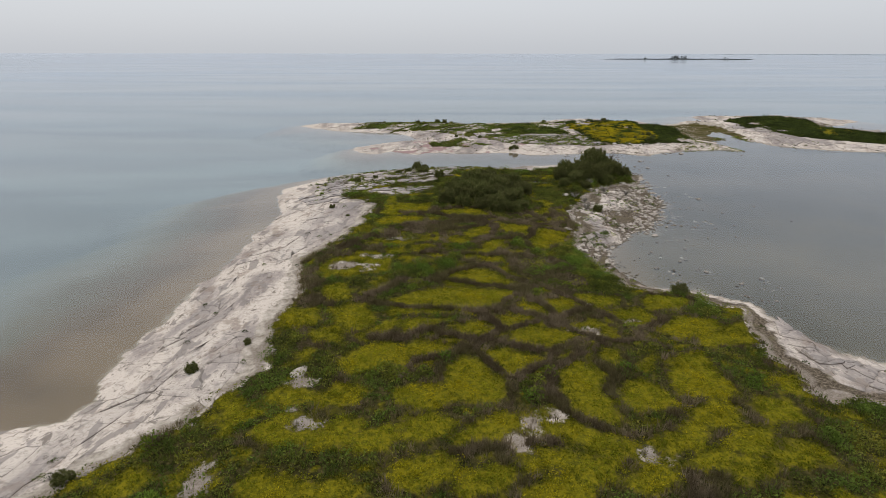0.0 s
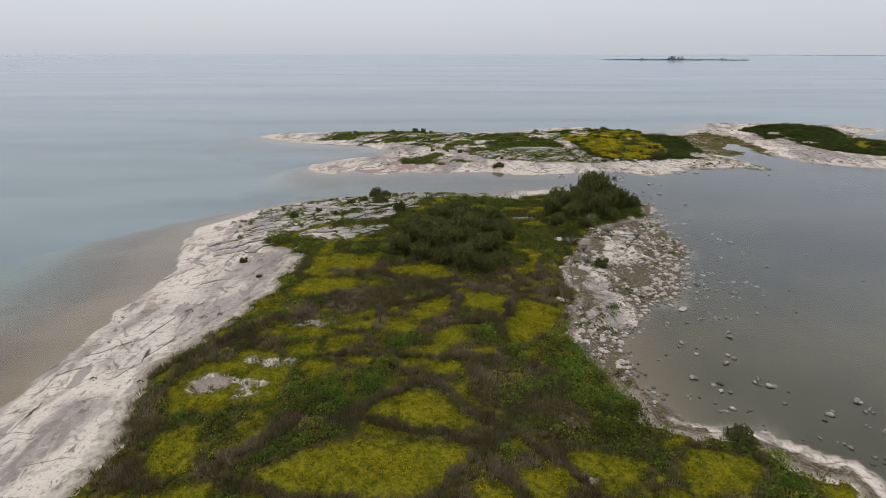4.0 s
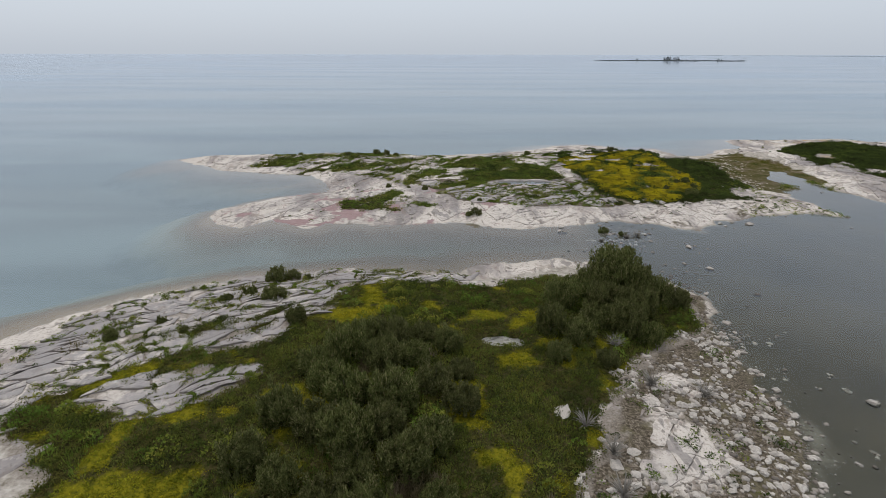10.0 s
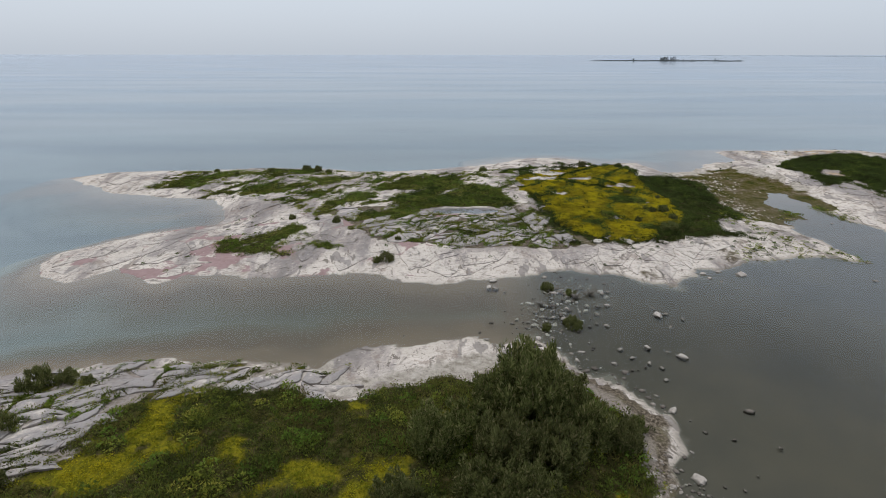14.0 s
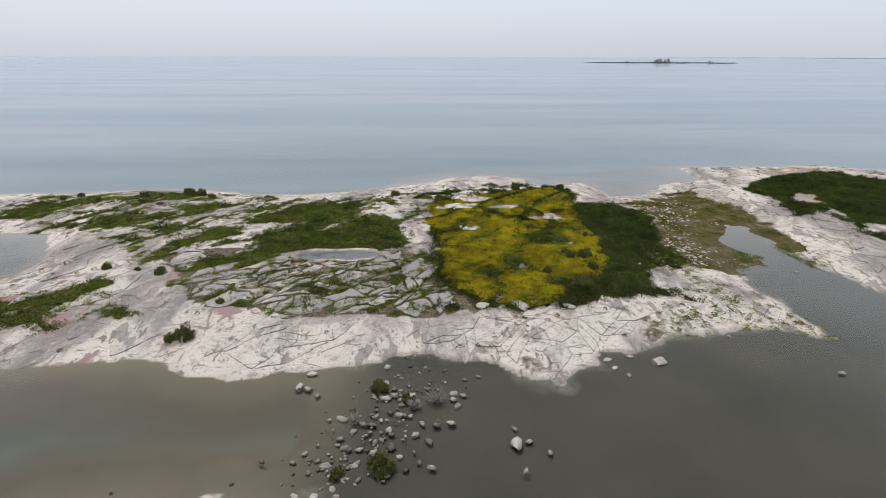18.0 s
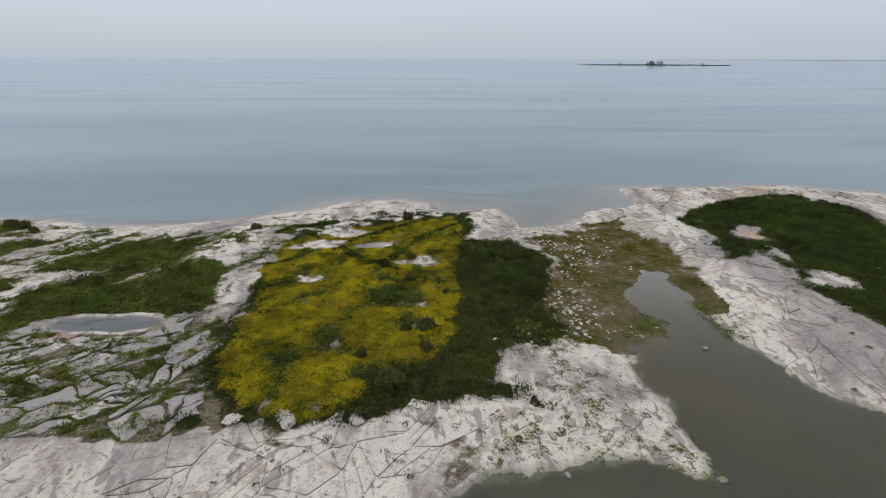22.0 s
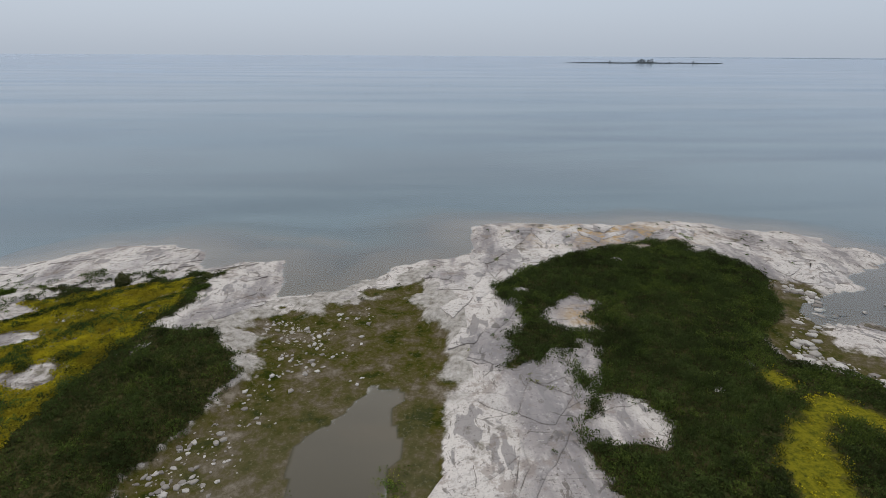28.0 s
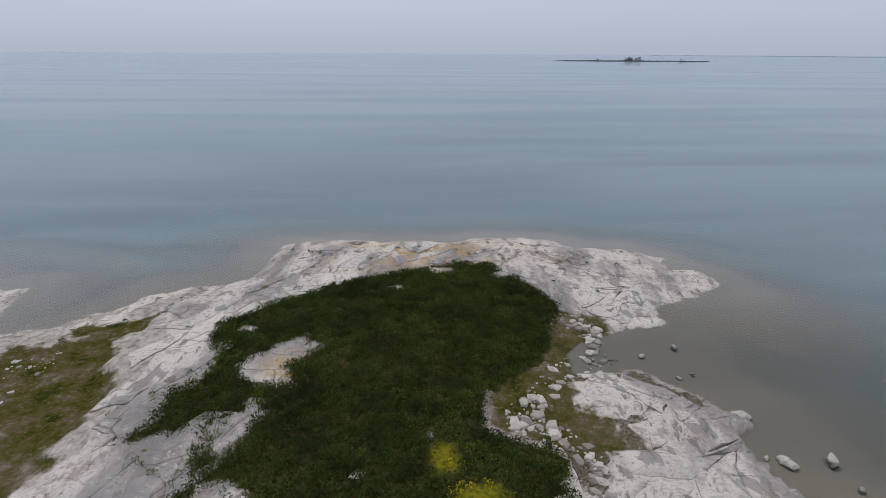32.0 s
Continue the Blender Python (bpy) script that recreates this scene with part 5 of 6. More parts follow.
def plate(seed):
    """A flat angular block about 1 m across, with a chipped upper edge."""
    r = random.Random(seed)
    k = r.choice((4, 5, 5, 6))
    at = sorted(6.2832 * (i + r.uniform(-0.32, 0.32)) / k for i in range(k))
    ring = [(0.5 * math.cos(a) * r.uniform(0.75, 1.1), 0.36 * math.sin(a) * r.uniform(0.75, 1.15)) for a in at]
    h = r.uniform(0.09, 0.19)
    tilt = r.uniform(-0.08, 0.08)
    bm = bmesh.new()
    rows = [[bm.verts.new((px * f, py * f, z + (tilt * px if z > 0 else 0))) for px, py in ring] for f, z in ((1.02, -0.12), (1.0, h * 0.8), (0.93, h))]
    for a, b in zip(rows, rows[1:]):
        for i in range(k):
            bm.faces.new((a[i], a[(i + 1) % k], b[(i + 1) % k], b[i]))
    bm.faces.new(rows[-1])
    bmesh.ops.triangulate(bm, faces=bm.faces[:])
    return finish(bm, "block", PALE)


def joined_stones(name, label, x, y, size, seed, parent=None, sink=0.1, material=None, shapes=None):
    """Many small stones as one sheet."""
    r = np.random.RandomState(seed)
    vs, fs, base = [], [], 0
    shapes = shapes or LOW
    which = r.randint(0, len(shapes), len(x))
    z = np.maximum(lookup(Z, x, y), -0.16 * size)
    for k, me in enumerate(shapes):
        m = which == k
        n = int(m.sum())
        if not n:
            continue
        co = np.array([v.co[:] for v in me.vertices])
        tri = np.array([p.vertices[:] for p in me.polygons])
        a, s = r.uniform(0, 6.28, n), size[m]
        ca, sa = np.cos(a), np.sin(a)
        px = (co[None, :, 0] * ca[:, None] - co[None, :, 1] * sa[:, None]) * s[:, None] + x[m][:, None]
        py = (co[None, :, 0] * sa[:, None] + co[None, :, 1] * ca[:, None]) * s[:, None] + y[m][:, None]
        pz = (co[None, :, 2] - sink) * s[:, None] + z[m][:, None]
        vs.append(np.stack([px, py, pz], -1).reshape(-1, 3))
        fs.append((tri[None] + (base + np.arange(n) * len(co))[:, None, None]).reshape(-1, 3))
        base += n * len(co)
    me = mesh_from(name, np.concatenate(vs), np.concatenate(fs), 3, material or BOULDER)
    if parent:
        return tagged(part(name, me, parent, label), kind="stuff")
    return tagged(new(name, me), label, "stones", kind="stuff")


def tube(bm, pts, radii, sides=6):
    rings = []
    for p, rad in zip(pts, radii):
        rings.append([bm.verts.new((p[0] + rad * math.cos(6.2832 * k / sides), p[1] + rad * math.sin(6.2832 * k / sides), p[2])) for k in range(sides)])
    for a, b in zip(rings, rings[1:]):
        for k in range(sides):
            bm.faces.new((a[k], a[(k + 1) % sides], b[(k + 1) % sides], b[k]))


def finish(bm, name, material):
    me = bpy.data.meshes.new(name)
    bm.to_mesh(me)
    bm.free()
    me.materials.append(material)
    return me


def willow(name, label, height, width, seed, leaves=3600, leaf=0.2, group=""):
    """A many-stemmed willow: stems, limbs and a crown of small narrow leaves in uneven clumps."""
    r = np.random.RandomState(seed)
    top = new(name)
    tagged(top, label, "tree" if height > 2.6 else "shrub", group)
    stems = 5 if height > 2.6 else 3
    tips = []
    for k in range(stems):
        a = 6.28 * k / stems + r.uniform(-0.4, 0.4)
        reach = width * 0.5 * r.uniform(0.35, 0.85)
        h = height * r.uniform(0.6, 0.92)
        pts = [(0.08 * math.cos(a), 0.08 * math.sin(a), -0.1)]
        for s in (0.3, 0.6, 1.0):
            pts.append((reach * s ** 1.3 * math.cos(a) + r.normal(0, 0.1), reach * s ** 1.3 * math.sin(a) + r.normal(0, 0.1), h * s))
        bm = bmesh.new()
        tube(bm, pts, [0.03 * height * 0.55, 0.022 * height * 0.5, 0.012 * height * 0.5, 0.01])
        part("trunk" if k == 0 else "limb", finish(bm, "stem", BARK), top)
        tips += [pts[2], pts[3]]
    lobes = [(t[0], t[1], t[2] * 0.95) for t in tips]
    for k in range(int(120 * max(0.5, width / 5))):
        a, q = r.uniform(0, 6.28), math.sqrt(r.uniform(0, 1)) * 0.5 * width
        lobes.append((q * math.cos(a), q * math.sin(a), height * r.uniform(0.15, 1.0) * (1 - 0.5 * r.uniform(0, 1.3) * (2 * q / width) ** 1.5)))
    lobes = np.array(lobes)
    n = leaves
    own = r.randint(0, len(lobes), n)
    size = r.uniform(0.04, 0.10, len(lobes))[own] * width
    d = r.normal(0, 1, (n, 3))
    d /= np.linalg.norm(d, axis=1)[:, None]
    c = lobes[own] + d * (size * r.uniform(0.45, 1.0, n) ** 0.5)[:, None] * np.array([1, 1, 2.0])
    c[:, 2] = np.maximum(c[:, 2], 0.08 * height * r.uniform(0, 1, n))
    ln = leaf * r.uniform(0.7, 1.5, n)
    up = d * 0.5 + r.normal(0, 0.35, (n, 3)) + np.array([0, 0, 0.75])
    up /= np.linalg.norm(up, axis=1)[:, None]
    side = np.cross(up, r.normal(0, 1, (n, 3)))
    side /= np.linalg.norm(side, axis=1)[:, None]
    w = (ln * 0.2)[:, None] * side
    tip = up * ln[:, None]
    v = np.stack([c - tip * 0.5, c + w, c + tip, c - w], 1).reshape(-1, 3)
    part("crown", mesh_from("crown", v, np.arange(4 * n).reshape(-1, 4), 4, WILLOW), top)
    return top


def slabs(name, label, ring_ok, box, angle, size, seed, gap=0.07, lift=(0.02, 0.09), limit=300, skip=0.12, weeds=None, stone=None, bend=0.9):
    """A pavement of jointed limestone: quads of a jittered lattice with broken edges, proud of the ground in between."""
    r = np.random.RandomState(seed)
    c, s = math.cos(radians(angle)), math.sin(radians(angle))
    span_x, span_y = box[2] - box[0], box[3] - box[1]
    mx, my, half = (box[0] + box[2]) / 2, (box[1] + box[3]) / 2, math.hypot(span_x, span_y) / 2
    nu, nv = int(2 * half / size[0]) + 2, int(2 * half / size[1]) + 2
    gu = (np.arange(nu)[:, None] - nu / 2) * size[0] + r.normal(0, 0.24 * size[0], (nu, nv))
    gv = (np.arange(nv)[None, :] - nv / 2) * size[1] + r.normal(0, 0.2 * size[1], (nu, nv))
    gu = gu + (np.arange(nv) % 2)[None, :] * size[0] * 0.4
    px, py = mx + gu * c - gv * s, my + gu * s + gv * c
    shelf = tagged(new(name), label, "rock shelf", kind="structure")
    made, vs, fs, base = 0, [], [], 0
    cells = []
    for i in range(nu - 1):
        for j in range(nv - 1):
            q = np.array([[px[a, b], py[a, b]] for a, b in ((i, j), (i + 1, j), (i + 1, j + 1), (i, j + 1))])
            cut = r.uniform()
            if cut < 0.3:
                f, g = r.uniform(0.3, 0.7, 2)
                a, b = q[0] + (q[1] - q[0]) * f, q[3] + (q[2] - q[3]) * g
                cells += [np.array([q[0], a, b, q[3]]), np.array([a, q[1], q[2], b])]
            elif cut < 0.5:
                f, g = r.uniform(0.3, 0.7, 2)
                a, b = q[1] + (q[2] - q[1]) * f, q[0] + (q[3] - q[0]) * g
                cells += [np.array([q[0], q[1], a, b]), np.array([b, a, q[2], q[3]])]
            else:
                cells.append(q)
    r.shuffle(cells)
    for q in cells:
        mid = q.mean(0)
        if not (box[0] < mid[0] < box[2] and box[1] < mid[1] < box[3]):
            continue
        half_in = mid + (q - mid) * 0.6
        if r.uniform() < skip or not ring_ok(np.append(half_in[:, 0], mid[0]), np.append(half_in[:, 1], mid[1])).all():
            continue
        if not (lookup(shore, q[:, 0], q[:, 1]) > -0.5).all():
            continue
        if weeds is not None:
            for k in range(4):
                f = r.uniform(0, 1, 5)[:, None]
                e = q[k] + (q[(k + 1) % 4] - q[k]) * f
                weeds.append(e + np.stack([bend * fbm(e[:, 0], e[:, 1], 2.4, seed), bend * fbm(e[:, 0], e[:, 1], 2.4, seed + 9)], -1))
        q = mid + (q - mid) * (1 - gap * r.uniform(0.2, 1.8) / np.maximum(0.5, np.linalg.norm(q - mid, axis=1)))[:, None]
        rim = []
        for k in range(4):
            a, b = q[k], q[(k + 1) % 4]
            rim += [a + (b - a) * f for f in (0.05, 0.2, 0.35, 0.5, 0.65, 0.8, 0.95)]
        rim = np.array(rim)
        rim = rim + np.stack([bend * fbm(rim[:, 0], rim[:, 1], 2.4, seed), bend * fbm(rim[:, 0], rim[:, 1], 2.4, seed + 9)], -1)
        tops = lookup(Z, rim[:, 0], rim[:, 1])
        zc = lookup(Z, mid[:1], mid[1:])[0]
        up = r.uniform(*lift)
        tilt = r.normal(0, 0.015, 2)
        plane = 0.5 * tops + 0.5 * zc + (rim - mid) @ tilt
        zt = np.maximum(0.35 * plane + 0.65 * tops, tops) + up * np.clip(0.6 + 0.9 * fbm(rim[:, 0], rim[:, 1], 1.6, seed + 5), 0.05, 1.4)
        m = len(rim)
        inner = mid + (rim - mid) * (1 - 0.03 / np.maximum(0.4, np.linalg.norm(rim - mid, axis=1)))[:, None]
        core = mid + (rim - mid) * r.uniform(0.45, 0.6)
        zk = np.maximum(lookup(Z, core[:, 0], core[:, 1]), zt.min() - up) + up + 0.03 * fbm(core[:, 0], core[:, 1], 1.0, seed)
        v = np.concatenate([np.column_stack([inner, zt + 0.01]), np.column_stack([rim, zt - 0.015]), np.column_stack([rim, tops - 0.3]), np.column_stack([core, zk]), [[mid[0], mid[1], zk.mean() + 0.01]]])
        f = []
        for k in range(m):
            k2 = (k + 1) % m
            f += [(4 * m, 3 * m + k, 3 * m + k2), (3 * m + k, k, k2), (3 * m + k, k2, 3 * m + k2), (k, m + k, m + k2), (k, m + k2, k2), (m + k, 2 * m + k, 2 * m + k2), (m + k, 2 * m + k2, m + k2)]
        f = np.array(f)
        if made < limit:
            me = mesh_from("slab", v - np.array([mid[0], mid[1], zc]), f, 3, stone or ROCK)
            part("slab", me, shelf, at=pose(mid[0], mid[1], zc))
            made += 1
        else:
            vs.append(v)
            fs.append(f + base)
            base += len(v)
    if vs:
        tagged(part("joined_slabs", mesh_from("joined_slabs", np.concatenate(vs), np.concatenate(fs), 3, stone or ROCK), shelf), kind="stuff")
    return shelf


# ---- willows and shrubs ----
TREES = [willow("willow", "dark green many-stemmed willow in a dense thicket", h, w, s, n, 0.28, "willow thicket")
         for h, w, s, n in ((4.2, 5.4, 1, 9000), (3.6, 5.0, 2, 8000), (5.4, 5.4, 3, 9500), (3.2, 4.6, 4, 6500))]
BUSHES = [willow("shrub", "rounded dark green shrub rooted in a rock joint", h, w, s, n, 0.14, "shore shrubs")
          for h, w, s, n in ((1.5, 2.6, 11, 4600), (1.15, 1.9, 12, 3400), (0.85, 1.6, 13, 2400))]


def plant(models, k, x, y, scale, rnd):
    z = float(lookup(Z, np.array([x]), np.array([y]))[0])
    m = pose(x, y, z - 0.05, 0, 0, rnd.uniform(0, 360))
    ob = copy_thing(models[k % len(models)], m)
    ob.scale = (scale, scale, scale * rnd.uniform(0.88, 1.15))
    return ob


rnd = random.Random(5)
THICKET_WEST = [(0.6, 84.8, 0.5), (1.7, 89.4, 0.6), (3.0, 95.3, 0.6), (5.2, 97.4, 0.62), (8.6, 95.6, 0.66), (12.6, 92.8, 0.62), (14.6, 90.4, 0.5),
    (3.4, 83.3, 0.5), (6.3, 81.8, 0.56), (8.9, 80, 0.58), (11.2, 79.6, 0.5), (13, 81.6, 0.48), (10.8, 84.5, 0.6), (7.0, 86.4, 0.7), (4.6, 88.0, 0.66)]
THICKET_EAST = [(9.8, 90.4, 0.62), (12.6, 86.4, 0.52), (6.2, 91.4, 0.7), (6.4, 98.6, 0.56), (8.9, 99.2, 0.62), (11.7, 100.2, 0.5), (13.8, 98.6, 0.48),
    (11.0, 96.4, 0.55), (14.9, 94.4, 0.42), (9.4, 87.6, 0.5), (4.4, 93.0, 0.6), (7.8, 84.0, 0.52)]
for k, (x, y, s) in enumerate(THICKET_WEST + THICKET_EAST):
    plant(TREES[:2] + TREES[3:], k, x, y, s, rnd)
for k, (x, y, s) in enumerate([(23.4, 97.0, 0.42), (25.8, 99.8, 0.56), (28.4, 103, 0.7), (30.9, 101.6, 0.6), (32.6, 100.4, 0.48), (25.6, 107, 0.62), (28, 108.6, 0.7),
    (32.6, 109.4, 0.86), (33.4, 105.6, 0.72), (36, 107.6, 0.6), (27.4, 96.4, 0.4), (23.6, 101.6, 0.5), (30.2, 106, 0.74), (32.8, 112.2, 0.92), (30, 111.2, 0.66), (35.2, 111, 0.6), (38.2, 107.6, 0.5)]):
    plant([TREES[1], TREES[0], TREES[3], TREES[2]], k, x, y, s, rnd)
SHRUBS_NEAR = [(-6, 115, 0.96), (-7.6, 110.8, 0.8), (-9.5, 109, 0.8), (-4.6, 109.5, 0.96), (-0.9, 103.9, 1.04), (-2.4, 115.7, 0.8), (-4.2, 116, 0.72),
    (-14, 104.1, 0.56), (-10.9, 102.1, 0.56), (-17.3, 101.3, 0.56), (25.6, 81.7, 0.8), (40.2, 109.6, 0.96), (26.5, 51.7, 0.8), (-20.8, 35.9,
    0.56), (-17.5, 39.8, 0.48), (-23.3, 24.3, 0.48), (-18.5, 82.5, 0.48), (-15.2, 78, 0.36), (38.8, 133.9, 0.55), (41.2, 132.4, 0.6)]
SHRUBS_FAR = [(36.8, 124.6, 0.64), (39.6, 125.2, 0.72), (-22.9, 189.3, 0.6), (-21.6, 192.2, 0.7), (-15.5, 187.6, 0.5), (-9.3, 191, 0.8), (-6.9, 192.2, 0.65), (-2.2, 193.4, 0.75),
    (0.4, 192.6, 0.9), (3, 190.8, 0.8), (36.6, 190.7, 0.6), (59.6, 195.5, 0.9), (68.7, 197.7, 0.7), (62.7, 158.8, 0.7), (60.8, 158.5, 0.6), (62.7, 155.1, 0.8), (59.9, 150.2, 0.9), (57, 154.3, 0.6), (64.9, 166.4, 0.6),
    (60.8, 169.8, 0.5), (3.9, 156.5, 0.6), (7.8, 156, 0.45), (10.9, 155.1, 0.5), (20.8, 147.5, 0.5), (18.5, 141.1, 0.7), (19.7, 141.3, 0.7)]
for k, (x, y, s) in enumerate(SHRUBS_NEAR + SHRUBS_FAR):
    plant(BUSHES, k, x, y, s, rnd)
for model in TREES + BUSHES:
    for o in (*model.children_recursive, model):
        bpy.data.objects.remove(o)

def dead_shrub(x, y, size, seed):
    """A bleached leafless shrub: a short stump and many thin crooked twigs."""
    r = random.Random(seed)
    z = float(lookup(Z, np.array([x]), np.array([y]))[0])
    top = tagged(new("dead_shrub"), "bleached leafless shrub of tangled grey twigs", "shrub", "dead shrubs")
    top.matrix_basis = pose(x, y, z)
    bm = bmesh.new()
    tube(bm, [(0, 0, -0.1), (0.03, 0.02, 0.12), (0.05, 0.0, 0.3)], [0.09, 0.07, 0.03])
    part("stump", finish(bm, "stump", DEAD), top)
    for k in range(4):
        bm = bmesh.new()
        for m in range(16):
            a, reach, h = r.uniform(0, 6.28), size * r.uniform(0.3, 0.75), size * r.uniform(0.25, 0.7)
            bend = r.uniform(-0.6, 0.6)
            pts = [(0.5 * q * reach * math.cos(a + bend * q) + 0.5 * q * reach * math.cos(a), reach * q * math.sin(a + bend * q), 0.1 + h * (q ** 0.7) + r.uniform(-0.04, 0.04)) for q in (0, 0.35, 0.7, 1.0)]
            tube(bm, pts, [0.03, 0.024, 0.018, 0.008], 3)
        part("branch", finish(bm, "branch", DEAD), top)
    return top


for k, (x, y, size) in enumerate([(30.1, 93.6, 1.9), (33.8, 92.4, 1.6), (28.9, 99, 1.5), (23.4, 88.5, 1.6), (24, 82.6, 1.7), (24.5, 86, 1.5), (43.4, 132.3, 1.6), (41.6, 131.6, 1.2), (37.3, 130, 1.0)]):
    dead_shrub(x, y, size, 50 + k)

# ---- boulders that stand alone in the water and on the beach ----
CHANNEL_STONES = [(48.1, 119.5, 1.0), (49.1, 127.3, 1.2), (50, 127.5, 0.6), (49.2, 128.9, 0.5), (49.3, 124.8, 0.5), (51.3, 126.4, 0.5), (44.5, 129.6, 0.7),
    (44.8, 132.4, 0.6), (45.6, 132.9, 0.6), (42.9, 120.8, 0.6), (45.5, 121.1, 0.7), (44.7, 118.5, 0.5), (45.5, 117.8, 0.5), (45.1, 116, 0.5), (42.7, 105.3, 1.0),
    (43.3, 107.7, 0.4), (43.9, 112, 0.8), (32.8, 134.1, 0.8), (33.8, 133.2, 0.5), (39.1, 120.4, 0.7), (41.6, 118.5, 0.6), (43.5, 119.4, 0.5), (47.1, 120.3, 0.4),
    (43, 125.2, 0.6), (39.9, 129, 0.8), (39.1, 126.7, 0.8), (38, 127, 0.6), (39.4, 132.7, 0.9), (37, 122.9, 0.5), (38.4, 119.1, 0.6)]
MIDDLE_STONES = [(63.6, 137.4, 1.4), (59.2, 136.4, 0.7), (60.1, 135.4, 0.6), (59, 137.7, 0.9), (47.1, 135.5, 0.5), (32.7, 136.1, 1.0), (32.1, 134.3, 0.9),
    (78.7, 135.3, 0.6), (72.2, 141.6, 0.5), (61.2, 138.2, 0.7), (79, 135.5, 0.4), (36.5, 118.6, 0.7), (35.2, 121.3, 0.6), (33.9, 122.1, 0.5), (41, 127.9, 0.4),
    (149.4, 179.5, 1.4), (153.4, 174.8, 1.2), (149.8, 174.5, 1.4), (148.7, 175.1, 0.7), (144.7, 184.1, 0.9), (146.9, 184.9, 0.7), (148.9, 190.1, 0.8),
    (145, 188.5, 0.8), (148.5, 185.5, 0.5), (165.3, 183.6, 0.7), (153.4, 172.1, 0.6), (89.6, 157.2, 0.8)]
LAGOON_STONES = [(47.5, 92.5, 1.1), (47.5, 83.7, 0.7), (33.7, 66.6, 0.6), (31.5, 72, 1.1), (40.1, 76.7, 0.5), (42.1, 75.5, 0.4), (55.1, 87.6, 0.6),
    (56.5, 79.3, 0.5), (45.9, 76.8, 0.5), (31, 62.1, 0.6), (32.8, 58.7, 0.6), (35.3, 55.2, 0.7), (27, 60, 0.7), (43.3, 71.5, 0.4), (28.5, 65.5, 0.6),
    (37.4, 76.6, 0.6), (38.6, 77.2, 0.5), (36.2, 77, 0.7), (39.3, 76, 0.5), (35, 76.2, 0.6), (42, 90, 0.5), (41.3, 86, 0.6)]
TURF_ROCKS = [(22.1, 89.9, 1.8), (26, 86.3, 1.0), (18.7, 72.7, 1.5), (24.2, 75.1, 1.1), (24.4, 85.2, 1.2), (-11.6, 35, 1.6), (119.6, 173.1, 1.1), (52.5, 146.2, 2.2), (57.5, 146.2, 1.5), (48.5, 146.4, 1.6)]
LONE = CHANNEL_STONES + MIDDLE_STONES + LAGOON_STONES
for x, y, s in LONE:
    ob = tagged(new("boulder", LUMPS[rnd.randrange(8)]), "worn grey boulder standing in shallow lake water", "boulder", "boulders in the shallows")
    z = float(lookup(Z, np.array([x]), np.array([y]))[0])
    ob.matrix_basis = pose(x, y, max(z, -0.16 * s) - 0.03, rnd.uniform(-8, 8), rnd.uniform(-8, 8), rnd.uniform(0, 360)) @ Matrix.Scale(s, 4)


for x, y, s in TURF_ROCKS:
    ob = tagged(new("boulder", LUMPS[rnd.randrange(8)]), "broad flat grey boulder lying in the turf", "boulder", "boulders in the turf")
    ob.matrix_basis = pose(x, y, float(lookup(Z, np.array([x]), np.array([y]))[0]) - 0.05, rnd.uniform(-6, 6), rnd.uniform(-6, 6), rnd.uniform(0, 360)) @ Matrix.Diagonal((s, s, s * 0.5, 1))


# ---- growth ----
NEAR_BOX, MID_BOX, FAR_BOX = (-28, 15, 45, 119), (-32, 138, 82, 200), (98, 140, 148, 214)


def tall_keep(x, y):
    stray = 0.6 * lattice(np.floor(x * 11), np.floor(y * 11), 15) ** 4
    return (lookup(veg, x, y) + stray > 0.0) & (lookup(yel, x, y) < 0.15 * (lattice(np.floor(x * 5), np.floor(y * 5), 19) * 6 - 4)) & (lookup(Z, x, y) > 0.12)


x, y = scatter(98000, NEAR_BOX, lambda x, y: tall_keep(x, y) & (lookup(yel, x, y) < 0.0), 1)
c = lookup(carpet, x, y)
line = ((c > -1.0) & (x > -4) & (y < 82)) | (lookup(hedge, x, y) < 0.8)
dry = fbm(x, y, 4, 121) + 0.75 * line + 0.5 * (lookup(thick, x, y) > 0) + 0.12 * ((y > 52) & (y < 80)) - 0.32 * (y > 84) - 0.10 * (x < -4) - 0.16 * (x > 16) - 1.5 * (lookup(bank, x, y) > -0.5) > 0.22
tufts("tall_grass", "brownish tall grass growing in lines along rock joints", x[dry], y[dry], 0.55, 0.26, 18, 0.022, DRY, 2)
x, y = x[~dry], y[~dry]
soft = lattice(np.arange(len(x)), np.arange(len(x)) * 2, 8) < 0.35
hx, hy = scatter(90000, (-18, 20, 26, 80), lambda x, y: (lookup(hedge, x, y) < 0.3) & (lookup(veg, x, y) > 0), 302)
tufts("hedge_grass", "tall brown grass in narrow lines between low carpets", hx, hy, 0.52, 0.18, 16, 0.022, DRY, 303)
tufts("meadow_grass", "olive green meadow grass in uneven clumps", x[soft], y[soft], 0.38, 0.34, 14, 0.024, TURF, 3)
inland = ~soft & (y > 81 + 5 * fbm(x, y, 5, 199))
forbs("fresh_plants", "bright green leafy plants round a willow thicket", x[inland], y[inland], 0.36, 0.42, 16, 0.10, FRESH, 133)
soft |= inland
forbs("meadow_plants", "low leafy olive green meadow plants", x[~soft], y[~soft], 0.34, 0.45, 13, 0.12, TURF, 33)


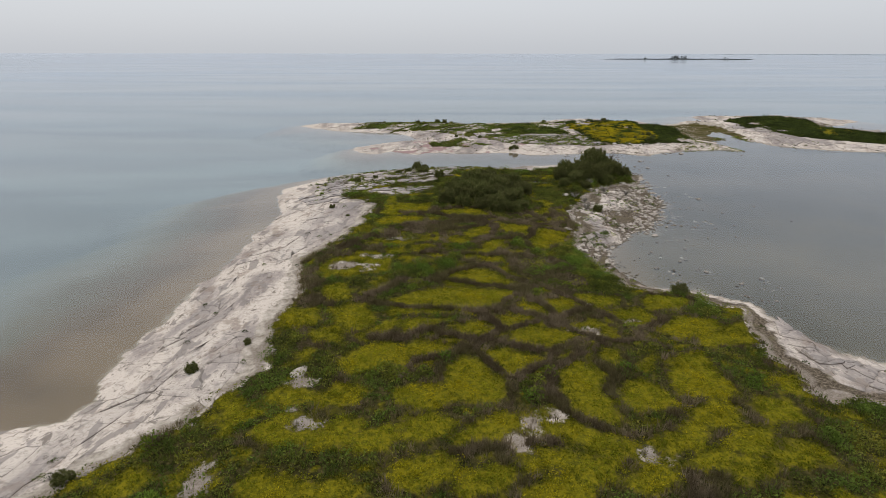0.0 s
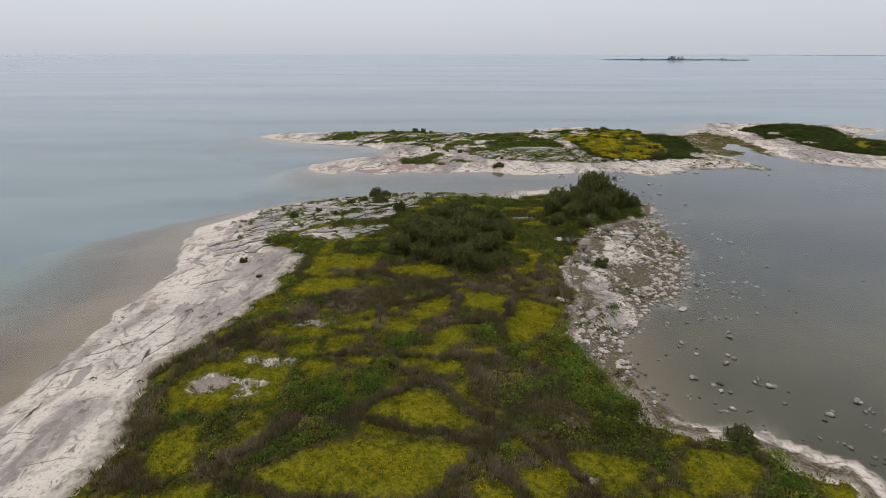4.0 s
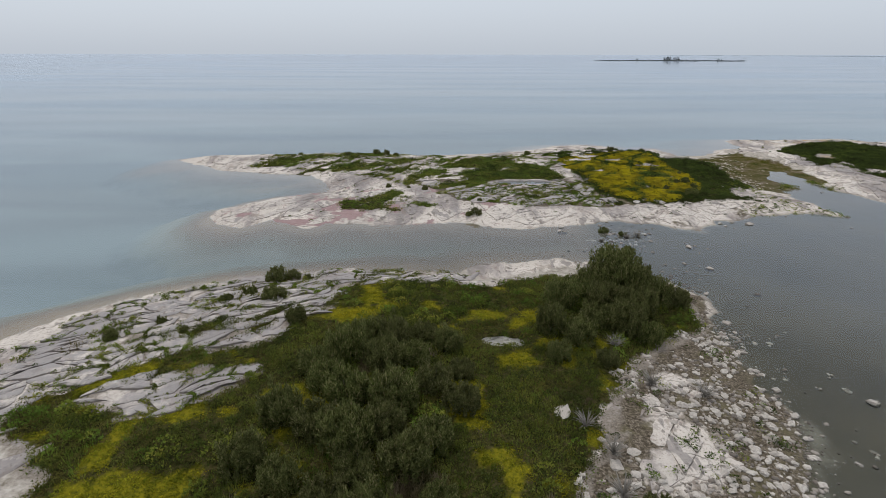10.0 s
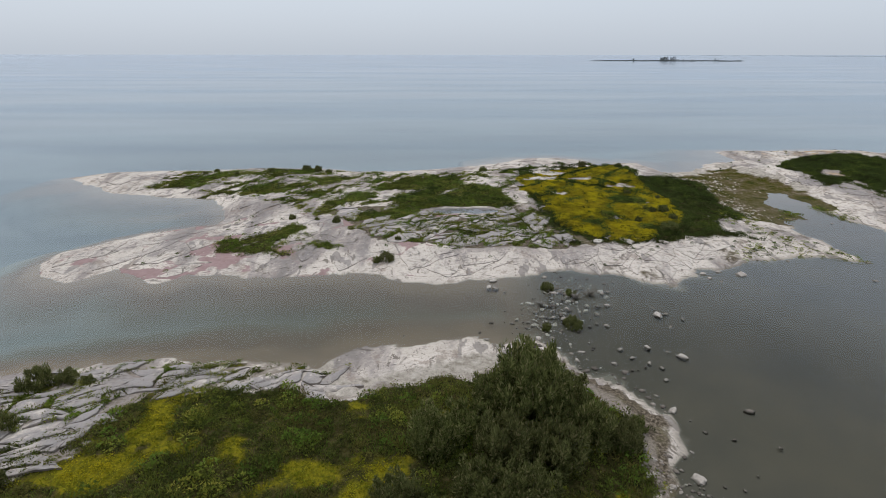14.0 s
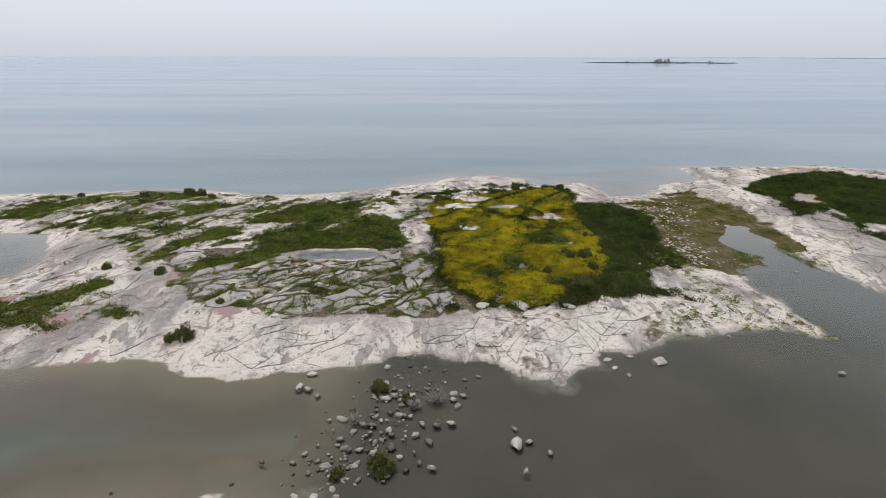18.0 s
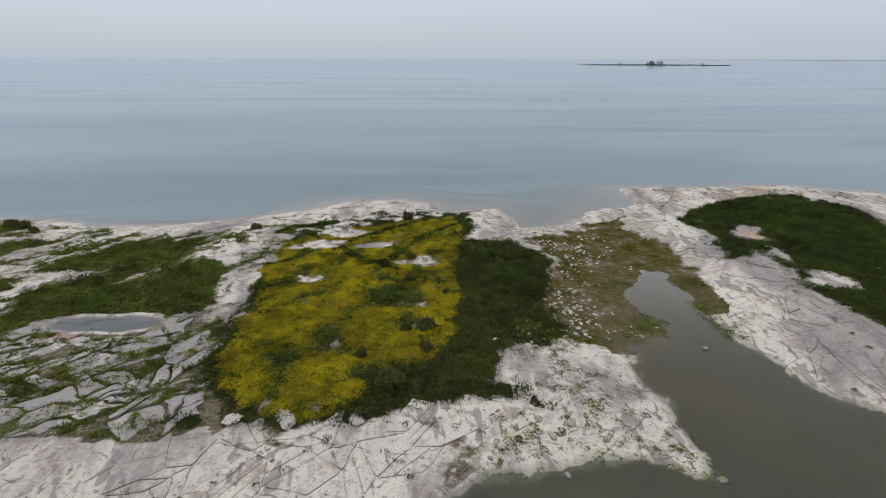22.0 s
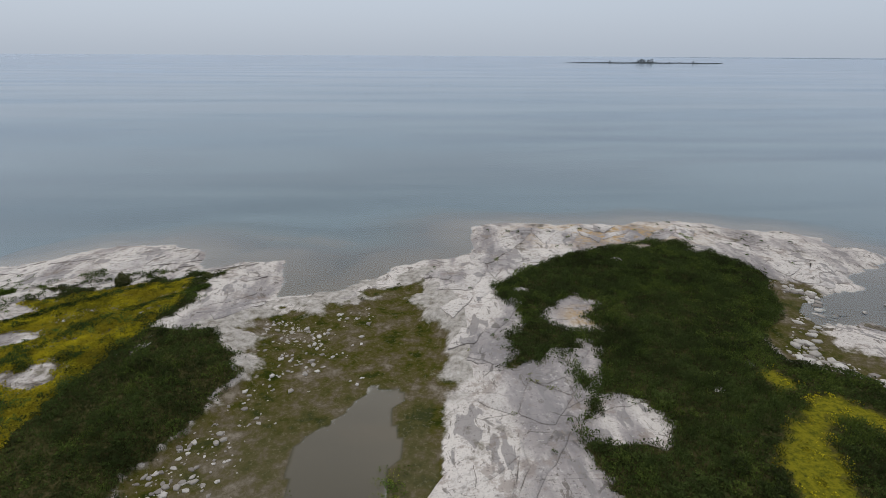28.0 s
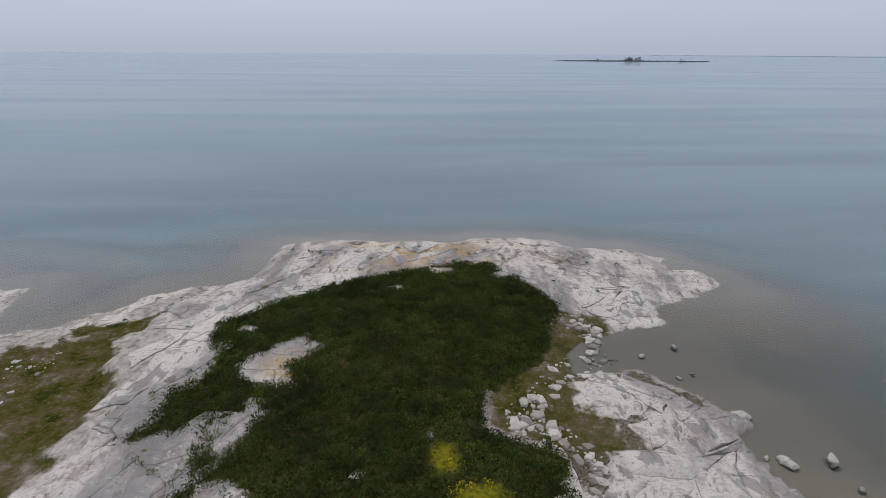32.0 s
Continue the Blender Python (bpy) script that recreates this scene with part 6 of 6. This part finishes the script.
for box, tries, seed, mat, name, label in ((NEAR_BOX, 3600, 71, TURF, "low_shrubs", "low rounded green bushes standing out of the meadow"), (MID_BOX, 2200, 72, LUSH, "marsh_shrubs", "low dark bushes among marsh grass"), (FAR_BOX, 2600, 73, LUSH, "islet_shrubs", "low dark green bushes among dense grass")):
    x, y = scatter(tries, box, lambda x, y: (lookup(veg, x, y) > 0.4) & (lookup(yel, x, y) < -0.3) & (fbm(x, y, 7, 171) > 0.0), seed)
    forbs(name, label, x, y, 0.75, 0.75, 70, 0.14, mat, seed + 20)


def bloom_keep(x, y):
    return (lookup(yel, x, y) > -0.45) & (lookup(Z, x, y) > 0.12)


x, y = scatter(60000, NEAR_BOX, lambda x, y: bloom_keep(x, y) & (lookup(yel, x, y) > -0.1), 4)
forbs("stonecrop", "low carpet of olive and yellow flowering stonecrop", x, y, 0.15, 0.36, 14, 0.085, CARPET, 5, "flowers", 0.35 + lookup(yel, x, y))
x, y = scatter(50000, (38, 142, 72, 200), bloom_keep, 6)
forbs("yellow_flowers", "bright yellow wildflowers covering a low mound", x, y, 0.22, 0.36, 13, 0.12, BLOOM, 7, "flowers", 0.95 + 0.6 * lookup(yel, x, y))
x, y = scatter(5000, FAR_BOX, bloom_keep, 8)
forbs("yellow_flowers", "yellow wildflowers at the edge of tall grass", x, y, 0.3, 0.33, 14, 0.1, BLOOM, 9, "flowers")
x, y = scatter(64000, MID_BOX, tall_keep, 10)
soft = lattice(np.arange(len(x)), np.arange(len(x)) * 2, 8) < 0.5
low = lookup(mound, x, y) > 0.5
forbs("mound_plants", "low olive green plants among yellow flowers", x[low], y[low], 0.32, 0.40, 14, 0.12, TURF, 36)
x, y, soft = x[~low], y[~low], soft[~low]
# the mound's shade side: its shade is put in by the darker leaf material
side = x > 43
tufts("dark_grass", "dense green grass on the flank of a mound, coloured darker for its shade side", x[side & soft], y[side & soft], 0.46, 0.36, 13, 0.024, LUSH, 111)
forbs("dark_plants", "dense green plants on the flank of a mound, coloured darker for its shade side", x[side & ~soft], y[side & ~soft], 0.38, 0.4, 16, 0.115, LUSH, 134)
x, y, soft = x[~side], y[~side], soft[~side]
tufts("marsh_grass", "dark green grass in strips between slabs of rock", x[soft], y[soft], 0.34, 0.34, 13, 0.024, MARSH, 11)
forbs("marsh_plants", "leafy green plants in strips between slabs of rock", x[~soft], y[~soft], 0.28, 0.36, 16, 0.115, MARSH, 34)
x, y = scatter(46000, FAR_BOX, tall_keep, 12)
soft = lattice(np.arange(len(x)), np.arange(len(x)) * 2, 8) < 0.5
tufts("lush_grass", "dense dark green grass covering the middle of an islet", x[soft], y[soft], 0.5, 0.38, 13, 0.024, LUSH, 13)
forbs("lush_plants", "dense leafy dark green plants covering the middle of an islet", x[~soft], y[~soft], 0.42, 0.42, 17, 0.115, LUSH, 35)


x, y = scatter(3000, MID_BOX, lambda x, y: (lookup(mound, x, y) > 0.2) & (lookup(veg, x, y) > 0) & (lattice(np.floor(x * 1.2), np.floor(y * 1.2), 29) < 0.14 + 0.25 * (fbm(x, y, 6, 175) > 0.15)), 74)
forbs("mound_bushes", "small dark bushes dotted over a yellow flowering mound", x, y, 0.5, 0.36, 34, 0.12, LUSH, 75)


x, y = scatter(26000, (36, 166, 74, 200), lambda x, y: (lookup(strip, x, y) > 0.0) & (lookup(veg, x, y) > -0.3), 76)
forbs("mound_grass", "dark green grass along the joints of a flowering mound", x, y, 0.4, 0.3, 18, 0.1, LUSH, 77)


def crevice_keep(x, y):
    v = lookup(veg, x, y)
    return (lookup(shore, x, y) > 1.5) & (v < -0.2) & (v > -9) & (lookup(joints, x, y) > 0.25) & (fbm(x, y, 6, 161) > -0.1) & (lookup(wet, x, y) < 0) & (lattice(np.floor(x * 1.5), np.floor(y * 1.5), 27) < 0.4)


for box, tries, seed in ((NEAR_BOX, 5000, 61), (MID_BOX, 9000, 62), ((84, 140, 165, 222), 6000, 63)):
    x, y = scatter(tries, box, crevice_keep, seed)
    forbs("crevice_plants", "small dark green plants growing from joints in bare rock", x[::2], y[::2], 0.34, 0.3, 60, 0.075, LUSH, seed + 10)


# ---- loose stone ----
PLATES = [plate(60 + k) for k in range(8)]


def cob_keep(x, y):
    return (lookup(cobble, x, y) > -1.0 + 1.5 * lattice(np.floor(x * 5), np.floor(y * 5), 9)) & (lookup(veg, x, y) < 0.4)


beach = tagged(new("boulder_beach"), "beach of rounded pale boulders along the lagoon", "beach", kind="structure")
x, y = scatter(19000, (15, 50, 46, 112), lambda x, y: cob_keep(x, y) & (fbm(x, y, 5, 145) > -0.25 + 0.25 * lattice(np.floor(x * 3), np.floor(y * 3), 2)) & (lookup(plates, x, y) < 0.2), 20)
size = 0.20 + 0.58 * lattice(np.arange(len(x)), np.arange(len(x)) * 3, 4) ** 4
big = np.argsort(-size * ((y > 60) & (y < 106)))[:280]
rest = np.setdiff1d(np.arange(len(x)), big)
for k in big:
    z = float(lookup(Z, x[k:k + 1], y[k:k + 1])[0])
    part("boulder", LUMPS[int(k) % 8], beach, at=pose(x[k], y[k], z - 0.06, rnd.uniform(-12, 12), rnd.uniform(-12, 12), rnd.uniform(0, 360)) @ Matrix.Scale(float(size[k]), 4))
half = rest[np.arange(len(rest)) % 4 != 0]
joined_stones("cobbles", "rounded brown and pale cobbles", x[half], y[half], size[half], 21, beach)
half = rest[::4]
joined_stones("cobbles", "flat angular pale cobbles", x[half], y[half], size[half] * 1.25, 121, beach, 0.03, PALE, PLATES)


weeds_x, weeds_y = scatter(5200, (15, 50, 46, 112), lambda x, y: (lookup(cobble, x, y) > 0.3) & (lookup(Z, x, y) > 0.08) & (fbm(x, y, 3.5, 191) > 0.12), 191)
forbs("beach_weeds", "low olive weeds growing among beach cobbles", weeds_x[::2], weeds_y[::2], 0.26, 0.32, 22, 0.09, TURF, 192)
forbs("beach_weeds", "low dark weeds growing among beach cobbles", weeds_x[1::5], weeds_y[1::5], 0.4, 0.4, 30, 0.10, LUSH, 193)


def flat_keep(x, y):
    w = lookup(wet, x, y)
    return (w > 0.3) & (fbm(x, y, 4, 141) > -0.12 + 0.6 * lattice(np.floor(x * 3), np.floor(y * 3), 7)) & (x < 90) & (lookup(Z, x, y) > 0.0)


x, y = scatter(6000, (74, 156, 100, 198), flat_keep, 22)
joined_stones("pale_stones", "flat white stones strewn over a wet green flat", x, y, 0.16 + 0.6 * np.random.RandomState(3).rand(len(x)) ** 3, 23, sink=0.03, material=PALE, shapes=PLATES)
x, y = scatter(4200, (124, 166, 150, 202), lambda x, y: (lookup(rubble, x, y) > 0.9 * lattice(np.floor(x * 3), np.floor(y * 3), 12)) & (lookup(veg, x, y) < 0.2) & (fbm(x, y, 3, 142) > -0.25), 24)
joined_stones("broken_slabs", "broken white limestone blocks beside tall grass", x, y, 0.28 + 1.2 * np.random.RandomState(4).rand(len(x)) ** 4, 25, sink=0.03, material=PALE, shapes=PLATES)
x, y = scatter(6400, (28, 110, 60, 142), lambda x, y: (line_distance([(35, 117), (37, 126), (41, 134)], x, y) < 5.5 * lattice(np.floor(x * 9), np.floor(y * 9), 5) ** 2), 26)
joined_stones("boulder_bar", "bar of brown boulders across a narrow shallow channel", x[::3], y[::3], 0.25 + 0.65 * np.random.RandomState(5).rand(len(x[::3])) ** 3, 27)
joined_stones("boulder_bar", "bar of pale angular stones across a narrow shallow channel", x[1::3], y[1::3], 0.25 + 0.7 * np.random.RandomState(9).rand(len(x[1::3])) ** 3, 127, material=PALE, shapes=PLATES)
x, y = scatter(26000, (-30, 134, 84, 205), lambda x, y: (lookup(shore, x, y) > 0.2) & (lookup(veg, x, y) < 0.0) & (fbm(x, y, 4.5, 195) > 0.30), 196)
joined_stones("rock_rubble", "small broken limestone rubble on bare rock", x[::3], y[::3], 0.14 + 0.4 * np.random.RandomState(7).rand(len(x[::3])) ** 3, 197, sink=0.05, material=PALE, shapes=PLATES)
x, y = scatter(3000, (22, 50, 60, 125), lambda x, y: (lookup(shore, x, y) < 0) & (lookup(shore, x, y) > -7 * lattice(np.floor(x * 9), np.floor(y * 9), 6) ** 3) & (fbm(x, y, 6, 143) > -0.1), 28)
joined_stones("shallows_stones", "brown stones breaking the surface of shallow water", x, y, 0.25 + 0.6 * np.random.RandomState(6).rand(len(x)) ** 3, 29)

# broken blocks and weeds along the point beside the inlet
POINT_SHORE = [(67.6, 143.0), (70.3, 144.9), (73.4, 145.4), (76.7, 144.2), (80.1, 143.5), (81.8, 140.9)]
POINT_LEDGE = [(70.3, 154.4), (73.6, 159.3), (75.1, 156.2), (74.4, 149.4), (76.7, 146.5), (80.1, 144.6)]
FLAT_EDGE = [(84.0, 159.8), (87.6, 163.3), (90.6, 165.2), (93.4, 165.8), (92.7, 161.9), (93.2, 159.6)]
x, y = scatter(9000, (50, 132, 100, 172), lambda x, y: (lookup(shore, x, y) > -0.8) & (np.minimum(line_distance(POINT_SHORE, x, y), line_distance(POINT_LEDGE, x, y) + 0.4) < 0.3 + 2.6 * lattice(np.floor(x * 7), np.floor(y * 7), 13) ** 1.5), 301)
joined_stones("shore_blocks", "angular white limestone blocks along a low rocky point", x[::3], y[::3], 0.3 + 0.8 * np.random.RandomState(10).rand(len(x[::3])) ** 3, 302, sink=0.03, material=PALE, shapes=PLATES)
forbs("shore_weeds", "low olive weeds among white blocks on a rocky point", x[1::2], y[1::2], 0.28, 0.36, 34, 0.08, TURF, 303)
x, y = scatter(9000, (70, 150, 104, 190), lambda x, y: (line_distance(FLAT_EDGE, x, y) < 2.2 * lattice(np.floor(x * 5), np.floor(y * 5), 17) ** 2) & (lookup(shore, x, y) > -0.9), 304)
forbs("marsh_weeds", "olive marsh weeds at the edge of a muddy inlet", x, y, 0.3, 0.45, 22, 0.1, TURF, 305)
LAGOON_SPITS = [[(33, 80.8), (36.4, 79.3), (40, 79), (42, 78.4)], [(34.5, 84.8), (38.6, 82.3)], [(38.9, 102.2), (42.7, 102.8), (44.5, 101.5)], [(31, 74.8), (34, 76)]]
x, y = scatter(8000, (24, 52, 56, 106), lambda x, y: (lookup(shore, x, y) < 0.2) & (np.minimum.reduce([line_distance(l, x, y) for l in LAGOON_SPITS]) < 1.3 * lattice(np.floor(x * 7), np.floor(y * 7), 3) ** 2 + 0.1) | ((lookup(shore, x, y) < 0) & (lookup(shore, x, y) > -9) & (lattice(np.floor(x * 1.7), np.floor(y * 1.7), 31) < 0.045)), 198)
joined_stones("lagoon_stones", "pale and brown stones strewn through shallow lagoon water", x, y, 0.22 + 0.45 * np.random.RandomState(8).rand(len(x)) ** 3, 199, material=PALE, shapes=PLATES + LOW)

# ---- the far islet and the far shore ----
islet = tagged(new("far_islet"), "low wooded islet far out on the lake", "island", kind="structure")
# pale grey-blue instead of green: distance haze put into the wood's colour
hazed_wood = leaf_material("hazed_trees", (0.0, (0.085, 0.10, 0.105)), (1.0, (0.12, 0.135, 0.14)))
bm = bmesh.new()
ring = []
for k in range(80):
    a = 6.2832 * k / 80
    q = 1 + 0.25 * math.sin(3 * a + 1) * math.sin(5 * a)
    ring.append((208 * math.cos(a) * q, 60 * math.sin(a) * q))
low = [bm.verts.new((x, y, -0.5)) for x, y in ring]
top = [bm.verts.new((x * 0.93, y * 0.9, 1.2 + 0.7 * math.sin(k * 0.7))) for k, (x, y) in enumerate(ring)]
bm.faces.new(top)
for k in range(80):
    bm.faces.new((low[k], low[(k + 1) % 80], top[(k + 1) % 80], top[k]))
part("islet_ground", finish(bm, "islet_ground", hazed_wood), islet)
r = np.random.RandomState(77)
for x, h in ((-97, 6.5), (-13, 9), (-4, 11), (4, 10.5), (17, 9), (27, 11.5), (40, 4), (55, 4), (80, 4), (150, 6), (160, 4), (-60, 3), (110, 3)):
    n = 260
    v = np.stack([x + r.normal(0, 0.30 * h, n), r.normal(0, 0.3 * h, n), 0.8 + h * r.uniform(0, 1, n) ** 1.6], -1)
    v[:, 0] = x + (v[:, 0] - x) * (1.25 - 0.8 * v[:, 2] / (h + 1))
    d = r.normal(0, h * 0.10, (n, 2, 3))
    tri = np.stack([v, v + d[:, 0], v + d[:, 1]], 1).reshape(-1, 3)
    tri[:, 2] = np.maximum(tri[:, 2], 1.0)
    part("tree_crown", mesh_from("tree_crown", tri, np.arange(3 * n).reshape(-1, 3), 3, hazed_wood), islet)
islet.matrix_basis = pose(763, 1795, 0, 0, 0, -8)
# the far shore's pale blue holds the air's haze as plain colour
hazed_coast_mat = leaf_material("hazed_coast", (0.0, (0.52, 0.57, 0.62)), (1.0, (0.55, 0.60, 0.65)))
bm = bmesh.new()
for k in range(60):
    a0, a1 = (radians(67 - k * 0.9 - d) for d in (0, 0.9))
    h0, h1 = (0.6 + 0.2 * min(j, 14) + 0.5 * math.sin(j * 1.7) for j in (k, k + 1))
    q = [(4880 * math.cos(a0), 4880 * math.sin(a0)), (4880 * math.cos(a1), 4880 * math.sin(a1))]
    bm.faces.new([bm.verts.new((*q[0], -1)), bm.verts.new((*q[1], -1)), bm.verts.new((*q[1], h1)), bm.verts.new((*q[0], h0))])
tagged(new("backdrop", finish(bm, "hazed_coast", hazed_coast_mat)), "thin hazy line of far lake shore", "shore", kind="structure")


# ---- rock pavements, laid last ----
def rock_ok(lo=0.1, hi=60.0, green=0.35, earth=0.0):
    def ok(x, y):
        d = lookup(shore, x, y)
        return (d > lo) & (d < hi) & (lookup(veg, x, y) < green) & (lookup(gravel, x, y) < 0.7) & (lookup(wet, x, y) < -1.2) & (lookup(soil, x, y) < earth) & (lookup(pool, x, y) < 0.02) & (line_distance(POINT_SHORE, x, y) > 2.0) & (line_distance(POINT_LEDGE, x, y) > 1.3)
    return ok


slabs("rock_shelf_west", "smooth pale limestone shelf sloping into the lake", rock_ok(), (-60, 14, 6, 96), 70, (9.0, 3.6), 301, 0.05, (0.02, 0.09), 290, 0.3)
POINT_BOX = (43, 133, 66, 147.5)
joint_weeds = []
slabs("rock_shelf_pavement", "grey rounded limestone slabs with grass in their joints", lambda x, y: rock_ok(0.1, 60.0, 0.9)(x, y) & (lookup(paved, x, y) > 0.0), (6, 142, 48, 166), 40, (3.4, 1.8), 307, 0.15, (0.06, 0.2), 300, 0.14, joint_weeds, LICHEN, 1.2)
slabs("rock_shelf_point", "flat white limestone plates split by narrow straight joints", lambda x, y: rock_ok(-0.2, 60.0, 0.6)(x, y) & (lookup(paved, x, y) < 0.2), POINT_BOX, 50, (3.0, 2.0), 308, 0.05, (0.05, 0.11), 200, 0.04, bend=0.2)
slabs("rock_shelf_middle", "white jointed limestone pavement between grass strips", lambda x, y: rock_ok()(x, y) & (lookup(paved, x, y) < 0.2) & ~((x > POINT_BOX[0]) & (x < POINT_BOX[2]) & (y > POINT_BOX[1]) & (y < POINT_BOX[3])), (-54, 132, 84, 213), 50, (5.2, 2.8), 302, 0.05, (0.03, 0.10), 300, 0.5, bend=0.5)
islet_weeds = []
slabs("rock_shelf_east", "white cracked limestone pavement round a grassy islet", rock_ok(), (84, 138, 136, 224), 60, (5.6, 3.2), 303, 0.06, (0.03, 0.12), 300, 0.25, islet_weeds, bend=0.5)
weed = np.concatenate(joint_weeds)
weed = weed[fbm(weed[:, 0], weed[:, 1], 4, 309) > -0.28]
islet_weeds = np.concatenate(islet_weeds)
weed = np.concatenate([weed, islet_weeds[fbm(islet_weeds[:, 0], islet_weeds[:, 1], 3, 311) > 0.42]])
forbs("joint_weeds", "olive green grass in the joints of a rock pavement", weed[:, 0], weed[:, 1], 0.28, 0.3, 18, 0.09, MARSH, 310)
north_weeds = []
slabs("rock_shelf_north", "broken grey limestone ledges with grass in the joints", rock_ok(0.4, 60.0, 0.6, 0.6), (-24, 86, 18, 121), 28, (3.2, 1.5), 306, 0.13, (0.08, 0.28), 260, 0.1, north_weeds, LICHEN)
north_weeds = np.concatenate(north_weeds)
north_weeds = north_weeds[(fbm(north_weeds[:, 0], north_weeds[:, 1], 4, 312) > 0.0) & (lookup(veg, north_weeds[:, 0], north_weeds[:, 1]) > -6.0)]
forbs("ledge_weeds", "green grass and low plants in the joints of grey ledges", north_weeds[:, 0], north_weeds[:, 1], 0.34, 0.28, 22, 0.085, MARSH, 313)
slabs("rock_shelf_islet", "white limestone plates with dark open joints beside shallow water", rock_ok(-0.3), (136, 146, 165, 202), 35, (5.2, 3.4), 305, 0.09, (0.03, 0.10), 120, 0.05)
slabs("rock_shelf_lagoon", "broken pale limestone at the lagoon shore", rock_ok(), (15, 20, 60, 112), 40, (2.8, 1.9), 304, 0.07, (0.03, 0.14), 120, 0.1)
